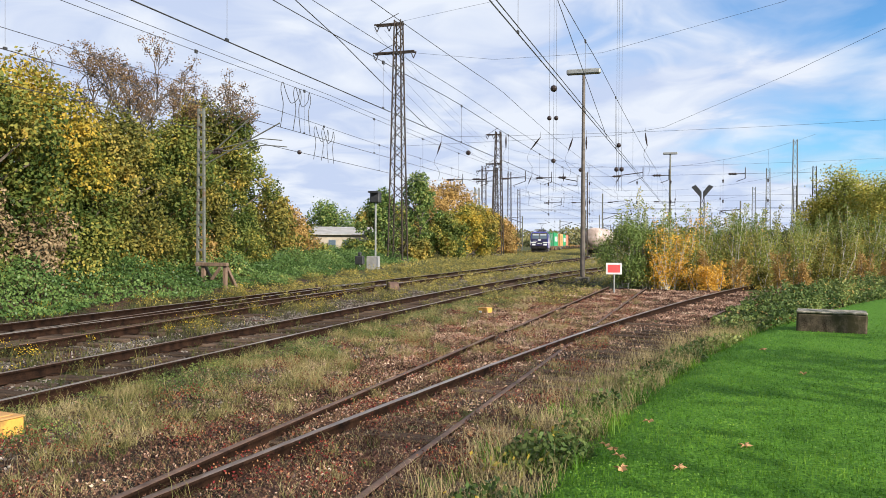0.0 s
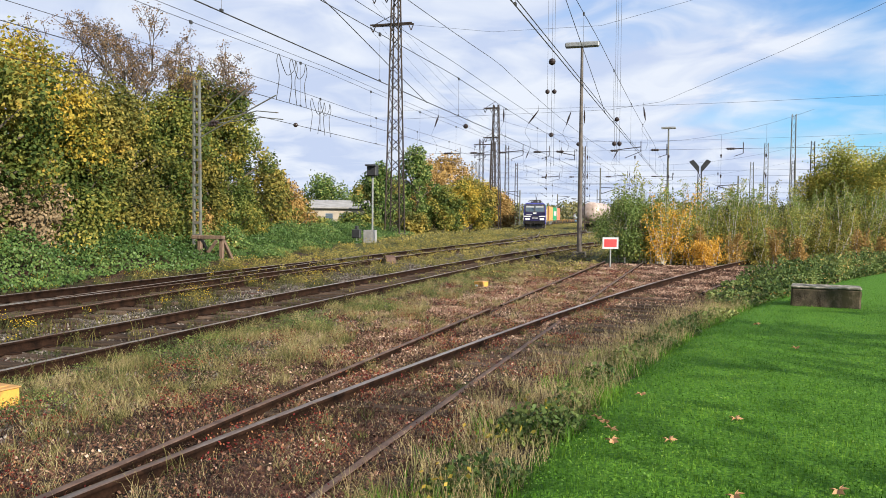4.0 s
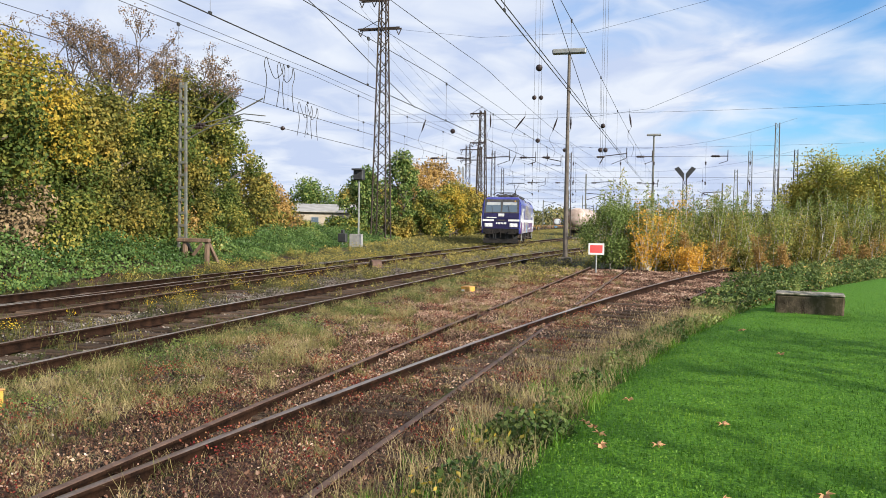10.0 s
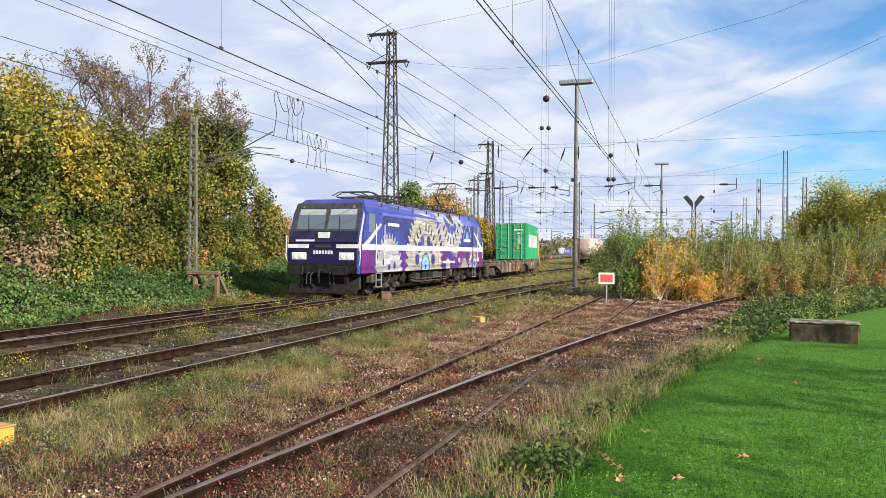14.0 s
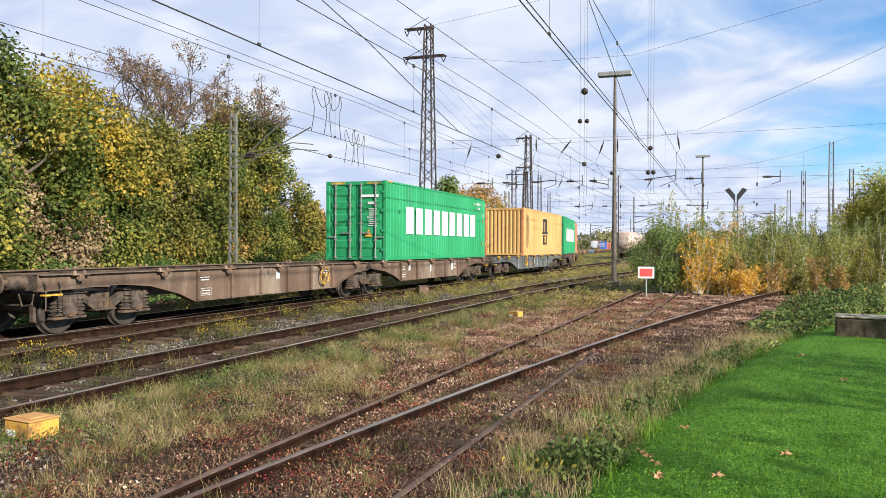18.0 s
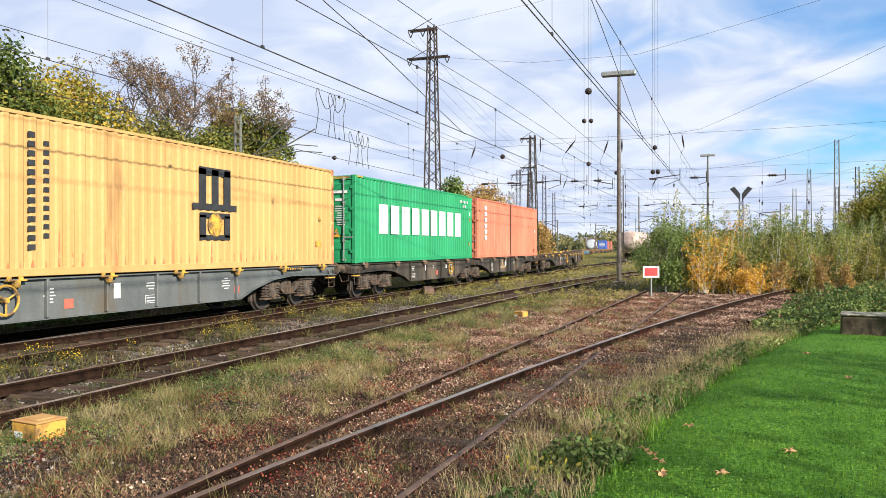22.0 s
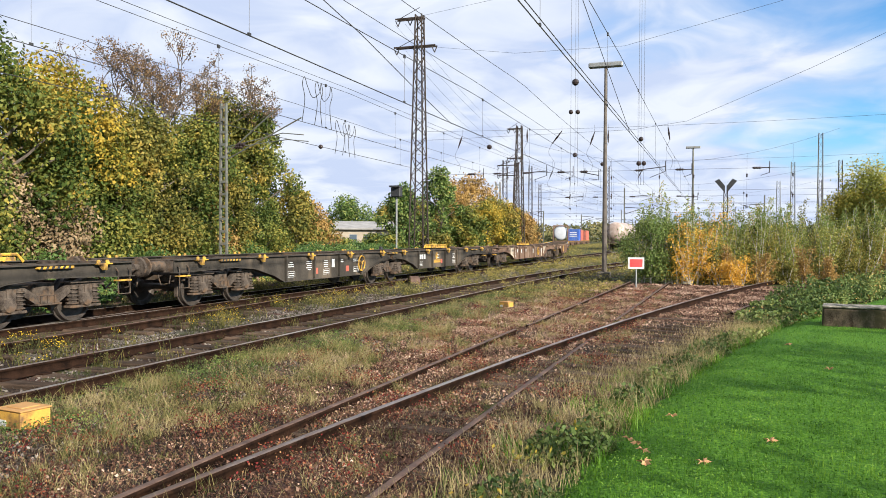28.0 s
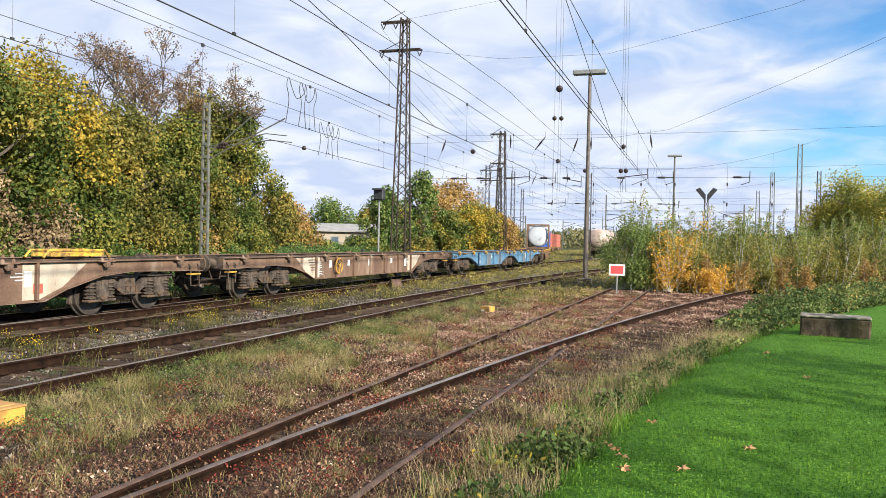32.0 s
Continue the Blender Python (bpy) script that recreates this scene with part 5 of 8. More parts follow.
    platform("empty rusty wagon behind the tank", M_RUSTBROWN, 239.2, 253.4, (237.1, 255.5), (True, True), "yellow")
    platform("rusty wagon under a blue container", M_RUSTBROWN, 259.4, 273.6, (257.3, 275.7), (True, True), "yellow")
    blue = container("blue twenty-foot container with white marks", M_BLUECON, 268.8, 6.06, (259.4, 273.6), True, height=2.6)
    end_marks(blue, -3.05, -1, [(-0.8, 0.8, 1.7 - 0.4 * k, 0.18) for k in range(3)])
    platform("rusty wagon under red-brown containers", M_RUSTBROWN, 279.6, 293.8, (277.5, 295.9), (True, True), "yellow")
    container("red-brown twenty-foot container far along the train", M_RED, 278.0, 6.06, (279.6, 293.8), True, height=2.6)
    platform("rusty wagon under a faded red container", M_RUSTBROWN, 299.8, 314.0, (297.7, 316.1), (True, True), "yellow")
    container("faded red container at the far end of the train", M_RED, 300.5, 12.192, (299.8, 314.0), True, height=2.6)


M_BLUECON = surf("deep_blue_container_paint", (0.02, 0.07, 0.30), (0.04, 0.12, 0.42), 1.2, 0.5, 0, 0.05)


def tank_container(front, wagon):
    """Twenty-foot tank: a dished white shell in a steel frame."""
    c = thing("tank_container", "white tank container in a brown steel frame", "tank container", group="containers on the train")
    Lh, W, H = 3.03, 1.219, 2.6
    lathe_p = [(-Lh + 0.10, 0.02), (-Lh + 0.12, 0.6), (-Lh + 0.17, 0.92), (-Lh + 0.27, 1.08), (-Lh + 0.42, 1.14), (Lh - 0.42, 1.14), (Lh - 0.27, 1.08), (Lh - 0.17, 0.92), (Lh - 0.12, 0.6), (Lh - 0.10, 0.02)]
    part("tank_shell", lathe(bmesh.new(), lathe_p, (0, 0, H / 2 + 0.05), "y", 28), M_TANKWHITE, c, "white dished tank", smooth=True)
    for s in (-1, 1):
        for e in (-1, 1):
            part("corner_post", bx(s * (W - 0.08) - 0.08, s * (W - 0.08) + 0.08, e * (Lh - 0.08) - 0.08, e * (Lh - 0.08) + 0.08, 0, H, bevel=0.01), M_RUSTBROWN, c)
        part("side_rail", bx(s * (W - 0.06) - 0.06, s * (W - 0.06) + 0.06, -Lh + 0.16, Lh - 0.16, 0.0, 0.14), M_RUSTBROWN, c)
    for e in (-1, 1):
        for z in (0.0, H - 0.14):
            part("end_beam", bx(-W + 0.16, W - 0.16, e * (Lh - 0.07) - 0.07, e * (Lh - 0.07) + 0.07, z, z + 0.14), M_RUSTBROWN, c)
    RIDERS.append((c, wagon[0], wagon[1], front + Lh, 1.165))


make_wagons()


# ---- the locomotive ----
def gear_mesh(r0, r1, teeth, hole=0.0, x=1.494, arc=(0.0, 1.0)):
    """A flat toothed disc (a print on the side) about the x axis."""
    bm = bmesh.new()
    outer = []
    n = teeth * 4
    for k in range(n):
        a = 2 * math.pi * k / n
        r = r1 if k % 4 in (1, 2) else r0
        outer.append((math.cos(a) * r, math.sin(a) * r))
    vs = [bm.verts.new((x, a, b)) for a, b in outer]
    if hole:
        inner = [bm.verts.new((x, math.cos(2 * math.pi * k / n) * hole, math.sin(2 * math.pi * k / n) * hole)) for k in range(n)]
        for k in range(n):
            bm.faces.new((vs[k], vs[(k + 1) % n], inner[(k + 1) % n], inner[k]))
    else:
        c = bm.verts.new((x, 0, 0))
        for k in range(n):
            bm.faces.new((vs[k], vs[(k + 1) % n], c))
    return bm


def clip_side(bm, z0, z1, y0, y1):
    """Cuts a side print to the band between two heights and two ends."""
    for co, no in (((0, 0, z0), (0, 0, -1)), ((0, 0, z1), (0, 0, 1)), ((0, y0, 0), (0, -1, 0)), ((0, y1, 0), (0, 1, 0))):
        bmesh.ops.bisect_plane(bm, geom=bm.verts[:] + bm.edges[:] + bm.faces[:], plane_co=co, plane_no=no, clear_outer=True)
    if z1 > 3.14:
        bmesh.ops.bisect_plane(bm, geom=bm.verts[:] + bm.edges[:] + bm.faces[:], plane_co=(0, 0, 3.14), plane_no=(0, 0, 1))
        for v in bm.verts:
            if v.co.z > 3.14:
                v.co.x -= (v.co.z - 3.14) * 0.62
    return bm


def locomotive():
    lo = thing("locomotive", "violet-blue electric locomotive with printed silver gears and white band", "locomotive")
    Ln = 9.0  # half length of the body
    W = 1.49
    # body shell: sloped cab fronts
    side = [(-Ln, 0.90), (-Ln - 0.02, 1.75), (-Ln + 0.14, 2.30), (-Ln + 0.60, 3.46), (-Ln + 0.85, 3.66), (-Ln + 2.2, 3.72), (-Ln + 2.5, 3.62), (Ln - 2.5, 3.62), (Ln - 2.2, 3.72), (Ln - 0.85, 3.66), (Ln - 0.60, 3.46), (Ln - 0.14, 2.30), (Ln + 0.02, 1.75), (Ln, 0.90)]
    bm = bmesh.new()
    prism(bm, side, -W, W)
    bmesh.ops.bisect_plane(bm, geom=bm.verts[:] + bm.edges[:] + bm.faces[:], plane_co=(0, 0, 3.14), plane_no=(0, 0, 1))
    # the roof shoulders lean in
    for v in bm.verts:
        if v.co.z > 3.5:
            v.co.x *= 0.80
    edges = [e for e in bm.edges if abs(abs(e.verts[0].co.y) - abs(e.verts[1].co.y)) < 0.7 and abs(e.verts[0].co.z - e.verts[1].co.z) > 0.2 and min(abs(v.co.y) for v in e.verts) > Ln - 0.95]
    bmesh.ops.bevel(bm, geom=edges, offset=0.12, segments=3, affect="EDGES")
    part("body", bm, M_LOCOBLUE, lo)
    part("frame", bx(-1.40, 1.40, -Ln + 0.1, Ln - 0.1, 0.86, 1.03), M_BLACKGEAR, lo)
    # roof gear
    roof = bx(-1.0, 1.0, -Ln + 2.3, Ln - 2.3, 3.49, 3.60, bevel=0.04)
    part("roof_panel", roof, M_ROOF, lo)
    for y in np.linspace(-5.4, 5.4, 6):
        part("roof_hatch", bx(-0.8, 0.8, y - 0.75, y + 0.75, 3.60, 3.72, bevel=0.03), M_ROOF, lo)
    for k in range(12):
        y = -5.8 + k * 1.05
        part("roof_insulator", lathe(bmesh.new(), [(3.60, 0.06), (3.68, 0.09), (3.76, 0.06), (3.84, 0.09), (3.92, 0.05)], (0.55 * (-1) ** k, y, 0), "z", 10), M_INSUL, lo)
    part("roof_busbar", tube(tube(bmesh.new(), [(0.55, -5.8, 3.94), (0.55, 5.6, 3.94)], 0.025, 6), [(-0.55, -4.7, 3.94), (-0.55, 5.8, 3.94)], 0.025, 6), M_DARKGEAR, lo)
    for k in range(9):
        y = -6.3 + k * 1.55
        part("roof_box", bx(-0.35 - 0.2 * (k % 2), 0.3, y - 0.35, y + 0.3, 3.60, 3.86 + 0.08 * (k % 3), bevel=0.03), M_DARKGEAR, lo)
    for k in range(16):
        y = -6.0 + k * 0.8
        part("roof_conduit", tube(bmesh.new(), [(0.75, y, 3.60), (0.75, y + 0.1, 3.90 + 0.08 * (k % 3)), (0.5, y + 0.55, 3.94 + 0.06 * (k % 2)), (0.72, y + 0.7, 3.62)], 0.03, 5), M_DARKGEAR, lo)
    # pantographs: two folded, the rear one raised
    for y, up, d in ((-5.9, False, 1), (-3.6, False, 1), (3.4, False, -1), (6.0, True, -1)):
        p = part("pantograph", tube(tube(tube(tube(bmesh.new(), [(-0.62, y - 0.5, 3.86), (-0.62, y + 0.5, 3.86)], 0.03, 6), [(0.62, y - 0.5, 3.86), (0.62, y + 0.5, 3.86)], 0.03, 6), [(-0.62, y - 0.5, 3.86), (0.62, y - 0.5, 3.86)], 0.03, 6), [(-0.62, y + 0.5, 3.86), (0.62, y + 0.5, 3.86)], 0.03, 6), M_DARKGEAR, lo)
        if up:
            knee, head = (0, y + d * 1.35, 4.62), (0, y - d * 0.15, 5.42)
        else:
            knee, head = (0, y + d * 1.5, 4.0), (0, y - d * 0.1, 4.06)
        part("lower_arm", tube(bmesh.new(), [(0, y, 3.9), knee], 0.06, 6), M_DARKGEAR, p)
        part("upper_arm", tube(tube(bmesh.new(), [knee, (0.25, head[1], head[2])], 0.025, 5), [knee, (-0.25, head[1], head[2])], 0.025, 5), M_DARKGEAR, p)
        hd = bmesh.new()
        for o in (-0.18, 0.18):
            tube(hd, [(-0.95, head[1] + o, head[2] - 0.12), (-0.65, head[1] + o, head[2] + 0.03), (0.65, head[1] + o, head[2] + 0.03), (0.95, head[1] + o, head[2] - 0.12)], 0.022, 5)
        part("collector_head", hd, M_DARKGEAR, p)
    for e in (-1, 1):
        cab_front(lo, e, Ln, W)
        loco_bogie(lo, e * 5.2)
    # sides: prints, band, doors, grilles
    for s in (-1, 1):
        turn = pose(0, 0, 0) if s > 0 else pose(0, 0, 0, 0, 0, 180)

        def put(name, bm, mat, label="", dx=0.0, part_of=lo):
            return part(name, bm, mat, part_of, label, m=turn @ pose(dx, 0, 0))

        put("lower_print", bx(1.4905, 1.4925, -Ln + 0.14, Ln - 0.14, 0.90, 1.78), M_PURPLE, "purple lower side")
        put("upper_print", bx(1.4905, 1.4925, -6.75, 6.75, 1.95, 3.10), M_LOCODARK, "dark indigo middle side")
        put("white_band", bx(1.5010, 1.5030, -Ln + 0.14, Ln - 0.14, 1.76, 1.97), M_WHITE, "white band")
        for e in (-1, 1):
            st = bmesh.new()
            prism(st, [(e * (Ln - 0.30), 1.97), (e * (Ln - 0.75), 1.97), (e * (Ln - 2.05), 2.75), (e * (Ln - 1.95), 2.80)], 1.5010, 1.5030)
            put("white_band", st, M_WHITE, "white slanting stripe")
        # Shoulder in a paler blue: the sky's light on it is put into the paint.
        shoulder = bx(1.4915, 1.4925, -6.9, 6.9, 3.0, 3.58)
        put("shoulder_print", clip_side(shoulder, 3.06, 3.57, -6.9, 6.9), M_LAVENDER, "lavender blue roof shoulder, paled as if sky-lit")
        for n_, (y, z, r0, r1, teeth, mat_, z0, z1) in enumerate(((-1.55, 1.10, 2.34, 2.66, 46, M_BEIGE, 0.91, 3.56), (2.55, 3.70, 2.10, 2.36, 40, M_SILVER, 1.97, 3.56), (-6.1, 0.90, 1.30, 1.55, 30, M_SILVER, 0.91, 2.6), (6.75, 0.98, 0.72, 0.92, 22, M_SILVER, 0.91, 1.76), (5.0, 0.30, 0.92, 1.14, 26, M_BEIGE, 0.91, 1.5), (3.3, 2.45, 0.80, 1.0, 22, M_BEIGE, 1.40, 1.76), (2.0, 1.05, 0.30, 0.42, 12, M_SILVER, 0.91, 1.76))):
            x = 1.4936 + 0.0009 * n_
            g = gear_mesh(r0, r1, teeth, 0.0, x)
            bmesh.ops.translate(g, verts=g.verts[:], vec=(0, y, z))
            put("gear_print", clip_side(g, z0, z1, -8.8, 8.8), mat_, "printed toothed gear wheel")
        ring = lambda y, z, r, mat_, x, lab: put("round_print", clip_side(lathe(bmesh.new(), [(x, r), (x + 0.0008, r)], (0, y, z), "x", 22), 0.91, 3.56, -8.8, 8.8), mat_, lab)
        # turned rings on the big gear
        for r_ in (1.42, 1.98):
            rim = gear_mesh(r_, r_, 16, r_ - 0.025, 1.5000)
            bmesh.ops.translate(rim, verts=rim.verts[:], vec=(0, -1.55, 1.10))
            put("ring_print", clip_side(rim, 0.91, 3.56, -8.8, 8.8), M_SHADEPRINT, "thin turned groove in the print")
        for k, a in enumerate((0.72, 1.16, 1.98, 2.42, 2.95, 0.19)):
            ring(-1.55 + math.cos(a) * 1.12, 1.16 + math.sin(a) * 1.12, 0.25, M_LOCODARK if k % 2 else M_LOCOBLUE, 1.5002, "dark round hole in the print")
        for a in (-2.52, -2.02, -1.48, -0.95):
            ring(2.55 + math.cos(a) * 1.0, 3.66 + math.sin(a) * 0.86, 0.25, M_LOCOBLUE, 1.5002, "blue round hole in the print")
        ring(2.75, 3.62, 0.50, M_SHADEPRINT, 1.4997, "grey hub of the print")
        for hy, hz in ((-6.7, 1.3), (-6.1, 1.1), (-5.5, 1.15), (6.45, 1.25), (6.95, 1.45), (7.1, 1.1)):
            ring(hy, hz, 0.13, M_PURPLE, 1.5002, "purple round hole in the print")
        ring(6.75, 0.98, 0.28, M_LIGHTBLUE, 1.5004, "pale blue hub disc")
        ring(-1.53, 1.06, 0.60, M_BLACK, 1.5004, "dark hub outline")
        for n_, (r_, mat_) in enumerate(((0.54, M_LIGHTBLUE), (0.40, M_PALEBLUE), (0.33, M_LIGHTBLUE), (0.18, M_PALEBLUE), (0.12, M_LOCOBLUE))):
            ring(-1.53, 1.06, r_, mat_, 1.5012 + 0.0009 * n_, "turned pale blue hub disc")
        ring(5.55, 2.45, 0.42, M_LOCOBLUE, 1.4994, "bright blue disc")
        ring(5.55, 2.52, 0.26, M_LIGHTBLUE, 1.5004, "pale blue disc")
        # lettering on the big gears, as plain bars
        for k in range(9):
            if k == 3:
                continue
            a = math.pi * (0.80 - 0.62 * k / 8)
            bar = bx(1.5004, 1.5014, -0.07, 0.07, -0.18, 0.18)
            bmesh.ops.rotate(bar, verts=bar.verts[:], matrix=Matrix.Rotation(a - math.pi / 2, 3, "X"))
            bmesh.ops.translate(bar, verts=bar.verts[:], vec=(0, -1.55 + math.cos(a) * 1.72, 1.10 + math.sin(a) * 1.72))
            put("letter_bar", bar, M_SHADEPRINT, "plain dark bar")
        for k in range(8):
            a = math.pi * (1.18 + 0.70 * k / 7)
            bar = bx(1.5004, 1.5014, -0.07, 0.07, -0.18, 0.18)
            bmesh.ops.rotate(bar, verts=bar.verts[:], matrix=Matrix.Rotation(a + math.pi / 2, 3, "X"))
            bmesh.ops.translate(bar, verts=bar.verts[:], vec=(0, 2.55 + math.cos(a) * 1.50, 3.62 + math.sin(a) * 1.36))
            put("letter_bar", clip_side(bar, 1.98, 3.56, -8.8, 8.8), M_SHADEPRINT, "plain dark bar")
        # the slogan round the blue disc
        slogan = "RUNNING LIKE CLOCKWORK"
        for k, ch in enumerate(slogan):
            if ch == " ":
                continue
            a = math.pi * (1.06 - 1.0 * k / (len(slogan) - 1))
            tx = bpy.data.curves.new("slogan_letter", "FONT")
            tx.body, tx.size, tx.align_x, tx.extrude = ch, 0.17, "CENTER", 0.0005
            tx.materials.append(M_WHITE)
            ob = new("slogan_letter", tx)
            ob.parent = lo
            ob["label"] = "small white slogan letter"
            ob.matrix_basis = turn @ pose(1.5020, 5.55 + math.cos(a) * 0.62, 2.42 + math.sin(a) * 0.62) @ Matrix.Rotation(a - math.pi / 2, 4, "X") @ pose(0, 0, 0, 90, 0, 90)
        put("name_bar", bx(1.5030, 1.5042, 5.0, 5.12, 2.24, 2.42), M_WHITE, "white bar")
        put("name_bar", bx(1.5030, 1.5042, 5.16, 6.2, 2.26, 2.40), M_WHITE, "white bar")
        put("name_bar", bx(1.5010, 1.5022, -6.3, -5.0, 2.72, 2.84), M_WHITE, "white bar")
        for k in range(14):
            put("name_bar", bx(1.5010, 1.5022, 1.2 + 0.145 * k, 1.29 + 0.145 * k, 1.17, 1.28), M_WHITE, "small white bar")
        for y in (-6.2, 0.6, 4.0, 7.9):
            put("socket_plate", bx(1.5010, 1.5040, y - 0.12, y + 0.12, 1.22, 1.42), M_WHITE, "small white plate")
        for y in np.arange(-6.5, 6.6, 1.857):
            put("panel_joint", bx(1.30, 1.34, y - 0.012, y + 0.012, 3.16, 3.60), M_DARKGEAR)
        for e in (-1, 1):
            # cab side door and window, handrails, ladder
            put("window", lathe_pane(e, Ln), M_GLASS, "dark cab side window")
            for o in (1.42, 2.32):
                put("handrail", tube(bmesh.new(), [(1.53, e * (Ln - o), 1.15), (1.53, e * (Ln - o), 2.75)], 0.017, 5), M_WHITE, "pale handrail")
            ld = bmesh.new()
            for o in (1.6, 2.15):
                tube(ld, [(1.46, e * (Ln - o), 0.32), (1.46, e * (Ln - o), 1.04)], 0.02, 5)
            for z in (0.34, 0.60, 0.86):
                box(ld, 1.36, 1.50, e * (Ln - 1.875) - 0.28, e * (Ln - 1.875) + 0.28, z, z + 0.03)
            put("ladder", ld, M_GALV, "pale metal cab steps")
    under = bmesh.new()
    box(under, -1.10, 1.10, -2.6, 2.6, 0.34, 0.90, bevel=0.06)
    part("transformer_tank", under, M_BLACKGEAR, lo)
    re_ = random.Random(12)
    for s in (-1, 1):
        y = -2.75
        while y < 2.5:
            wd, z0, dep = re_.uniform(0.35, 0.95), re_.uniform(0.30, 0.55), re_.uniform(0.08, 0.30)
            x0, x1 = sorted((s * 1.10, s * (1.10 + dep)))
            e = part("equipment_box", bx(x0, x1, y, y + wd, z0, 0.88, bevel=0.025), M_BLACKGEAR, lo)
            if wd > 0.6:
                part("cover_plate", bx(min(s * (1.10 + dep), s * (1.115 + dep)), max(s * (1.10 + dep), s * (1.115 + dep)), y + 0.08, y + wd - 0.08, z0 + 0.06, 0.80, bevel=0.004), M_DARKGEAR, e)
            y += wd + re_.uniform(0.04, 0.22)
        for z in (0.40, 0.52):
            part("air_pipe", tube(bmesh.new(), [(s * 1.30, -3.0, z + 0.1), (s * 1.34, -2.2, z), (s * 1.34, 2.2, z), (s * 1.28, 3.0, z + 0.12)], 0.025, 6), M_STEEL_DARK, lo)
    RIDERS.append((lo, -13.95, -3.55, -8.75, 0.0))
    return lo


def lathe_pane(e, Ln):
    bm = bmesh.new()
    a, b = sorted((e * (Ln - 0.78), e * (Ln - 1.38)))
    prism(bm, [(a, 2.42), (b, 2.42), (b, 3.12), (a, 3.12)], 1.485, 1.4985)
    return bm


def cab_front(lo, e, Ln, W):
    """Windscreens, lamps, bands, buffers, plough and couplings of one end."""
    T = Matrix.Scale(1, 4) if e > 0 else pose(0, 0, 0, 0, 0, 180)
    P = lambda name, bm, mat, label="": part(name, bm, mat, lo, label, m=T)
    # the slope of the windscreen zone: from (Ln-0.12, 2.10) to (Ln-0.62, 3.42)
    yz = lambda z, out=0.0: Ln - 0.14 - 0.46 * (z - 2.30) / 1.16 + out
    for x0, x1 in ((-1.18, -0.07), (0.07, 1.18)):
        bm = bmesh.new()
        prism(bm, [(yz(2.52, 0.004), 2.52), (yz(2.52, 0.02), 2.52), (yz(3.28, 0.02), 3.28), (yz(3.28, 0.004), 3.28)], x0, x1)
        pane = P("windscreen", bm, M_GLASS, "windscreen glass paled for reflected sky")
        bl = bmesh.new()
        prism(bl, [(yz(3.06, 0.022), 3.06), (yz(3.06, 0.03), 3.06), (yz(3.27, 0.03), 3.27), (yz(3.27, 0.022), 3.27)], x0 + 0.04, x1 - 0.04)
        part("sun_blind", bl, M_BLIND, pane, "pale sun blind")
        wp = bmesh.new()
        tube(wp, [((x0 + x1) / 2, yz(2.44, 0.05), 2.44), ((x0 + x1) / 2 + 0.12, yz(3.0, 0.05), 3.0)], 0.012, 5)
        part("wiper", wp, M_BLACK, pane)
    surround = bmesh.new()
    for x0, x1, z0, z1 in ((-1.32, 1.32, 3.30, 3.50), (-1.32, 1.32, 2.44, 2.52), (-1.32, -1.18, 2.52, 3.30), (-0.07, 0.07, 2.52, 3.30), (1.18, 1.32, 2.52, 3.30)):
        prism(surround, [(yz(z0, 0.004), z0), (yz(z0, 0.016), z0), (yz(z1, 0.016), z1), (yz(z1, 0.004), z1)], x0, x1)
    P("roof_visor_band", surround, M_DARKGEAR, "black surround of the windscreens")
    for x in (-1.02, 1.02):
        tb = bmesh.new()
        prism(tb, [(x - 0.07, 3.32), (x + 0.07, 3.32), (x, 3.43)], yz(3.32, 0.02), yz(3.32, 0.026), "y")
        P("warning_triangle", tb, M_YELLOWPAINT, "small yellow triangle")
    nose = bmesh.new()
    prism(nose, [(yz(2.04, -0.05), 2.04), (Ln + 0.0, 2.04), (yz(2.30, 0.012), 2.30), (yz(2.44, 0.010), 2.44), (yz(2.44, -0.05), 2.44)], -1.34, 1.34)
    P("upper_nose_panel", nose, M_NOSE, "dark navy panel below the windscreens")
    P("number_board", bx(-0.22, 0.22, Ln - 0.16, Ln - 0.03, 2.18, 2.40, bevel=0.01), M_WHITE, "pale crest plate")
    y = Ln + 0.03
    P("white_band", bx(-1.40, -0.55, y - 0.04, y + 0.006, 1.82, 1.96), M_WHITE, "white band")
    P("white_band", bx(0.55, 1.40, y - 0.04, y + 0.006, 1.82, 1.96), M_WHITE, "white band")
    P("name_bar", bx(0.35, 1.1, Ln - 0.06, Ln + 0.0, 2.06, 2.13), M_WHITE, "white bar")
    for k in range(7):
        P("name_bar", bx(-0.40 + 0.115 * k, -0.33 + 0.115 * k, y - 0.03, y + 0.008, 1.60, 1.73), M_WHITE, "small white bar")
    P("grille_panel", bx(-0.32, 0.32, y - 0.03, y + 0.006, 1.84, 1.94), M_DARKGEAR)
    for x in (-0.95, 0.95):
        hl = P("headlight", bx(x - 0.30, x + 0.30, y - 0.04, y + 0.012, 1.38, 1.66, bevel=0.02), M_WHITE, "white headlight panel")
        for o in (-0.11, 0.13):
            part("lens", lathe(bmesh.new(), [(y + 0.012, 0.095), (y + 0.03, 0.09), (y + 0.036, 0.05)], (x + o, 0, 1.52), "y", 16), M_LAMP, hl, "round lamp lens")
    P("nose_panel", bx(-1.36, 1.36, Ln - 0.1, Ln + 0.022, 1.30, 2.02), M_NOSE, "dark navy nose")
    P("lower_panel", bx(-1.36, 1.36, Ln - 0.1, Ln + 0.06, 0.90, 1.28), M_BLACKGEAR)
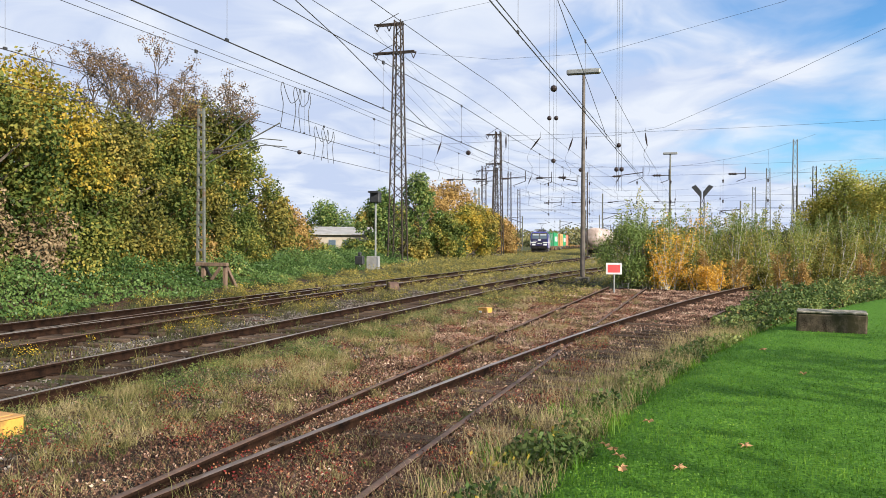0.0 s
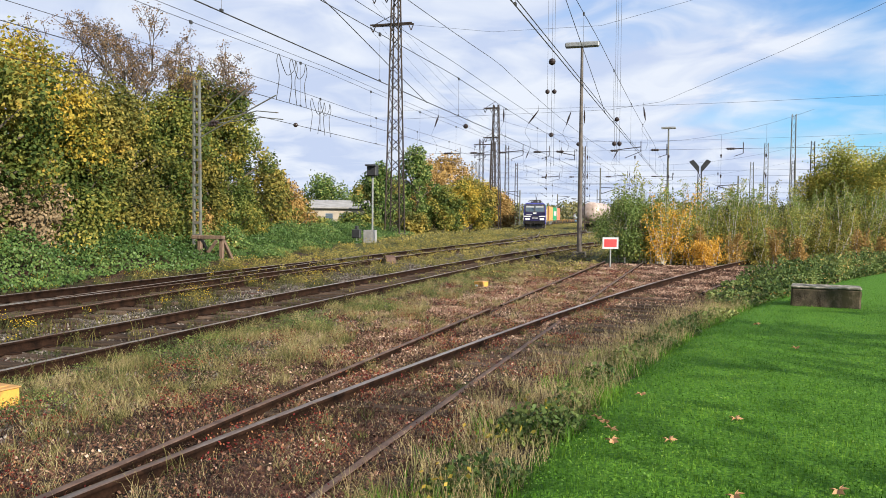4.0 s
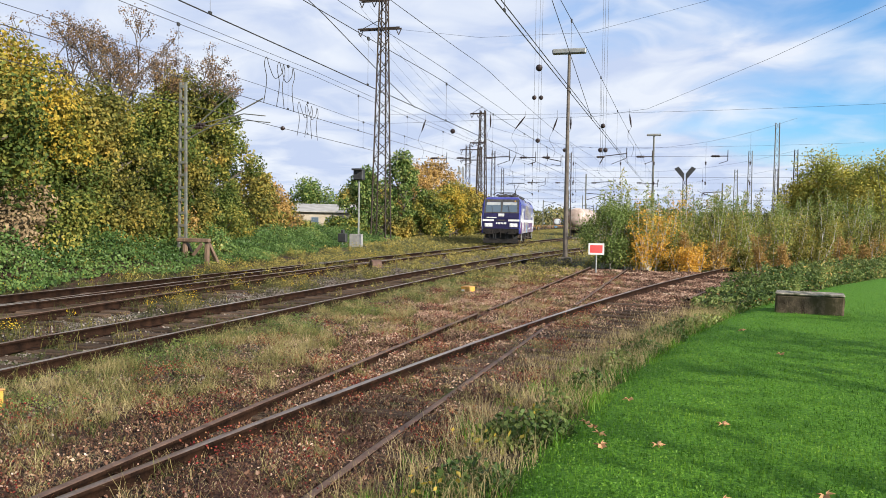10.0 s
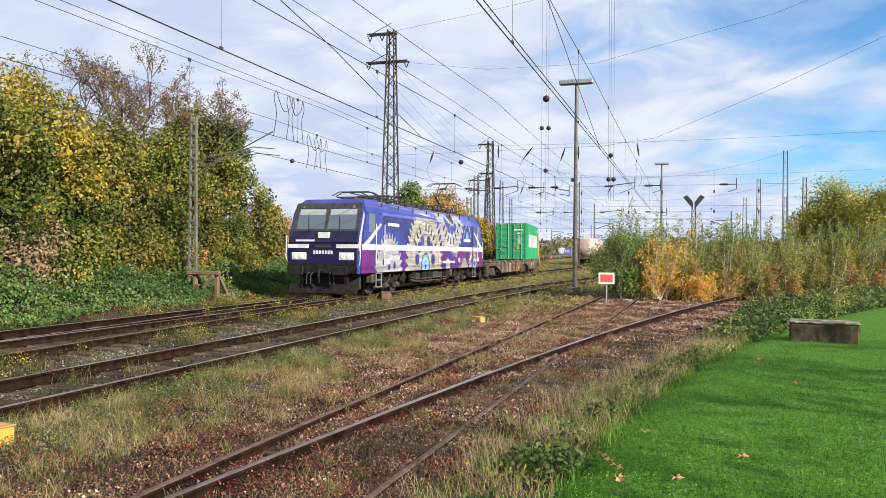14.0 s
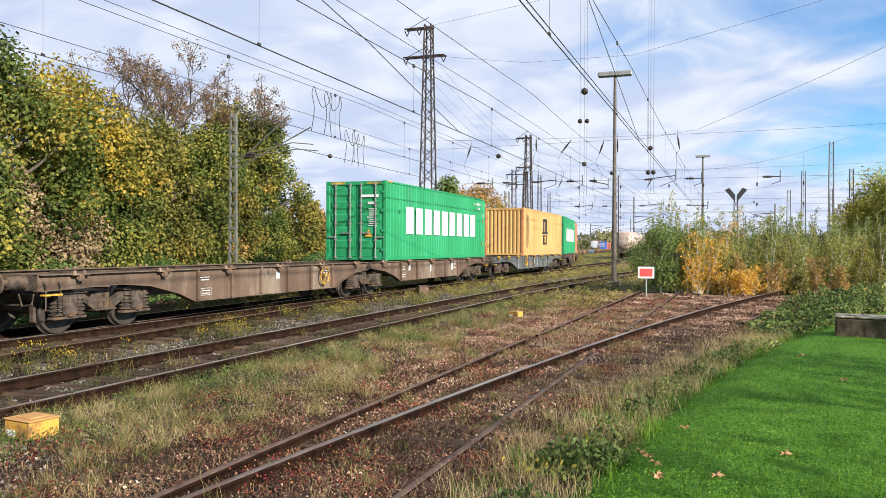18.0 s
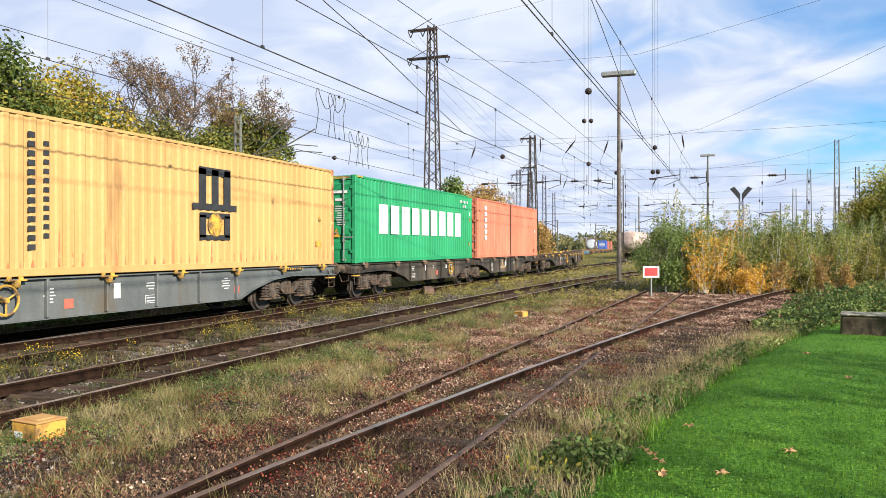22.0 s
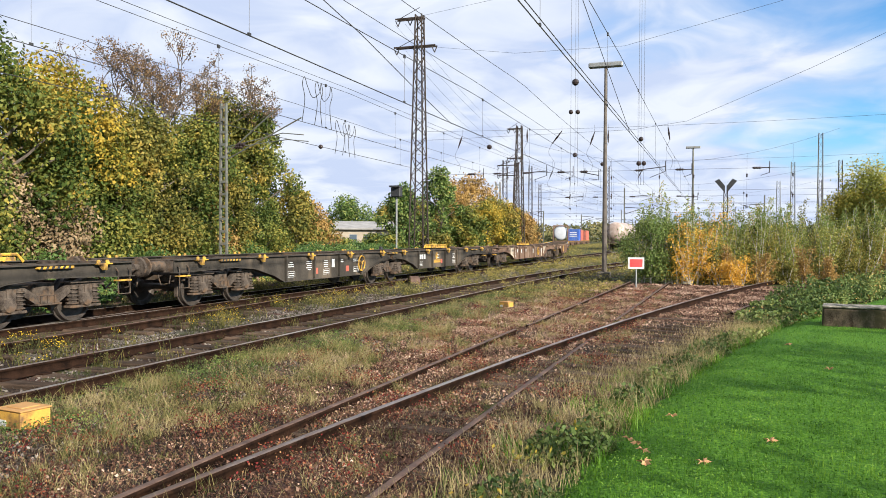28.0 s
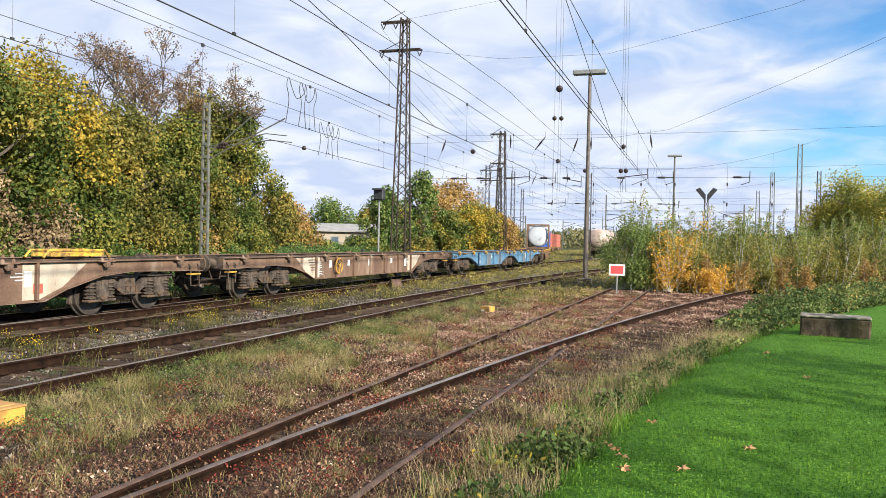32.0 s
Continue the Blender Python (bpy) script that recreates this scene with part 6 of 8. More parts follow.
    for x in (-0.875, 0.875):
        bf = lathe(bmesh.new(), [(Ln, 0.17), (Ln + 0.30, 0.16), (Ln + 0.31, 0.10), (Ln + 0.42, 0.10)], (x, 0, 1.0), "y", 18)
        b = P("buffer", bf, M_BLACKGEAR, "black buffer")
        part("buffer_plate", bx(x - 0.30, x + 0.30, Ln + 0.42, Ln + 0.47, 0.83, 1.17, bevel=0.02), M_BLACKGEAR, b)
    P("coupling_hook", tube(tube(bmesh.new(), [(0, Ln, 1.0), (0, Ln + 0.3, 1.0), (0, Ln + 0.36, 0.75)], 0.05, 6), [(0, Ln + 0.3, 1.0), (0.02, Ln + 0.25, 0.55)], 0.035, 6), M_BLACKGEAR)
    for x in (-0.5, -0.35, 0.35, 0.5):
        P("air_hose", tube(bmesh.new(), [(x, Ln, 0.95), (x * 1.05, Ln + 0.22, 0.85), (x * 1.1, Ln + 0.2, 0.5)], 0.025, 6), M_BLACK)
    pl = bmesh.new()
    prism(pl, [(Ln - 0.22, 0.50), (Ln - 0.02, 0.50), (Ln + 0.12, 0.17), (Ln - 0.05, 0.14), (Ln - 0.28, 0.35)], -1.32, 1.32)
    # Black sheet added to stand for the shaded void above the plough.
    P("dark_void_sheet", bx(-1.20, 1.20, Ln - 0.75, Ln - 0.60, 0.30, 0.92), M_BLACK)
    for x in (-0.9, 0.9):
        P("plough_bracket", bx(x - 0.06, x + 0.06, Ln - 0.2, Ln - 0.06, 0.48, 0.92), M_BLACKGEAR)
    P("snow_plough", pl, M_BLACKGEAR, "dark grey track plough")
    for x in (-1.42, 1.42):
        P("mirror_arm", tube(bmesh.new(), [(x, Ln - 0.1, 1.2), (x * 1.05, Ln + 0.02, 1.5), (x * 1.05, Ln - 0.05, 2.3)], 0.018, 5), M_WHITE, "pale corner handrail")


def loco_bogie(lo, y):
    fr = bmesh.new()
    for s in (-1, 1):
        prism(fr, [(-1.95, 0.68), (-1.95, 0.56), (-0.9, 0.58), (-0.5, 0.44), (0.5, 0.44), (0.9, 0.58), (1.95, 0.56), (1.95, 0.68), (0.9, 0.76), (0.45, 0.62), (-0.45, 0.62), (-0.9, 0.76)], s * 1.12 - 0.08, s * 1.12 + 0.08)
    box(fr, -1.1, 1.1, -0.3, 0.3, 0.35, 0.75)
    b = part("bogie", fr, M_BLACKGEAR, lo, m=pose(0, y, 0))
    for a in (-1.3, 1.3):
        WHEELSETS.append((part("wheelset", LOCO_WHEEL, None, b, m=pose(0, a, 0.60)), 0.60, a))
        for s in (-1, 1):
            ab = lathe(bmesh.new(), [(s * 1.1, 0.24), (s * 1.30, 0.22), (s * 1.34, 0.12)], (0, a, 0.60), "x", 16)
            box(ab, min(s * 1.12, s * 1.24), max(s * 1.12, s * 1.24), a - 0.30, a + 0.30, 0.44, 0.56)
            part("axle_box", ab, M_BLACKGEAR, b)
            sp = bmesh.new()
            for o in (-0.35, 0.35):
                for k in range(5):
                    lathe(sp, [(0.58 + k * 0.05, 0.07), (0.60 + k * 0.05, 0.09), (0.615 + k * 0.05, 0.07)], (s * 1.2, a + o, 0), "z", 10)
            part("coil_springs", sp, M_BLACKGEAR, b)
            part("damper", tube(bmesh.new(), [(s * 1.32, a - 0.5, 0.5), (s * 1.36, a - 0.1, 0.86)], 0.05, 7), M_BLACKGEAR, b)
    for s in (-1, 1):
        for q in (-0.62, 0.62):
            part("brake_cylinder", lathe(bmesh.new(), [(q - 0.16, 0.03), (q - 0.16, 0.10), (q + 0.12, 0.11), (q + 0.16, 0.03)], (s * 1.22, 0, 0.36), "y", 12), M_STEEL_DARK, b)
            part("brake_pipe", tube(bmesh.new(), [(s * 1.24, q, 0.42), (s * 1.30, q * 0.6, 0.60), (s * 1.26, q * 0.2, 0.84)], 0.022, 5), M_STEEL_DARK, b)
        part("sand_box", bx(min(s * 1.16, s * 1.38), max(s * 1.16, s * 1.38), -2.45, -2.05, 0.52, 0.88, bevel=0.02), M_STEEL_DARK, b)
        part("sand_pipe", tube(bmesh.new(), [(s * 1.2, -1.95, 0.8), (s * 1.0, -1.98, 0.4), (s * 0.8, -1.9, 0.15)], 0.03, 6), M_BLACKGEAR, b)
    return b


locomotive()


# ---- trees, shrubs and ground cover ----
def tree(name, label, x, y, height, radius, leaf, n, size, bark=None, base=1.2, seed=0, lobes=9, category="tree", trunk_r=0.14, squash=1.0, hollow=0.55, group="", tight=0.13, reach=(0.45, 0.95), lump=(0.20, 0.42)):
    """Tapered trunk and limbs, and a crown of leaf sprays round many uneven lobes."""
    rs = np.random.default_rng(seed + 11)
    t = thing(name, label, category, pose(x, y, float(ground_z(x, y)) - 0.05), group)
    bark = bark or M_BARK
    bm = bmesh.new()
    top = height * 0.82
    bend = [(rs.normal(0, 0.04) * height * k / 4, rs.normal(0, 0.04) * height * k / 4, top * k / 4) for k in range(5)]
    tube(bm, bend, trunk_r, 7, [trunk_r * (1 - 0.2 * k) for k in range(5)])
    ends = []
    for k in range(lobes):
        z = base + (height - base) * (0.10 + 0.80 * (k + rs.random()) / lobes)
        a = 2.399 * k + rs.random()
        prof = math.sin(math.pi * min(0.93, max(0.15, ((z - base) / (height - base)) ** 0.8))) ** 0.6
        rr = radius * prof * rs.uniform(*reach)
        e = np.array([math.cos(a) * rr, math.sin(a) * rr, z])
        s = np.array([bend[2][0] * z / height, bend[2][1] * z / height, max(0.3, z - rr * 0.8)])
        m = (s + e) / 2 + rs.normal(0, 0.1, 3)
        tube(bm, [s, m, e], 0.05, 5, [trunk_r * 0.45, trunk_r * 0.3, trunk_r * 0.1])
        ends.append((e, radius * rs.uniform(*lump)))
    ends.append((np.array([0, 0, height - radius * 0.3]), radius * 0.35))
    part("trunk", bm, bark, t)
    w = np.array([r ** 2 for _, r in ends])
    pick = rs.choice(len(ends), n, p=w / w.sum())
    cen = np.array([e for e, _ in ends])[pick]
    rad = np.array([r for _, r in ends])[pick]
    # sprays: leaves gather round twig ends on each lobe's shell
    ns = max(30, n // 26)
    spray = rs.normal(size=(ns, 3))
    spray /= np.linalg.norm(spray, axis=1)[:, None]
    far = hollow + (1.25 - hollow) * rs.random(ns) ** 0.6
    which = rs.integers(0, ns, n)
    d = spray[which] * far[which][:, None] + rs.normal(0, tight, (n, 3))
    d[:, 2] *= squash
    p = cen + d * rad[:, None] * 1.25
    o = d / np.maximum(1e-6, np.linalg.norm(d, axis=1))[:, None] + np.array([0, 0, 0.35])
    k = p[:, 2] > 0.1
    part("crown", leaves_mesh("crown", p[k], size, leaf, out=o[k]), None, t)
    return t


def sapling(label, x, y, height, spread, leaf, n, size, seed, group):
    """A few slender stems from one root, thin leaves up their whole length."""
    rs = np.random.default_rng(seed)
    t = thing("sapling", label, "shrub", pose(x, y, float(ground_z(x, y)) - 0.03), group)
    bm = bmesh.new()
    pts = []
    stems = 5
    for k in range(stems):
        a, h = rs.uniform(0, 2 * math.pi), height * rs.uniform(0.6, 1.0)
        tip = np.array([math.cos(a) * spread * rs.uniform(0.2, 1), math.sin(a) * spread * rs.uniform(0.2, 1), h])
        root = np.array([rs.normal(0, 0.12), rs.normal(0, 0.12), 0])
        mid = root * 0.5 + tip * 0.5 + np.array([rs.normal(0, 0.08), rs.normal(0, 0.08), 0])
        tube(bm, [root, mid, tip], 0.02, 5, [0.022, 0.014, 0.005])
        m = n // stems
        u = 0.06 + 0.96 * rs.random(m)
        line = np.where(u[:, None] < 0.5, root + (mid - root) * (u * 2)[:, None], mid + (tip - mid) * (u * 2 - 1)[:, None])
        twig = rs.normal(size=(40, 3)) * np.array([1, 1, 0.8])
        tw = twig[(u * 39).astype(int)]
        pts.append(line + tw * (0.42 * (1.2 - u) * spread)[:, None] * rs.uniform(0.3, 1.2, m)[:, None] + rs.normal(0, 0.06, (m, 3)))
    part("stem", bm, M_BIRCHBARK, t)
    p = np.concatenate(pts)
    part("crown", leaves_mesh("crown", p[p[:, 2] > 0.05], size, leaf), None, t)
    return t


def cover(name, label, pts, leaf, size, category, upright=0.0, kind="stuff"):
    return tagged(new(name, leaves_mesh(name, pts, size, leaf, upright)), label, category, kind=kind)


def scatter(n, x0, x1, y0, y1, keep=None, seed=1):
    rs = np.random.default_rng(seed)
    x, y = rs.uniform(x0, x1, n), rs.uniform(y0, y1, n)
    if keep is not None:
        k = keep(x, y, rs)
        x, y = x[k], y[k]
    return x, y


def blobs(x, y, scale, seed=0.0):
    """A soft uneven patch pattern between 0 and 1."""
    x2 = x + 0.7 * scale * np.sin(y / scale * 0.9 + seed * 2.1)
    y2 = y + 0.7 * scale * np.sin(x / scale * 1.1 + seed * 1.3)
    a = np.sin(x2 / scale + seed) * np.sin(y2 / scale * 1.13 + 1.7 * seed) + 0.6 * np.sin(x2 / scale * 2.3 + y2 / scale * 1.9 + seed * 3) + 0.4 * np.sin(y2 / scale * 3.7 - x2 / scale * 2.9 + seed)
    return 0.5 + a / 3.2


def clear_of_rails(x, y, gap=0.11):
    """True where no rail lies within the gap."""
    ok = np.ones(len(x), bool)
    for c in (-8.05 + 0.0021 * np.maximum(y - 26, 0) ** 1.95, -3.07 + siding_bend(y), -12.8 + 0 * y):
        for o in (-0.753, 0.753):
            ok &= np.abs(x - c - o) > gap
    return ok & (np.abs(x - branch_left(y)) > gap)


def bare_tree(label, x, y, height, spread, seed, group, clusters=9500):
    """Half-bare tree: limbs that fork down to twigs, withered seed clusters at the twig ends."""
    rs = np.random.default_rng(seed)
    t = thing("tree", label, "tree", pose(x, y, float(ground_z(x, y)) - 0.05), group)
    bm = bmesh.new()
    tips = []

    def grow(p, d, length, r, level):
        q = p + d * length
        m = (p + q) / 2 + rs.normal(0, 0.05 * length, 3)
        tube(bm, [p, m, q], r, 5 if level < 2 else 3, [r, r * 0.82, r * 0.62])
        if level >= 2:
            tips.append(m)
        if level == 4:
            tips.append(q)
            return
        for k in range(4 if level == 0 else 3):
            a = 2.1 * k + rs.uniform(0, 2)
            lean = (0.55 if level == 0 else 0.75) * rs.uniform(0.6, 1.25)
            nd = d + np.array([math.cos(a), math.sin(a), 0.25]) * lean
            grow(q if k else m * 0.3 + q * 0.7, nd / np.linalg.norm(nd), length * rs.uniform(0.58, 0.78), r * 0.6, level + 1)

    grow(np.array([0, 0, 0.0]), np.array([0.03, -0.02, 1.0]), height * 0.36, 0.15, 0)
    k = spread / 3.0
    part("trunk", bm, M_BARK, t)
    tips = np.array(tips)
    p = tips[rs.integers(0, len(tips), clusters)] + rs.normal(0, 0.13 * k, (clusters, 3))
    part("crown", leaves_mesh("crown", p[p[:, 2] > height * 0.3], 0.085, L_BROWN), None, t)
    return t


def vegetation():
    # the wall of trees behind the running track
    G = "trees along the running track"
    for k, (x, y, h, r, leaf, n) in enumerate([(-19.4, 9.5, 6.6, 2.3, L_OLIVE, 15000), (-20.4, 13.5, 7.4, 2.5, L_HEDGE, 17000), (-20.6, 17.6, 7.6, 2.4, L_HEDGE, 19000), (-21.4, 20.9, 7.5, 2.1, L_YELLOW, 18000), (-22.4, 23.4, 5.6, 1.8, L_DARK, 9000), (-21.6, 25.4, 6.6, 1.9, L_OLIVE, 17000), (-22.2, 28.0, 5.8, 1.9, L_HEDGE, 14000), (-22.3, 30.8, 6.9, 2.0, L_HEDGE, 17000), (-22.8, 32.8, 8.3, 2.1, L_OLIVE, 17000), (-22.0, 34.6, 8.0, 1.75, L_HEDGE, 17000)]):
        tree("tree", {L_YELLOW: "broadleaved tree in bright yellow autumn leaf behind the track", L_DARK: "dark green tree standing back between yellow ones"}.get(leaf, "dense broadleaved tree turning yellow and brown behind the track"), x, y, h, r, leaf, int(n * 1.25), 0.150, seed=k, base=0.5, lobes=40, group=G, hollow=0.3, tight=0.12, reach=(0.35, 1.22), lump=(0.12, 0.32))
    for k, (x, y, h) in enumerate([(-24.3, 29.6, 10.8), (-24.5, 33.0, 10.2), (-22.6, 12.8, 8.6)]):
        bare_tree("tall half-bare tree with brown seed clusters", x, y, h, 2.6, 31 + k, G)
    for k in range(15):
        y = 8.0 + k * 1.9
        leaf = L_TWIG if k in (5, 6) else (L_OLIVE, L_HEDGE, L_RUST if k % 2 else L_HEDGE)[k % 3]
        tree("shrub", "shrub hung with pale withered creeper" if leaf is L_TWIG else ("green shrub below the trees", "green shrub with a few yellow leaves", "shrub with rusty brown withered leaves" if leaf is L_RUST else "green shrub below the trees")[k % 3], -18.7 - 0.09 * (y - 10) + 0.5 * math.sin(k * 2.1), y, 3.1 + 1.0 * math.sin(k * 1.7), 1.35, leaf, 6000, 0.13, seed=60 + k, base=0.1, lobes=10, category="shrub", trunk_r=0.05, group="shrubs under the trees")
    # ivy and bramble bank
    def rim(y):
        return -15.0 - 0.085 * np.maximum(y - 10, 0) - 0.11 * np.maximum(y - 32, 0) + 0.4 * np.sin(y * 0.9)
    x, y = scatter(220000, -26, -14.0, 4, 66, lambda x, y, r: (x < rim(y)) & (x > rim(y) - 4.8), 5)
    h = (0.25 + 1.0 * smooth(0, 3.0, rim(y) - x)) * (0.45 + 0.75 * blobs(x, y, 0.7))
    z = ground_z(x, y) + h * (0.35 + 0.65 * np.random.default_rng(3).random(len(x)) ** 0.6)
    cover("bramble_bank", "bank of green ivy and bramble leaves below the hedge", np.stack([x, y, z], 1), L_IVY, 0.10, "brambles")
    # birch thicket beyond the siding
    G = "thicket beyond the siding"
    tree("birch_bush", "dense green bushy birch beside the red and white sign", -2.75, 34.9, 3.0, 1.15, L_GREENBIRCH, 8000, 0.088, bark=M_BIRCHBARK, seed=100, base=0.1, lobes=24, category="shrub", trunk_r=0.04, group=G, hollow=0.25, tight=0.24, reach=(0.3, 1.2), lump=(0.14, 0.36))
    tree("birch_bush", "green bushy birch with a loose outline", -2.0, 35.9, 2.7, 1.0, L_GREENBIRCH, 5500, 0.088, bark=M_BIRCHBARK, seed=101, base=0.1, lobes=13, category="shrub", trunk_r=0.04, group=G, hollow=0.3, tight=0.2)
    for k in range(5):
        sapling("slender birch rising above the bush", -3.1 + k * 0.5, 35.3 + 0.4 * (k % 2), 4.5 - 0.4 * abs(k - 1), 0.5, L_BIRCH, 1100, 0.09, 300 + k, G)
    rs = np.random.default_rng(5)
    for k in range(96):
        u = k / 95
        x, y = -1.5 + 14.3 * u + rs.normal(0, 0.3), 36.0 + 8.0 * u + rs.uniform(-1.3, 2.6)
        leaf = L_GOLD if k in (1, 3, 6, 9, 13, 24) else (L_OLIVE if k % 5 == 3 else L_BIRCH)
        sapling("slender young birch with golden leaves" if leaf is L_GOLD else "slender young birch with thin green and yellow leaves", x, y, rs.uniform(2.4, 4.3) - 0.5 * u, 0.85, leaf, 1900 if leaf is not L_GOLD else 900, 0.078, 400 + k, G)
    for k, (x, y, h, leaf) in enumerate([(-1.35, 34.5, 2.1, L_GOLD), (-0.95, 34.9, 2.4, L_GOLD), (-0.3, 35.2, 1.6, L_OLIVE), (0.0, 34.8, 1.5, L_GOLD), (0.5, 34.5, 1.1, L_GOLD), (0.95, 34.7, 1.4, L_GOLD), (0.4, 35.3, 1.7, L_RUST), (1.7, 35.4, 1.5, L_RUST), (2.6, 35.8, 1.4, L_OLIVE), (3.4, 36.1, 1.6, L_RUST), (4.4, 36.6, 1.4, L_RUST), (5.6, 37.3, 1.5, L_OLIVE), (6.8, 38.2, 1.5, L_RUST), (8.2, 39.2, 1.5, L_RUST)]):
        sapling({L_GOLD: "low sapling with bright golden autumn leaves", L_RUST: "low withered shrub with rusty leaves"}.get(leaf, "low olive shrub in the thicket"), x, y, h, 0.85 if leaf is L_GOLD else 0.6, leaf, 1000 if leaf is L_GOLD else 1700, 0.082, 500 + k, G)
    for k, (x, y, h, r, leaf) in enumerate([(7.5, 55.5, 4.8, 1.3, L_WILLOW), (8.9, 55.8, 6.5, 1.8, L_WILLOW), (10.9, 57.0, 6.0, 1.8, L_WILLOW), (11.6, 53.0, 6.0, 1.8, L_WILLOW), (15.6, 54.0, 6.0, 2.2, L_OLIVE), (20.0, 52.0, 6.2, 2.6, L_RUST), (24.0, 50.0, 6.2, 2.8, L_OLIVE)]):
        tree("tree", "birch turning yellow at the end of the thicket", x, y, h, r, leaf, 14000, 0.15, bark=M_BIRCHBARK, seed=140 + k, base=0.4, lobes=24, group="trees beyond the lawn", hollow=0.4, tight=0.16, squash=1.3)
    # undergrowth that fills the thicket between the stems
    x, y = scatter(60000, -1.6, 13.5, 34.8, 47, lambda x, y, r: np.abs(y - 36.4 - 0.56 * (x + 1.5)) < 1.7, 41)
    rz = np.random.default_rng(42).random(len(x))
    z = ground_z(x, y) + (0.5 + 2.0 * blobs(x, y, 0.5, 3.0)) * rz ** 0.8 * (1.0 - 0.25 * smooth(4, 13, x))
    dry = (blobs(x, y, 0.8, 6.0) + 0.35 * (1 - rz) + 0.12 * smooth(2, 9, x)) > 0.74
    cover("thicket_undergrowth", "green and yellow leaves filling the birch thicket", np.stack([x, y, z], 1)[~dry], L_BIRCH, 0.085, "shrubs")
    cover("thicket_undergrowth", "rusty withered leaves low in the birch thicket", np.stack([x, y, z * 0.75], 1)[dry], L_RUST, 0.08, "shrubs")
    # bramble hedge between thicket and lawn
    def hedge(x, y, r):
        e = np.maximum(lawn_edge(y), 0.9 + 0.03 * (y - 17))
        w = 1.3 * smooth(16.2, 20.5, y) + 0.10 * np.maximum(y - 20, 0)
        return (x < e + 0.40 + 0.25 * np.sin(y * 2.1)) & (x > e - w - 0.25 * np.sin(y * 1.4)) & (y > 16.4 + 0.5 * np.sin(x * 2.0)) & (x > branch_left(y) + 1.9)
    x, y = scatter(520000, -1, 22, 14, 46, hedge, 9)
    hgt = (0.25 + 0.40 * smooth(16, 26, y)) * (0.25 + 1.1 * blobs(x, y, 0.8, 2.0)) * (0.7 + 0.5 * blobs(x, y, 0.25, 5.0))
    z = ground_z(x, y) + np.maximum(0.06, hgt) * np.random.default_rng(4).random(len(x)) ** 0.5
    k = np.random.default_rng(8).random(len(x)) < 0.94
    cover("bramble_hedge", "tangled green bramble hedge along the lawn", np.stack([x, y, z], 1)[k], L_BRAMBLE, 0.085, "brambles")
    cover("dry_bramble_stems", "brown withered leaves in the hedge", np.stack([x, y, z - 0.05], 1)[~k], L_RUST, 0.07, "brambles")
    # trees beyond the running track, receding along the bend, and round the shed
    for k, (x, y, h, r, leaf, size) in enumerate([
            (-27.4, 68.0, 6.4, 1.7, L_DARK, 0.24), (-26.5, 75.5, 8.6, 1.8, L_DARK, 0.24), (-28.6, 86.0, 8.2, 2.6, L_RUST, 0.24), (-28.4, 93.0, 9.2, 3.0, L_RUST, 0.26),
            (-24.8, 79.0, 4.6, 2.0, L_HEDGE, 0.24), (-24.0, 84.0, 5.3, 2.3, L_YELLOW, 0.24), (-25.2, 91.0, 6.2, 2.3, L_OLIVE, 0.26), (-26.6, 101.0, 6.2, 2.6, L_YELLOW, 0.26),
            (-28.0, 110.0, 6.0, 2.6, L_RUST, 0.28), (-29.4, 120.0, 5.4, 2.8, L_RUST, 0.3), (-32.5, 132.0, 5.2, 3.2, L_OLIVE, 0.34), (-36.5, 146.0, 5.6, 3.6, L_RUST, 0.36),
            (-64, 132, 8.4, 4.5, L_DARK, 0.42), (-57, 136, 7.6, 4.0, L_HEDGE, 0.42), (-50, 124, 7.0, 3.6, L_OLIVE, 0.4), (-44.5, 118, 6.8, 3.4, L_YELLOW, 0.38), (-40, 108, 5.6, 3.0, L_OLIVE, 0.34),
            (-23.7, 41.5, 4.6, 1.5, L_OLIVE, 0.17), (-25.0, 45.5, 4.0, 1.6, L_RUST, 0.17), (-27.5, 50.5, 3.2, 1.6, L_OLIVE, 0.19), (-46, 71, 4.4, 2.4, L_OLIVE, 0.24), (-42.5, 68, 3.6, 2.2, L_RUST, 0.24), (-36, 70, 1.2, 1.6, L_HEDGE, 0.24), (-33, 63, 1.2, 1.6, L_OLIVE, 0.24), (-29, 58, 1.3, 1.8, L_HEDGE, 0.24), (-26.6, 61, 1.5, 1.8, L_HEDGE, 0.24), (-24.6, 69, 1.6, 1.6, L_OLIVE, 0.24)]):
        tree("tree" if h > 5 else "shrub", "autumn tree in the middle distance behind the yard" if h > 5 else "low shrub in the middle distance", x, y, h, r, leaf, 6500, size * 1.12, seed=200 + k, base=0.3, lobes=26, hollow=0.3, tight=0.14, reach=(0.35, 1.15), lump=(0.15, 0.36), category="tree" if h > 5 else "shrub", group="trees beyond the running track")
    rs = np.random.default_rng(21)
    x = rs.uniform(-170, 130, 26000); y = rs.uniform(330, 420, 26000)
    z = rs.random(26000) ** 0.7 * (3.0 + 8.0 * blobs(x, y * 0.1, 9.0, 3.0))
    cover("far_woods", "low band of autumn woods on the horizon", np.stack([x, y, z], 1), L_FAR, 1.5, "trees")


vegetation()


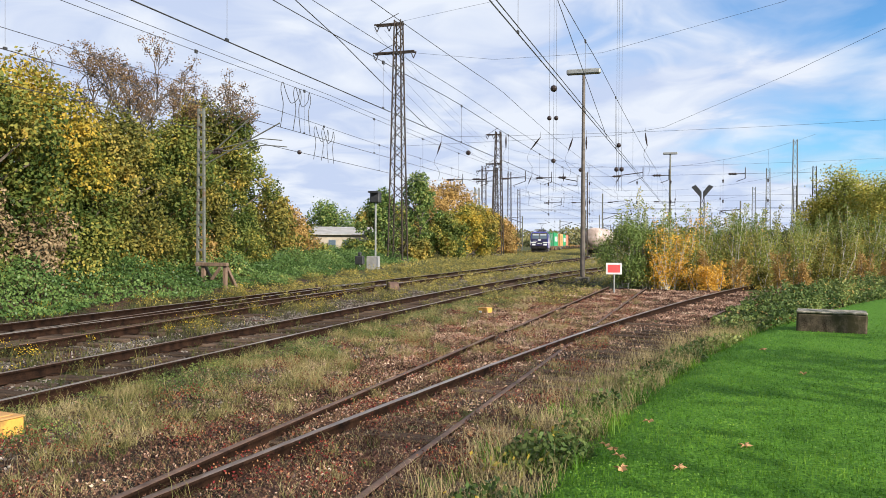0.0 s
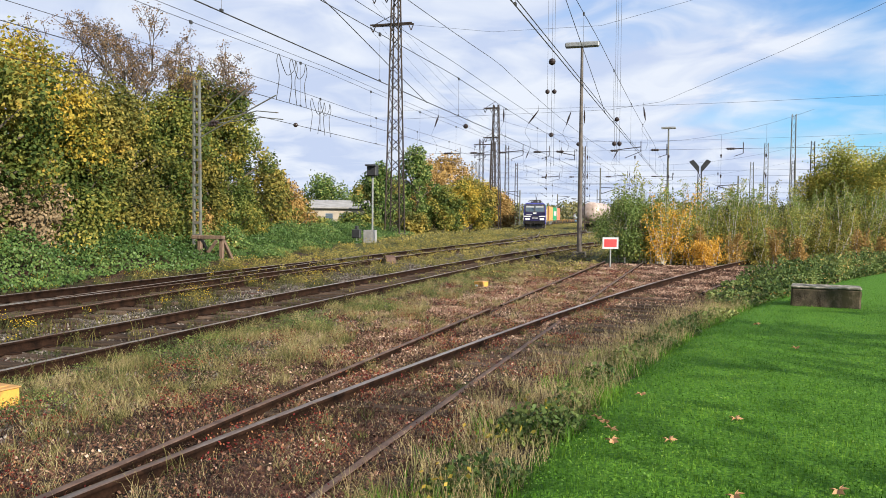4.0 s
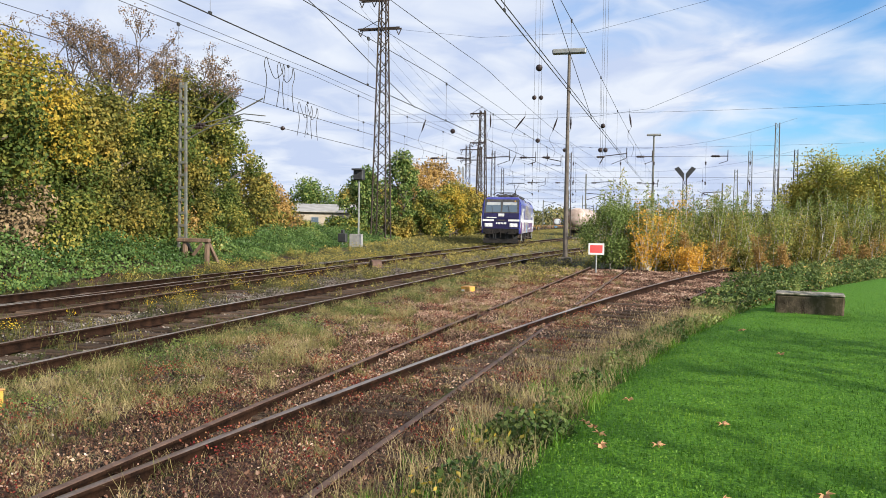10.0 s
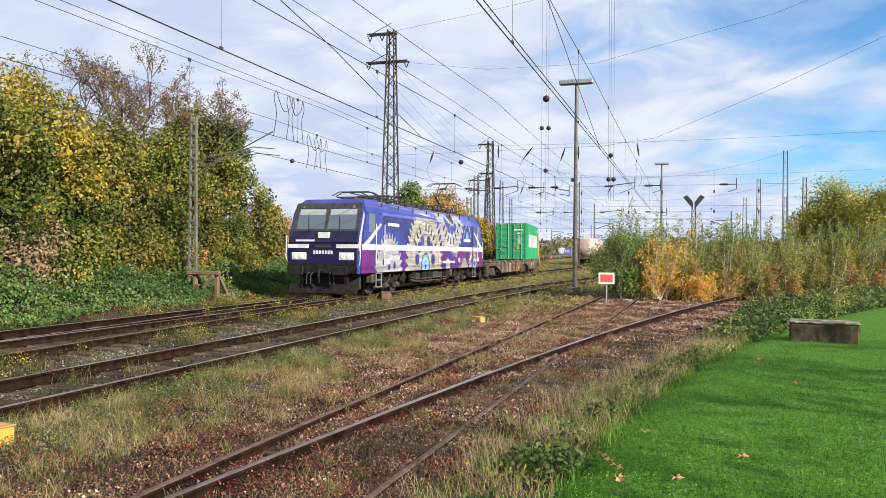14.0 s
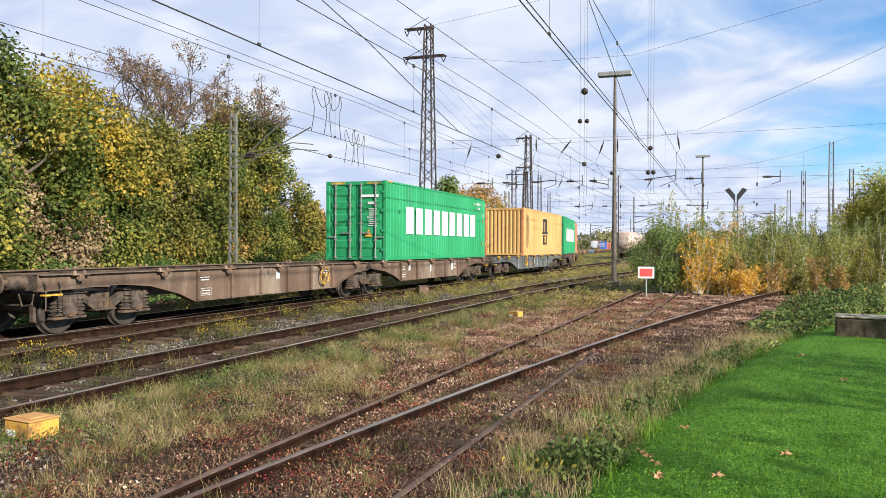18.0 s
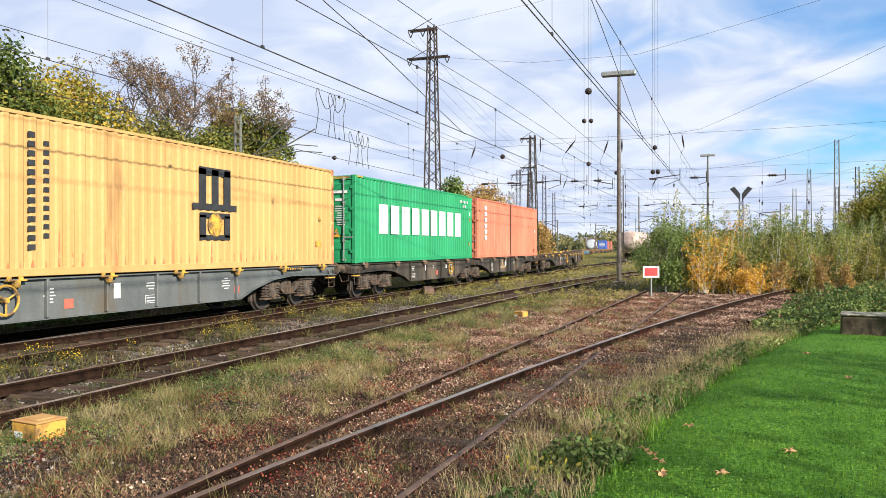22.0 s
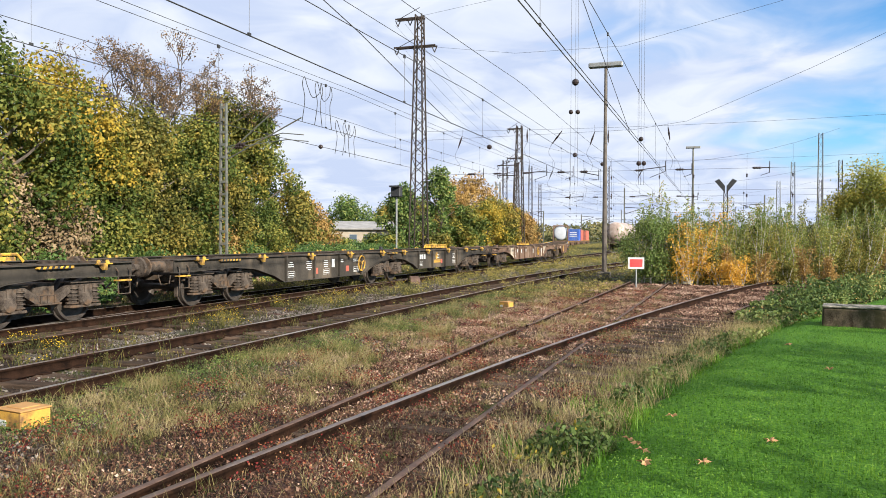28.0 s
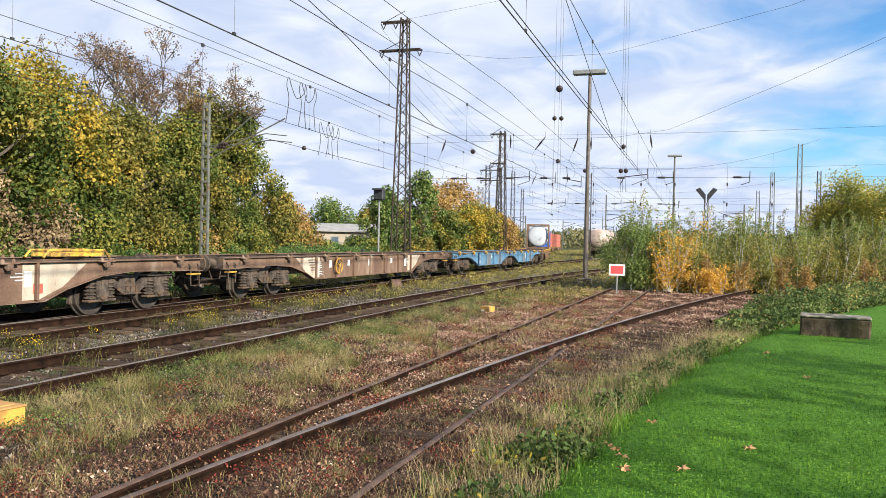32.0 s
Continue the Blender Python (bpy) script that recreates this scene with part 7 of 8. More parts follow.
def undergrowth():
    rs = np.random.default_rng(77)
    lawn = lambda x, y: x > lawn_edge(y) + 0.12 * np.sin(y * 5) + 0.1
    # mown lawn: blades and small clover leaves, thinning with distance
    x, y = scatter(240000, -1.6, 9.0, 3.4, 20, lambda x, y, r: lawn(x, y) & (r.random(len(x)) < np.exp(-(y - 3.4) / 6)), 12)
    tagged(new("lawn_grass", blades_mesh("lawn_grass", np.stack([x, y, ground_z(x, y)], 1), 0.034, 0.0045, L_GRASS)), "short mown bright green lawn grass", "grass", kind="stuff")
    x, y = scatter(330000, -1.6, 10.0, 3.4, 30, lambda x, y, r: lawn(x, y) & (r.random(len(x)) < np.exp(-(y - 3.4) / 9)), 22)
    cover("lawn_clover", "small clover leaves in the lawn", np.stack([x, y, ground_z(x, y) + 0.010 + 0.028 * rs.random(len(x))], 1), L_CLOVER, 0.020, "grass", 0.6)
    # dry grass fringe between the branch rail and the lawn
    def fringe(x, y, r):
        d = x - lawn_edge(y)
        w = np.exp(-((d + 0.30) / (0.30 + 0.02 * y)) ** 2) * np.clip(1.9 * blobs(x, y, 0.45, 4.0) - 0.35, 0.08, 1) * (0.3 + 0.7 * (blobs(x, y, 0.12, 1.0) > 0.42))
        return (r.random(len(x)) < w) & (d < 0.25) & clear_of_rails(x, y, 0.10)
    x, y = scatter(230000, -3.2, 3, 2.6, 22, fringe, 13)
    tagged(new("dry_grass", blades_mesh("dry_grass", np.stack([x, y, ground_z(x, y)], 1), 0.28, 0.0032, L_DRY, 1.35)), "tall pale dry grass along the lawn's edge", "grass", kind="stuff")
    x, y = scatter(170000, -3.0, 4, 2.6, 22, lambda x, y, r: (np.abs(x - lawn_edge(y) + 0.2) < 0.55) & (r.random(len(x)) < 1.5 * (blobs(x, y, 0.33, 6.1) - 0.40)) & clear_of_rails(x, y, 0.10), 23)
    tagged(new("rough_grass", blades_mesh("rough_grass", np.stack([x, y, ground_z(x, y)], 1), 0.17, 0.0055, L_GRASS, 1.0)), "rough green grass at the lawn's edge", "grass", kind="stuff")
    # bramble clumps at the lawn's edge
    for k, (cy, r_, n) in enumerate([(6.7, 0.42, 1000), (5.2, 0.36, 700), (8.9, 0.28, 420), (11.6, 0.40, 700), (14.2, 0.5, 900), (7.7, 0.26, 380), (10.3, 0.32, 480), (12.9, 0.42, 700), (15.4, 0.5, 900)]):
        cx = float(lawn_edge(cy)) - 0.12
        a, q = rs.uniform(0, 6.28, n), np.sqrt(rs.random(n)) * r_
        x, y = cx + np.cos(a) * q, cy + np.sin(a) * q
        b = tagged(new("bramble", leaves_mesh("bramble", np.stack([x, y, ground_z(x, y) + 0.03 + 0.27 * rs.random(n) * (1 - (q / r_) ** 2)], 1), 0.06, L_BRAMBLE, 0.3)), "low bramble clump with glossy dark leaves", "brambles", "brambles on the lawn's edge", "stuff")
    # withered yellow seedlings beside the brambles
    cy = np.repeat((6.15, 7.2, 4.9), (60, 30, 34))
    x, y = lawn_edge(cy) - 0.25 + rs.normal(0, 0.12, len(cy)), cy + rs.normal(0, 0.14, len(cy))
    cover("seedlings", "withered seedlings with yellow and brown leaves at the lawn's edge", np.stack([x, y, ground_z(x, y) + 0.05 + 0.18 * rs.random(len(cy))], 1), L_YELLOW, 0.052, "weeds", 0.3)
    # wispy tufts among the tracks: roots gathered in small clumps
    def tufts(x, y, r):
        w = np.clip((blobs(x, y, 0.7, 7.0) - 0.30) * 2.2, 0.05, 1) * (0.20 + 0.80 * smooth(-4.3, -5.3, x)) * np.clip(11 / y, 0.4, 1) * (0.45 + 0.55 * smooth(5.0, 8.0, y + 0.8 * (-5.5 - x)))
        return (r.random(len(x)) < w) & clear_of_rails(x, y, 0.06) & (x < lawn_edge(y) - 0.3)
    cx, cy = scatter(20000, -7.25, -1.6, 2.6, 32, tufts, 14)
    each = (8 + 50 * rs.random(len(cx)) ** 2).astype(int)
    own = np.repeat(np.arange(len(cx)), each)
    n = len(own)
    x, y = cx[own] + rs.normal(0, 0.035, n), cy[own] + rs.normal(0, 0.035, n)
    tall = (0.07 + 0.22 * rs.random(len(cx)) ** 1.5)[own]
    ok = clear_of_rails(x, y, 0.045)
    x, y, tall = x[ok], y[ok], tall[ok]
    tagged(new("track_grass", blades_mesh("track_grass", np.stack([x, y, ground_z(x, y)], 1), tall, 0.0036, L_MIXGRASS, 2.2)), "wispy tufts of green and straw-coloured grass between the tracks", "grass", kind="stuff")
    # thin dead stalks lying over the litter
    x, y = scatter(55000, -7.2, -1.2, 2.6, 26, lambda x, y, r: (x < lawn_edge(y) - 0.15) & clear_of_rails(x, y, 0.05) & (r.random(len(x)) < np.clip(9 / y, 0.2, 1)), 24)
    tagged(new("dead_stalks", blades_mesh("dead_stalks", np.stack([x, y, ground_z(x, y)], 1), 0.10, 0.0028, L_DRY, 2.7)), "pale dead stalks lying over the litter", "grass", kind="stuff")
    # red and brown litter: fine dark crumbs close by, paler leaves farther along the siding
    def strewn(x, y, r):
        keep = (x < np.minimum(lawn_edge(y) - 0.2, branch_left(y) + 2.6)) & ((np.abs(x - branch_left(y) - 0.95) > 0.75) | (np.abs(y - 13.5) > 5) | (r.random(len(x)) < 0.3))
        return keep & clear_of_rails(x, y, 0.05) & (r.random(len(x)) < np.maximum(0.45 + 0.55 * (blobs(x, y, 0.6, 2.5) > 0.45), y < 9.5) * np.clip(10 / y, 0.3, 1) * (0.5 + 0.5 * smooth(-6.2, -4.8, x)))
    x, y = scatter(640000, -7.0, 3.0, 2.6, 34, strewn, 15)
    pale = rs.random(len(x)) < 0.08 + 0.72 * smooth(8, 15, y + 2.5 * blobs(x, y, 1.3, 4.0)) * smooth(-6.6, -5.2, x) * (0.35 + 0.65 * smooth(0.3, 0.6, blobs(x, y, 0.5, 8.0)))
    size = 0.013 + 0.026 * rs.random(len(x)) ** 4 + 0.0011 * y
    spot = np.stack([x, y, ground_z(x, y) + rs.random(len(x)) ** 1.5 * 0.05], 1)
    cover("leaf_litter", "brown fallen leaves and dead weeds between the rails", spot[~pale], L_LITTER, size[~pale], "leaves")
    cover("leaf_litter", "pale dry fallen leaves along the siding", spot[pale], L_PALELITTER, size[pale], "leaves")
    x, y = scatter(230000, -6.4, -1.5, 2.6, 30, lambda x, y, r: (r.random(len(x)) < (2.2 * (blobs(x, y, 0.45, 5.5) - 0.50) + 0.35 * np.exp(-((x - branch_left(y)) / 0.4) ** 2)) * (0.45 + 0.55 * (blobs(x, y, 0.09, 2.0) > 0.5))) & clear_of_rails(x, y, 0.05), 16)
    cover("red_herbs", "low crimson herbs and seedlings between the rails", np.stack([x, y, ground_z(x, y) + rs.random(len(x)) ** 1.4 * 0.12], 1), L_RED, 0.023, "weeds")
    # low dark herbs matted along the edge of the middle track
    x, y = scatter(150000, -7.25, -5.2, 3.5, 30, lambda x, y, r: (r.random(len(x)) < np.clip(2.6 * (blobs(x, y, 0.55, 3.1) - 0.42), 0, 1) * (0.35 + 0.65 * (blobs(x, y, 0.1, 1.4) > 0.48)) * smooth(-5.1, -6.3, x)) & clear_of_rails(x, y, 0.08), 26)
    cover("mat_herbs", "low dark green herbs matted beside the middle track", np.stack([x, y, ground_z(x, y) + rs.random(len(x)) ** 1.3 * 0.13], 1), L_BRAMBLE, 0.026, "weeds", 0.2)
    # stones along the middle track
    x, y = scatter(110000, -11.6, -5.0, 4, 45, lambda x, y, r: (r.random(len(x)) < np.clip(blobs(x, y, 0.9, 9.0), 0.15, 1) * np.where(np.abs(x + 8.05) < 0.75, 0.8, 1)) & clear_of_rails(x, y, 0.08), 17)
    cover("ballast", "loose grey ballast stones", np.stack([x, y, ground_z(x, y) + 0.012], 1), L_STONE, 0.05, "stones")
    # flowering weeds between the running tracks: bushy clumps
    def weeds(x, y, r):
        a = (np.abs(x + 10.2) < 1.05) * np.clip((blobs(x, y, 0.9, 3.3) - 0.38) * 3, 0.04, 1)
        b = ((x < -13.9) & (x > -16.6 - 0.06 * np.maximum(y - 15, 0))) * np.clip((blobs(x, y, 0.7, 1.3) - 0.36) * 3, 0.15, 1)
        c = (np.abs(x + 8.0) < 0.6) * 0.5 * (blobs(x, y, 0.5, 6.0) > 0.64)
        d = (np.abs(x + 12.2) < 0.9) * np.clip((blobs(x, y, 0.6, 4.4) - 0.5) * 3, 0, 1) * (y > 18)
        f = (np.minimum(np.abs(x + 8.95), np.abs(x + 7.05)) < 0.22) * (blobs(x, y, 0.55, 7.7) > 0.60) * 0.8
        e = ((x > -6.9) & (x < -3.6) & (y > 24)) * np.clip((blobs(x, y, 0.8, 5.4) - 0.35) * 2, 0, 1) * 0.8
        return (r.random(len(x)) < np.maximum.reduce([a, b, c, d, e, f]) * np.clip(26 / y, 0.35, 1)) & clear_of_rails(x, y, 0.12)
    cx, cy = scatter(21000, -20, -3.6, 5, 75, weeds, 18)
    each = rs.integers(10, 26, len(cx))
    own = np.repeat(np.arange(len(cx)), each)
    n = len(own)
    x, y = cx[own] + rs.normal(0, 0.07, n), cy[own] + rs.normal(0, 0.07, n)
    tall = (0.13 + 0.20 * rs.random(len(cx)))[own]
    z = ground_z(x, y)
    tagged(new("weeds", blades_mesh("weeds", np.stack([x, y, z], 1)[::2], tall[::2], 0.008, L_WEED, 1.0)), "dark green and olive weeds along the running tracks", "weeds", kind="stuff")
    spot = np.stack([x, y, z + tall * rs.random(n)], 1)
    away = rs.random(n) < smooth(16, 32, y)
    cover("weed_leaves", "small dark olive leaves of the weeds along the running tracks", spot[~away], L_WEED, 0.034, "weeds", 0.3)
    cover("weed_leaves", "yellow-olive leaves of the weeds farther along the tracks", spot[away], L_YARD, 0.055, "weeds", 0.3)
    k = (rs.random(n) < 0.8) & (blobs(x, y, 1.1, 8.0) > 0.46) & (rs.random(len(cx))[own] < 0.40) & (x < -8.9)
    x, y, z, tall = x[k], y[k], z[k], tall[k]
    cover("yellow_flowers", "small yellow ragwort flower heads", np.stack([x, y, z + tall * (0.75 + 0.4 * rs.random(len(x)))], 1), L_FLOWER, 0.022, "flowers", 0.5)


def far_weeds():
    """Weeds over the far yard, up to the bend."""
    x, y = scatter(130000, -34, 4, 34, 230, lambda x, y, r: (blobs(x, y * 0.35, 1.6, 2.2) > 0.36) & (np.abs(x + 12.8) > 1.2) & clear_of_rails(x, y, 0.8) & (r.random(len(x)) < smooth(34, 60, y) + 0.25) & (r.random(len(x)) < np.clip(90 / y, 0.3, 1)), 31)
    h = np.random.default_rng(6).random(len(x)) * 0.35
    cover("yard_weeds", "low olive and yellow weeds over the far yard", np.stack([x, y, ground_z(x, y) + h], 1), L_YARD, 0.11, "weeds", 0.4)


def maple_leaves():
    """Single fallen maple leaves on the lawn."""
    def leaf_mesh():
        bm = bmesh.new()
        c = bm.verts.new((0, 0, 0.012))
        rim = []
        for k in range(20):
            a = 2 * math.pi * k / 20
            r = (0.062 if k % 4 == 0 else 0.026 if k % 2 else 0.042) * (0.45 if 13 <= k <= 17 else 1.0)
            rim.append(bm.verts.new((math.sin(a) * r, math.cos(a) * r, 0.02 * math.sin(a * 2.5) + 0.012)))
        for k in range(20):
            bm.faces.new((c, rim[k], rim[(k + 1) % 20]))
        return mesh_of("maple_leaf", bm, L_MAPLE)
    me = leaf_mesh()
    rs = random.Random(4)
    spots = [(0.395, 6.82), (-0.1, 6.0), (0.9, 5.2), (-0.4, 7.6), (1.3, 10.9), (0.3, 4.9), (-0.55, 6.3), (-0.5, 5.9), (-0.62, 6.6), (2.9, 11.8), (1.0, 13.2), (-0.72, 6.9)]
    for x, y in spots:
        solid("maple_leaf", me, None, "fallen brown maple leaf lying on the lawn", "leaf", pose(x, y, float(ground_z(x, y)) + 0.025, rs.uniform(-15, 15), rs.uniform(-15, 15), rs.uniform(0, 360)), "fallen leaves on the lawn")


undergrowth()
far_weeds()
maple_leaves()


def trees_behind():
    """Thin autumn trees behind the lawn, out of the picture; their shade lies over the foreground."""
    for k, (x, y, h) in enumerate([(13.0, -9.0, 8.6), (14.0, -5.0, 9.4), (13.2, -1.2, 9.0), (14.4, 2.6, 9.6), (13.4, 6.4, 8.8), (14.6, 10.0, 8.2), (17.5, -7.0, 9.5), (17.0, 4.5, 9.0)]):
        tree("tree", "thin autumn tree behind the lawn", x, y, h, 2.6, L_OLIVE, 700, 0.2, seed=700 + k, base=0.8, lobes=15, group="trees behind the lawn")


trees_behind()


# ---- masts, signals and small fixed things ----
def lattice(bm, height, w0, w1, panels, leg=0.05, brace=0.03):
    """Four tapered legs with zigzag bracing on each face."""
    cor = lambda z: w0 + (w1 - w0) * z / height
    sg = [(-1, -1), (1, -1), (1, 1), (-1, 1)]
    for a, b in sg:
        tube(bm, [(a * w0 / 2, b * w0 / 2, 0), (a * w1 / 2, b * w1 / 2, height)], leg, 4)
    for k in range(panels):
        z0, z1 = height * k / panels, height * (k + 1) / panels
        h0, h1 = cor(z0) / 2, cor(z1) / 2
        for f in range(4):
            (a, b), (c, d) = sg[f], sg[(f + 1) % 4]
            if (k + f) % 2:
                a, b, c, d = c, d, a, b
            tube(bm, [(a * h0, b * h0, z0), (c * h1, d * h1, z1)], brace, 4)
    return bm


def tower(label, x, y, h, w0, w1, panels, arms, m, name="lattice_tower", group="lattice towers of the overhead line", turn=0):
    t = thing(name, label, "mast", pose(x, y, float(ground_z(x, y)), 0, 0, turn), group)
    part("lattice", lattice(bmesh.new(), h, w0, w1, panels, 0.068 if w0 > 1 else 0.04, 0.036 if w0 > 1 else 0.02), m, t)
    part("footing", bx(-w0 / 2 - 0.15, w0 / 2 + 0.15, -w0 / 2 - 0.15, w0 / 2 + 0.15, -0.2, 0.25, bevel=0.03), M_CONCRETE, t)
    for z, x0, x1 in arms:
        b = bmesh.new()
        for o in (-0.25, 0.25):
            box(b, x0, x1, o - 0.05, o + 0.05, z - 0.06, z + 0.06)
        tube(b, [(x0 + 0.1, 0, z), (0, 0, z + 0.9)], 0.03, 4)
        part("cross_arm", b, m, t)
        for xx in (x0 + 0.15, (x0 + x1) / 2 if x0 * x1 < 0 else x0 + 0.9, x1 - 0.15):
            part("insulator", tube(tube(bmesh.new(), [(xx - 0.22, 0, z - 0.06), (xx, 0, z - 0.55)], 0.045, 5), [(xx + 0.22, 0, z - 0.06), (xx, 0, z - 0.55)], 0.045, 5), M_INSUL, t)
    return t


def masts():
    tower("tall dark lattice tower with two insulated cross arms", -24.0, 63.0, 20.4, 1.3, 0.55, 24, ((20.1, -2.1, 0.4), (17.7, -2.2, 1.5)), M_MASTBROWN)
    tower("dark lattice tower farther along the yard", -24.6, 101.0, 16.2, 1.3, 0.6, 18, ((15.8, -1.6, 0.4), (12.0, -1.5, 0.4)), M_MASTBROWN)
    for x, y, h in ((-25.8, 95.0, 8.5), (12.9, 119.5, 16.4), (10.7, 135.0, 13.9), (9.6, 150.0, 12.0)):
        tower("slim lattice mast standing in the yard", x, y, h, 0.8, 0.5, 16, (), M_MASTGREEN, "lattice_mast", "slim lattice masts")


def catenary_mast():
    t = thing("catenary_mast", "grey-green steel catenary mast with cantilever arms before the hedge", "mast", pose(-18.2, 26.5, 0.0))
    for s in (-1, 1):
        part("channel", prism(bmesh.new(), [(s * 0.15 - 0.035, -0.1), (s * 0.15 + 0.035, -0.1), (s * 0.11 + 0.03, 6.9), (s * 0.11 - 0.03, 6.9)], -0.06, 0.06, "y"), M_MASTGREEN, t)
    for k in range(14):
        z = 0.5 + k * 0.48
        w = 0.15 - 0.04 * z / 6.9
        part("batten", bx(-w, w, -0.068, -0.060, z - 0.05, z + 0.05), M_MASTGREEN, t)
    for z0, x1, z1 in ((4.9, 2.5, 6.7), (4.7, 3.4, 6.2)):
        part("strut", tube(bmesh.new(), [(0.1, 0, z0), (x1, 0, z1)], 0.026, 6), M_MASTGREEN, t)
    for z0, x1, z1 in ((5.2, 3.5, 5.55), (5.15, 3.7, 5.3)):
        part("registration_arm", tube(bmesh.new(), [(0.1, 0, z0), (x1 - 0.9, 0, z1 + 0.1), (x1, 0, z1)], 0.02, 6), M_MASTGREEN, t)
    for x, z in ((0.5, 5.2), (0.6, 5.3)):
        part("insulator", lathe(bmesh.new(), [(x, 0.04), (x + 0.06, 0.08), (x + 0.12, 0.05), (x + 0.18, 0.08), (x + 0.24, 0.05), (x + 0.30, 0.08), (x + 0.36, 0.04)], (0, 0, z - 0.02), "x", 10), M_INSUL, t)


masts()
catenary_mast()
drum = thing("rusty_drum", "rusty brown steel drum lying half sunk beside the rail", "steel drum", pose(-11.40, 29.4, -0.12, 0, 0, 35))
part("shell", lathe(bmesh.new(), [(-0.20, 0.03), (-0.20, 0.27), (-0.17, 0.30), (0.17, 0.30), (0.20, 0.27), (0.20, 0.03)], (0, 0, 0.04), "x", 20), M_RAILTOP_RUST, drum)
pole = thing("wooden_pole", "grey weathered wooden pole at the lawn's far end", "pole", pose(8.95, 42.0, 0.0))
part("pole", lathe(bmesh.new(), [(-0.1, 0.15), (2.5, 0.135), (5.2, 0.115), (5.25, 0.02)], sides=12), M_POLE, pole)
part("stay", tube(bmesh.new(), [(0.0, 0.0, 4.6), (0.9, 0.8, 0.05)], 0.012, 5), M_WIRE, pole)


def lamp_mast():
    t = thing("yard_lamp", "tall steel lamp mast with a flat rectangular head", "lamp post", pose(-5.28, 39.2, -0.14))
    part("pole", tube(bmesh.new(), [(0, 0, 0), (0, 0, 10.2)], 0.1, 10, [0.125, 0.065]), M_LAMPPOLE, t)
    part("lamp_head", bx(-0.82, 0.82, -0.16, 0.16, 10.15, 10.40, bevel=0.05), M_GALV, t, "flat grey lamp housing")
    part("footing", bx(-0.3, 0.3, -0.3, 0.3, -0.1, 0.25, bevel=0.03), M_CONCRETE, t)


lamp_mast()


def stop_sign():
    t = thing("stop_sign", "red rectangular board with white border on a thin post", "sign", pose(-3.0, 31.2, -0.14, 0, 0, 5))
    part("post", tube(bmesh.new(), [(0, 0.03, 0), (0, 0.03, 1.05)], 0.03, 8), M_GALV, t)
    b = part("board", bx(-0.30, 0.30, -0.012, 0.0, 0.72, 1.16), M_WHITE, t, "white board with red field")
    part("red_field", bx(-0.235, 0.235, -0.018, -0.0125, 0.79, 1.09), M_SIGNRED, b, "red field")


stop_sign()


def small_things():
    c = thing("concrete_block", "weathered mossy concrete block with a paler lit top on the lawn's edge", "concrete block", pose(2.49, 16.85, 0.09, 0, 0, -8))
    bm = bx(-0.60, 0.60, -0.35, 0.35, -0.1, 0.36, bevel=0.03)
    bmesh.ops.subdivide_edges(bm, edges=bm.edges[:], cuts=3, use_grid_fill=True)
    for v in bm.verts:
        v.co += Vector((noise.noise(v.co * 4), noise.noise(v.co * 5 + Vector((9, 0, 0))), noise.noise(v.co * 4 + Vector((0, 7, 0))))) * 0.015
    part("block", bm, M_BLOCK, c)
    # Thin layer added for the block's own lit top, in a paler copy.
    part("slab", bx(-0.61, 0.61, -0.36, 0.36, 0.355, 0.395, bevel=0.015), M_BLOCK_TOP, c, "thin pale layer for the lit, lichened block top")
    for x, y, z, k, turn, lab in ((-6.46, 6.05, -0.165, 0.86, -8, "yellow steel trackside connection box with a white label"), (-5.45, 21.0, -0.165, 0.68, -20, "small yellow trackside box")):
        b = thing("trackside_box", lab, "trackside box", pose(x, y, z, 0, 0, turn))
        part("housing", bx(-0.22 * k, 0.22 * k, -0.19 * k, 0.19 * k, 0.03, 0.235 * k, bevel=0.012), M_BOXPAINT, b)
        part("lid", box(bx(-0.23 * k, 0.23 * k, -0.20 * k, 0.20 * k, 0.235 * k, 0.255 * k, bevel=0.006), -0.14 * k, 0.14 * k, -0.12 * k, 0.12 * k, 0.25 * k, 0.27 * k, bevel=0.01), M_YELLOWBROWN, b, "ochre brown lid")
        part("label_plate", bx(-0.17 * k, -0.03 * k, -0.196 * k, -0.191 * k, 0.06 * k, 0.13 * k), M_WHITE, b, "white label plate")
        part("foot", bx(-0.2 * k, 0.2 * k, -0.12 * k, 0.12 * k, -0.06, 0.03), M_STEEL_DARK, b)


M_YELLOWBROWN = surf("ochre_box_lid", (0.34, 0.17, 0.05), (0.46, 0.25, 0.08), 5, 0.7, 0, 0.1)
small_things()


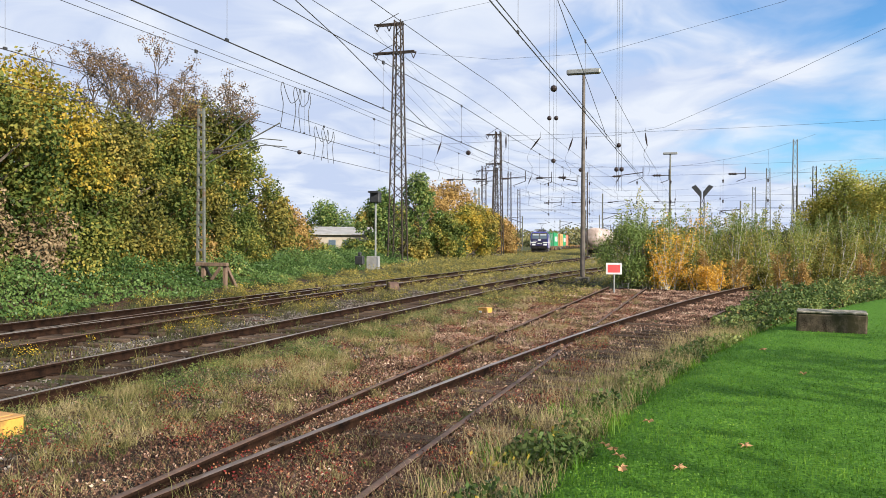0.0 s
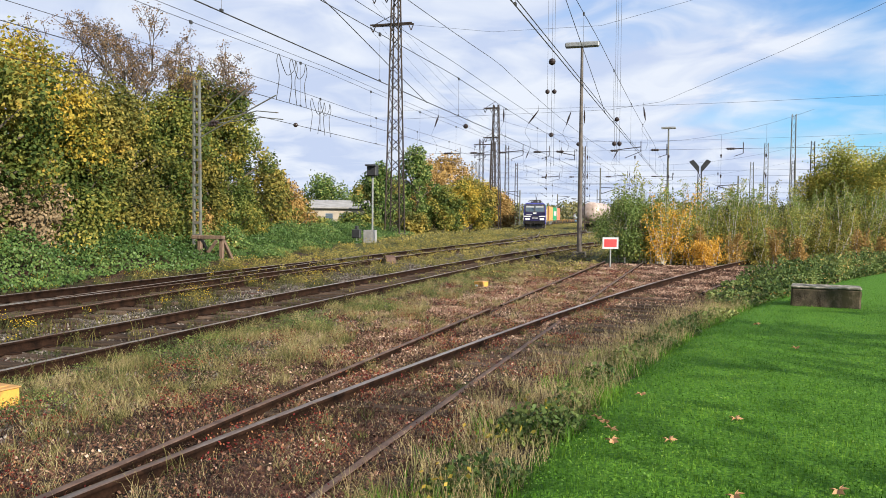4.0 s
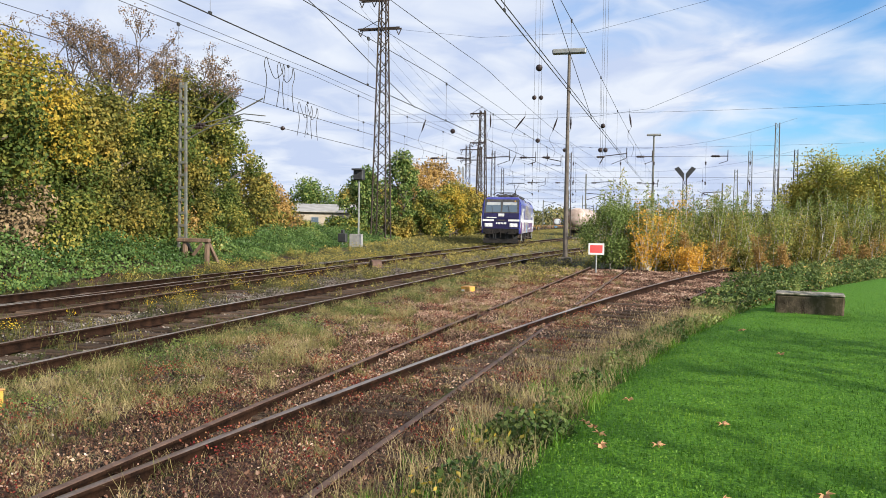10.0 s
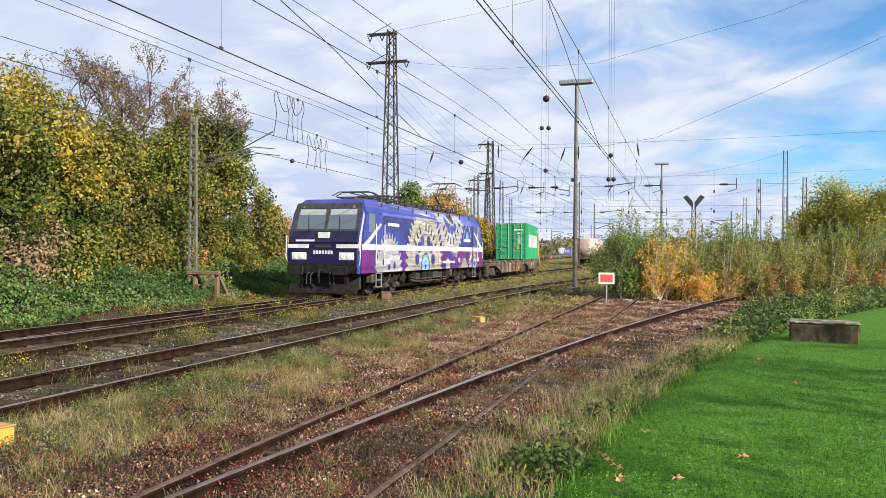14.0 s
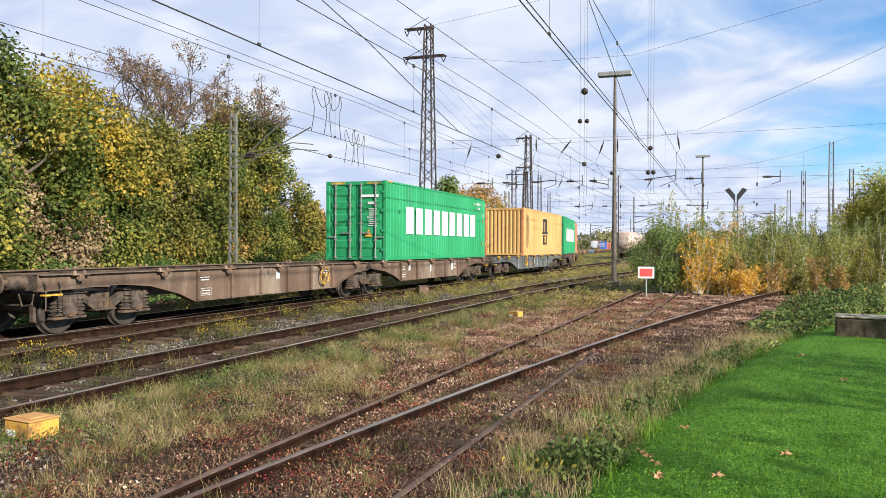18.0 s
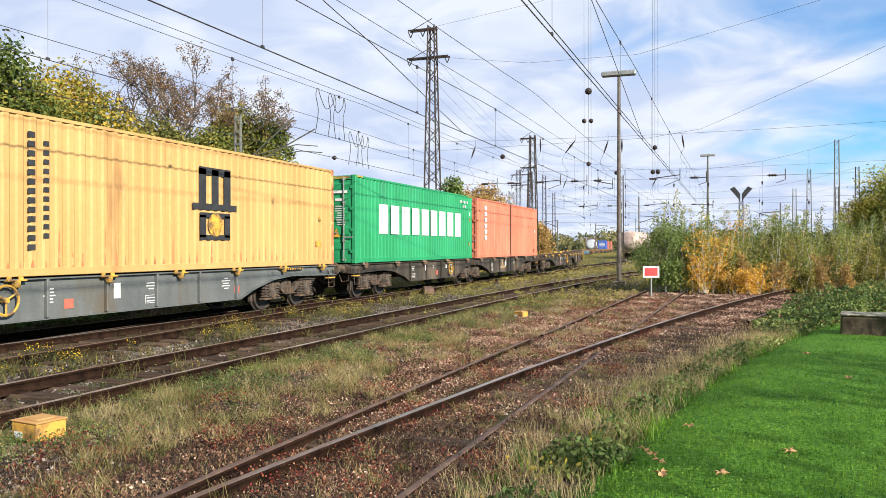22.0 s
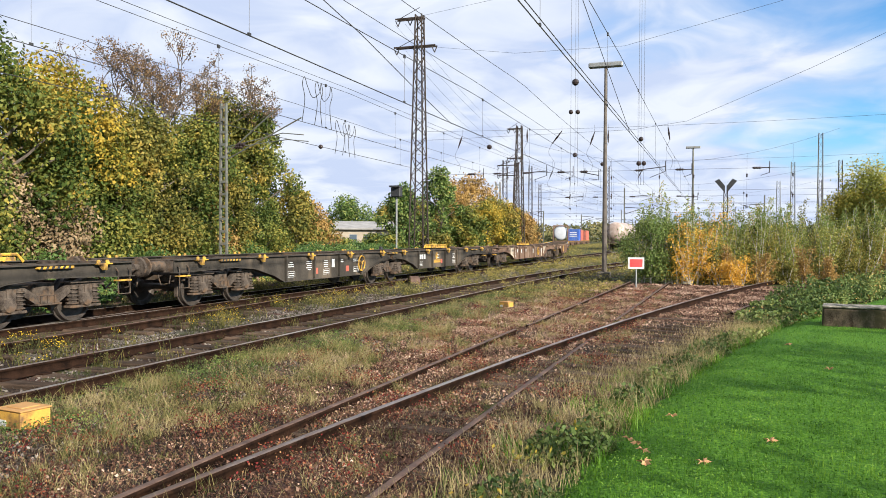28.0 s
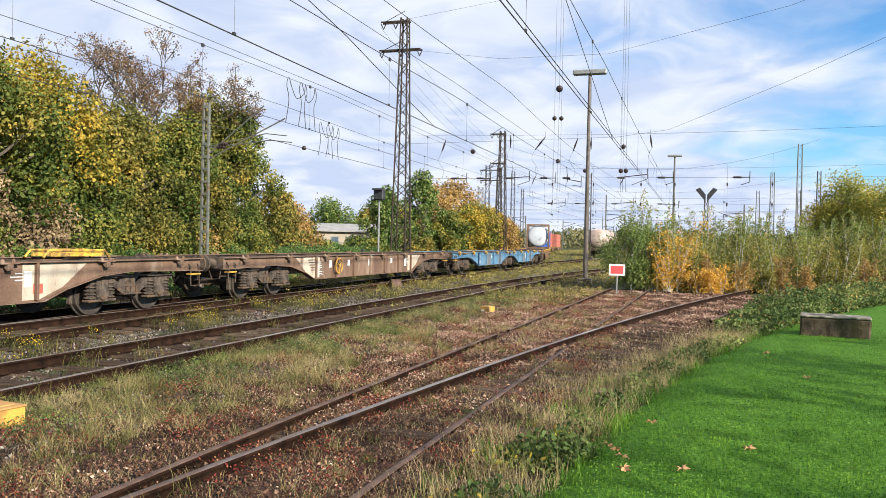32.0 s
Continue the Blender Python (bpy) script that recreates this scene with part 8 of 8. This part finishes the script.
def signals():
    s = thing("signal_box_post", "black signal lamp case on a thin pale post", "signal", pose(-20.9, 50.6, 0.0))
    part("post", tube(bmesh.new(), [(0, 0, -0.1), (0, 0, 4.6)], 0.07, 8), M_GALV, s)
    h = part("lamp_case", bx(-0.34, 0.34, -0.25, 0.25, 4.5, 5.25, bevel=0.05), M_BLACK, s, "black lamp case")
    part("hood", bx(-0.36, 0.36, -0.5, -0.25, 5.15, 5.27), M_BLACK, h)
    d = thing("dwarf_signal", "low black dwarf signal on a white post", "signal", pose(-19.45, 44.6, -0.12))
    part("post", tube(bmesh.new(), [(0, 0, 0), (0, 0, 1.0)], 0.05, 8), M_WHITE, d)
    part("lamp_case", bx(-0.27, 0.27, -0.15, 0.15, 0.55, 1.08, bevel=0.04), M_BLACK, d, "black lamp case")
    part("cap", bx(-0.1, 0.1, -0.1, 0.1, 1.08, 1.3, bevel=0.03), M_BLACK, d)
    c = thing("relay_cabinet", "pale grey steel relay cabinet beside the track", "cabinet", pose(-19.4, 46.6, -0.1))
    part("body", bx(-0.36, 0.36, -0.25, 0.25, 0, 1.0, bevel=0.02), M_TILE, c)
    part("door", bx(-0.02, 0.30, -0.27, -0.252, 0.1, 0.92), M_TILE, c)
    y = thing("y_signal", "dark Y-shaped signal board on a lattice post", "signal", pose(0.39, 60.0, -0.1))
    part("post", lattice(bmesh.new(), 5.2, 0.3, 0.25, 10, 0.03, 0.018), M_MASTBROWN, y)
    for k in (-1, 1):
        bm = bmesh.new()
        prism(bm, [(k * 0.05, 5.1), (k * 0.75, 5.95), (k * 0.45, 6.1), (k * 0.05, 5.6)], -0.08, 0.08, "y")
        part("arm", bm, M_BLACK, y)
    l = thing("yard_lamp", "distant yard lamp mast", "lamp post", pose(-3.66, 119.9, -0.1))
    part("pole", tube(bmesh.new(), [(0, 0, 0), (0, 0, 14.9)], 0.14, 8, [0.2, 0.11]), M_MASTGREEN, l)
    part("lamp_head", bx(-1.0, 1.0, -0.25, 0.25, 14.8, 15.1, bevel=0.05), M_GALV, l)


signals()


def building():
    b = thing("shed", "long low buff shed with a pale sheet roof behind bushes", "building", pose(-47.0, 92.0, -0.25, 0, 0, 28))
    part("wall", bx(-6.5, 7.5, -4, 4, 0, 3.0), M_WALL, b)
    bm = bmesh.new()
    prism(bm, [(-4.5, 2.95), (0, 3.9), (4.5, 2.95), (4.5, 3.1), (0, 4.05), (-4.5, 3.1)], -6.9, 7.9)
    part("roof", bm, M_TILE, b)
    for x in (-5.4, -3.6, -1.4, 0.4, 2.6, 4.4, 6.4):
        w = part("window", bx(x - 0.5, x + 0.5, -4.05, -3.96, 1.0, 2.4), M_TILE, b)
        part("pane", bx(x - 0.42, x + 0.42, -4.07, -4.052, 1.08, 2.32), M_GLASS, w)


building()


def tank_wagon():
    t = thing("tank_wagon", "pale dirty tank wagon standing on a far track", "tank wagon", pose(-14.6, 119.0, 0.06, 0, 0, -3))
    part("tank_shell", lathe(bmesh.new(), [(0, 0.05), (0.05, 0.7), (0.25, 1.2), (0.6, 1.42), (0.9, 1.45), (11, 1.45), (11.8, 0.8), (12, 0.05)], (0, 0, 2.65), "y", 28), M_TANK, t, smooth=True)
    part("underframe", bx(-1.2, 1.2, 0.2, 11.8, 0.95, 1.25), M_STEEL_DARK, t)
    for y in (2.2, 9.8):
        bogie_still(t, y)


def bogie_still(w, y):
    b = part("bogie", BOGIE[3], None, w, m=pose(0, y, 0))
    for s in (-1, 1):
        part("side_frame", BOGIE[0], None, b, m=pose(0, 0, 0, 0, 0, 0 if s > 0 else 180))
    for a in (-0.9, 0.9):
        part("wheelset", WAGON_WHEEL, None, b, m=pose(0, a, 0.46))


tank_wagon()


def buffer_stop():
    t = thing("buffer_stop", "rotten timber buffer stop half hidden in the brambles", "buffer stop", pose(-17.3, 26.0, 0.0) @ Matrix.Scale(0.82, 4))
    part("beam", bx(-0.95, 0.75, -0.10, 0.10, 1.02, 1.20, bevel=0.03), M_WOODOLD, t)
    for x in (-0.6, 0.55):
        part("upright", bx(x - 0.09, x + 0.09, 0.0, 0.18, -0.1, 1.04, bevel=0.02), M_WOODOLD, t)
        bm = bmesh.new()
        prism(bm, [(0.1, 1.0), (0.28, 1.0), (1.1, 0.0), (0.92, 0.0)], x - 0.07, x + 0.07)
        part("brace", bm, M_WOODOLD, t)
    part("plank", prism(bmesh.new(), [(-0.1, 0.45), (0.05, 0.40), (0.5, 0.95), (0.38, 1.02)], -0.16, -0.11, "y"), M_WOODOLD, t, "broken slanting plank")


buffer_stop()


# ---- overhead line ----
def wire(name, label, pts, r=0.008, group="overhead wires", material=None):
    return solid(name, tube(bmesh.new(), pts, r, 5), material or M_WIRE, label, "wire", group=group)


def sagging(x, z, y0, y1, sag, span=37.0, first=26.5):
    """Points of a wire along the track that sags between supports."""
    pts = []
    n = int((y1 - y0) / 1.5)
    for k in range(n + 1):
        y = y0 + (y1 - y0) * k / n
        u = ((y - first) / span) % 1.0
        pts.append((x, y, z - sag * 4 * u * (1 - u)))
    return pts


def catenary(x, contact, messenger, y0, y1, thick=0.009, sag=0.14, every=6.2, label="overhead contact line with droppers above a track"):
    t = thing("overhead_line", label, "overhead line", group="overhead lines")
    part("contact_wire", tube(bmesh.new(), [(x, y0, contact), (x, y1, contact)], thick, 5), M_WIRE, t)
    if messenger:
        m = sagging(x, messenger, y0, y1, sag)
        part("messenger_wire", tube(bmesh.new(), m, thick * 0.8, 5), M_WIRE, t)
        ys, zs = [p[1] for p in m], [p[2] for p in m]
        y = y0 + 2.0
        while y < y1:
            part("dropper", tube(bmesh.new(), [(x, y, contact), (x, y, float(np.interp(y, ys, zs)))], 0.0045, 4), M_WIRE, t)
            zt = float(np.interp(y, ys, zs))
            part("clamp", bx(x - 0.02, x + 0.02, y - 0.05, y + 0.05, zt - 0.06, zt + 0.03), M_WIRE, t)
            part("clamp", bx(x - 0.018, x + 0.018, y - 0.04, y + 0.04, contact, contact + 0.05), M_WIRE, t)
            y += every
    return t


def smooth_line(pts, n=8):
    """Points of a smooth curve through the given ones."""
    p = [Vector(q) for q in pts]
    out = []
    for i in range(len(p) - 1):
        a, b, c, d = p[max(i - 1, 0)], p[i], p[i + 1], p[min(i + 2, len(p) - 1)]
        for k in range(n):
            u = k / n
            out.append(0.5 * (2 * b + (c - a) * u + (2 * a - 5 * b + 4 * c - d) * u * u + (3 * b - a - 3 * c + d) * u ** 3))
    return out + [p[-1]]


def loops(x, y, low, high, n, step):
    """Jumper cables that rise from the contact wire, sag in a bow under the messenger wire and come down again."""
    for k in range(n):
        y0, w = y + k * step, 1.15 - 0.15 * (k % 2)
        pts = [(x, y0 - 0.15, low), (x + 0.03, y0 - 0.02, (low + high) / 2), (x, y0 - 0.12, high - 0.25), (x, y0 + 0.02, high), (x, y0 + 0.22, high - 0.28),
               (x, y0 + w * 0.5, high - 0.58), (x, y0 + w - 0.1, high - 0.34), (x, y0 + w, high - 0.02), (x, y0 + w + 0.12, high - 0.3), (x, y0 + w - 0.05, (low + high) / 2), (x - 0.03, y0 + w + 0.14, low)]
        wire("jumper_cable", "looped jumper cable between two overhead wires", smooth_line(pts), 0.012, "jumper cables")


def overhead():
    catenary(-12.8, 5.47, 6.97, 4, 118, 0.010)
    catenary(-15.1, 5.35, 6.75, 4, 110, 0.011)
    catenary(-8.05, 5.36, 6.70, 3, 118, 0.013, every=7.5)
    catenary(-3.05, 5.50, 7.6, 3, 101, 0.012, every=9.0)
    wire("feeder_wire", "second messenger wire above the running track", sagging(-12.75, 7.12, 4, 118, 0.1), 0.008)
    wire("feeder_wire", "second messenger wire above the middle track", sagging(-8.0, 7.12, 3, 118, 0.1), 0.008)
    wire("feeder_wire", "second contact wire beside the siding's", [(-2.95, 3, 5.5), (-2.95, 101, 5.5)], 0.010)
    wire("feeder_wire", "plain feeder wire above the yard", sagging(-6.4, 7.0, 3, 110, 0.3), 0.008)
    # slack cables that come down to the contact wires
    wire("feeder_wire", "slack cable dropping to the middle track's contact wire", [(-8.05, 9.0, 8.3), (-8.05, 14.69, 6.90), (-8.05, 17.21, 6.54), (-8.05, 20.75, 5.89), (-8.05, 23.99, 5.34), (-8.05, 23.9, 5.36)], 0.011)
    wire("feeder_wire", "slack cable dropping to the siding's contact wire", [(-3.05, 11.0, 7.75), (-3.05, 17.8, 7.4), (-3.05, 22.0, 6.7), (-3.05, 29.0, 5.51)], 0.009)
    for k, (x, z) in enumerate(((-26.2, 19.8), (-25.3, 19.8), (-26.3, 17.5), (-25.2, 17.5))):
        wire("supply_wire", "high supply wire between the towers", [(x, 63 + 38 * j / 10, z - (1.5 + 4.0 * (1 if z > 18 else 0.9)) * j / 10 - (1.2 + 0.2 * k) * 4 * (j / 10) * (1 - j / 10) * 0.5) for j in range(11)], 0.009)
    loops(-12.8, 23.1, 5.47, 6.95, 2, 0.85)
    loops(-15.1, 30.0, 5.2, 6.6, 2, 0.7)
    # two long span cables from the tower across the yard, with hangers
    wire("span_cable", "high span cable across the yard", [(-24.2, 63.0, 17.9), (-15.0, 60.2, 16.0), (-6.4, 57.0, 15.2), (4.7, 50.0, 15.8), (16.0, 43.0, 18.0)], 0.010)
    wire("span_cable", "lower span cable across the yard", [(-24.2, 63.0, 9.9), (-6.2, 62.0, 10.0), (-2.3, 60.0, 10.2), (4.8, 50.0, 11.5), (15.0, 36.0, 14.0)], 0.010)
    wire("span_cable", "topmost span cable across the yard", [(-24.0, 63.0, 20.35), (-15.0, 60.3, 20.55), (-10.47, 59.0, 20.8), (-10.15, 59.0, 20.8), (-9.96, 59.0, 20.8), (-5.55, 59.0, 21.0), (-5.40, 59.0, 21.0), (-5.19, 59.0, 21.0), (6.0, 54.0, 22.5), (18.0, 46.0, 26.0)], 0.010)
    for x, y, top, balls in ((-10.15, 59.0, 20.8, (13.26, 7.9)), (-10.47, 59.0, 20.8, (11.08,)), (-9.96, 59.0, 20.8, (11.06,)), (-5.40, 59.0, 21.0, (8.9,)), (-5.55, 59.0, 21.0, (7.15,)), (-5.19, 59.0, 21.0, (7.15,))):
        h = thing("hanger", "hanging cable with dark insulator balls", "overhead line", group="hangers")
        part("cable", tube(bmesh.new(), [(x, y, 5.6), (x, y, top)], 0.010, 4), M_WIRE, h)
        for k, z in enumerate(balls):
            r = 0.26 if z > 13 else 0.17
            part("insulator", lathe(bmesh.new(), [(z - r, 0.04), (z - r * 0.6, r * 0.85), (z, r), (z + r * 0.6, r * 0.85), (z + r, 0.04)], (x, y, 0), "z", 12), M_INSUL, h)


overhead()


def headspan(y, x0, x1, z, tracks):
    """Cross-span between masts: an upper sagging cable, a lower straight one, verticals with insulators above each track."""
    t = thing("cross_span", "cross-span cables with insulators hung over the yard", "overhead line", group="cross-spans")
    up = [(x0 + (x1 - x0) * k / 16, y, z - 3.4 * 4 * (k / 16) * (1 - k / 16)) for k in range(17)]
    part("upper_cable", tube(bmesh.new(), up, 0.012, 5), M_WIRE, t)
    part("lower_cable", tube(bmesh.new(), [(x0, y, 7.6), (x1, y, 7.6)], 0.012, 5), M_WIRE, t)
    part("lower_cable", tube(bmesh.new(), [(x0, y, 6.1), (x1, y, 6.1)], 0.012, 5), M_WIRE, t)
    for x in tracks:
        zt = float(np.interp(x, [p[0] for p in up], [p[2] for p in up]))
        part("hanger", tube(bmesh.new(), [(x, y, 5.5), (x, y, zt)], 0.010, 4), M_WIRE, t)
        part("clamp", bx(x - 0.14, x + 0.14, y - 0.02, y + 0.02, 5.46, 5.54), M_WIRE, t)
        for zz in (6.9, 9.3):
            if zz < zt - 0.5:
                part("insulator", lathe(bmesh.new(), [(zz - 0.22, 0.03), (zz - 0.14, 0.10), (zz - 0.05, 0.07), (zz + 0.05, 0.10), (zz + 0.14, 0.10), (zz + 0.22, 0.03)], (x, y, 0), "z", 10), M_INSUL, t)
        part("registration_arm", tube(bmesh.new(), [(x - 0.9, y, 6.0), (x, y + 0.2, 5.55)], 0.02, 5), M_WIRE, t)


def spans():
    headspan(101.0, -24.6, 13.0, 14.5, (-18.0, -12.8, -7.0, -3.0, 3.0, 8.0))
    for y, a, b in ((140.0, -32.0, 18.0), (185.0, -40.0, 20.0)):
        for x in (a, b):
            tower("slim lattice mast at the end of a cross-span", x, y, 14.5, 0.8, 0.5, 16, (), M_MASTBROWN, "lattice_mast", "slim lattice masts")
        headspan(y, a, b, 14.2, [a + (b - a) * k / 7 for k in range(1, 7)])


spans()


def far_masts():
    rs = random.Random(9)
    for k in range(26):
        y = 130 + 9 * k
        x = (-1) ** k * rs.uniform(4, 26) - 0.06 * y
        h = rs.uniform(7, 11)
        if x / y > -0.09 and k % 5:
            continue
        t = thing("catenary_mast", "thin distant catenary mast in the yard", "mast", pose(x, y, -0.1), "distant catenary masts")
        # Lighter mast paint on these poles stands for the haze of distance.
        part("pole", bx(-0.10, 0.10, -0.10, 0.10, 0, h), M_MASTGREEN, t)
        s = 1 if k % 3 else -1
        part("cantilever", tube(tube(bmesh.new(), [(0, 0, 6.0), (s * 3.0, 0, 7.0)], 0.05, 4), [(0, 0, 7.2), (s * 3.0, 0, 7.0)], 0.05, 4), M_MASTBROWN, t)


far_masts()


def yard_gear():
    """Insulators, drop brackets and balls that hang in the span wires over the yard, and the masts behind the lamp."""
    tower("slim lattice mast close behind the lamp mast", -14.3, 109.0, 11.6, 0.5, 0.35, 14, (), M_MASTBROWN, "lattice_mast", "slim lattice masts")
    tower("dark lattice tower far along the yard", -33.6, 136.0, 14.8, 1.2, 0.6, 16, ((14.4, -3.4, 0.4), (12.6, -3.4, 0.4)), M_MASTBROWN)
    tower("slim dark lattice mast along the yard", -28.6, 109.0, 12.6, 0.7, 0.5, 15, (), M_MASTBROWN, "lattice_mast", "slim lattice masts")
    for y, x0, x1, low, high, links, arms in (
            (62.6, -23.6, 16.0, 6.95, 10.6, ((-20.4, 9.1, 0.35), (-14.6, 9.4, 0.0), (-12.6, 9.2, 0.8), (-9.6, 9.0, 0.35), (-8.2, 9.1, 0.0), (-3.6, 9.2, -0.15)),
             ((-19.6, -18.2, 0.0), (-17.4, -16.2, -0.05), (-15.0, -13.0, 0.12), (-12.2, -10.9, 0.0), (-10.4, -8.9, -0.32), (-6.2, -3.9, 0.25), (-3.2, -2.0, 0.0), (2.2, 3.4, 0.0))),
            (100.4, -24.2, 20.0, 6.9, 11.5, ((-20.5, 9.3, 0.4), (-16.0, 9.6, 0.0), (-9.5, 9.2, 0.5)), ((-18.5, -16.2, 0.1), (-15.0, -13.2, 0.0), (-10.5, -7.8, 0.2), (-5.0, -2.5, -0.1)))):
        t = thing("cross_span", "span wires with rod insulators and registration arms over the yard", "overhead line", group="cross-spans")
        for z in (low, high):
            part("span_wire", tube(bmesh.new(), [(x0 + (x1 - x0) * k / 12, y, z - 0.3 * 4 * (k / 12) * (1 - k / 12) * (z == high)) for k in range(13)], 0.009, 4), M_WIRE, t)
        for x, z, dx in links:
            link = part("rod_insulator", tube(bmesh.new(), [(x, y, z), (x + dx * 0.5, y, z + 0.5), (x + dx, y, z + 1.0)], 0.06, 7, [0.03, 0.075, 0.03]), M_INSUL, t)
            part("upper_wire", tube(bmesh.new(), [(x + dx, y, z + 1.0), (x + dx, y, high)], 0.010, 4), M_WIRE, link)
            part("lower_wire", tube(bmesh.new(), smooth_line([(x, y, z), (x - 0.25, y, z - 0.7), (x + 0.2, y, z - 1.5), (x + 0.05, y, low)]), 0.010, 4), M_WIRE, link)
        for a, b, tilt in arms:
            arm = part("registration_arm", tube(bmesh.new(), [(a, y, low), (b, y, low + tilt)], 0.035, 5), M_MASTBROWN, t)
            part("insulator", lathe(bmesh.new(), [(-0.3, 0.04), (-0.2, 0.10), (-0.1, 0.06), (0.0, 0.10), (0.1, 0.06), (0.2, 0.10), (0.3, 0.04)], (a + 0.35, y, low), "x", 8), M_INSUL, arm)
            part("drop_rod", tube(bmesh.new(), [(b, y, low + tilt + 0.45), (b, y, low + tilt - 0.35)], 0.03, 5), M_MASTBROWN, arm)
            part("steady_arm", tube(bmesh.new(), [(b, y, low + tilt - 0.35), ((a + b) / 2, y + 0.1, low - 0.55)], 0.022, 5), M_MASTBROWN, arm)
    for x, y, z in ((-15.1, 28.6, 5.35), (-12.75, 45.0, 7.05), (-8.0, 58.0, 7.08)):
        r = 0.09 if y < 40 else 0.15
        solid("cable_ball", lathe(bmesh.new(), [(-r, 0.03), (-r * 0.6, r * 0.8), (0, r), (r * 0.6, r * 0.8), (r, 0.03)], (x, y, z), "x", 12), M_INSUL, "small dark ball insulator on an overhead wire", "insulator", group="ball insulators")


yard_gear()


def motions():
    """The train rolls past: every vehicle and load rides on the track line, wheels turn with it."""
    times = [k * 0.5 for k in range(65)]
    for ob, front, rear, centre, z in RIDERS:
        walk(ob, [(t, carried_pose(front, rear, centre, t, z)) for t in times])
    done = {}
    for ob, r, place in WHEELSETS:
        key = (r, place)
        if key in done:
            src = done[key]
            ob.rotation_mode = "QUATERNION"
            data = ob.animation_data_create()
            data.action = src.animation_data.action
            data.action_slot = src.animation_data.action_slot
            continue
        d0 = travel(0)
        rows = [(k / FPS, pose(0, place, r, math.degrees((travel(k / FPS) - d0) / r) % 360.0)) for k in range(0, 32 * FPS + 1)]
        walk(ob, rows)
        done[key] = ob


motions()
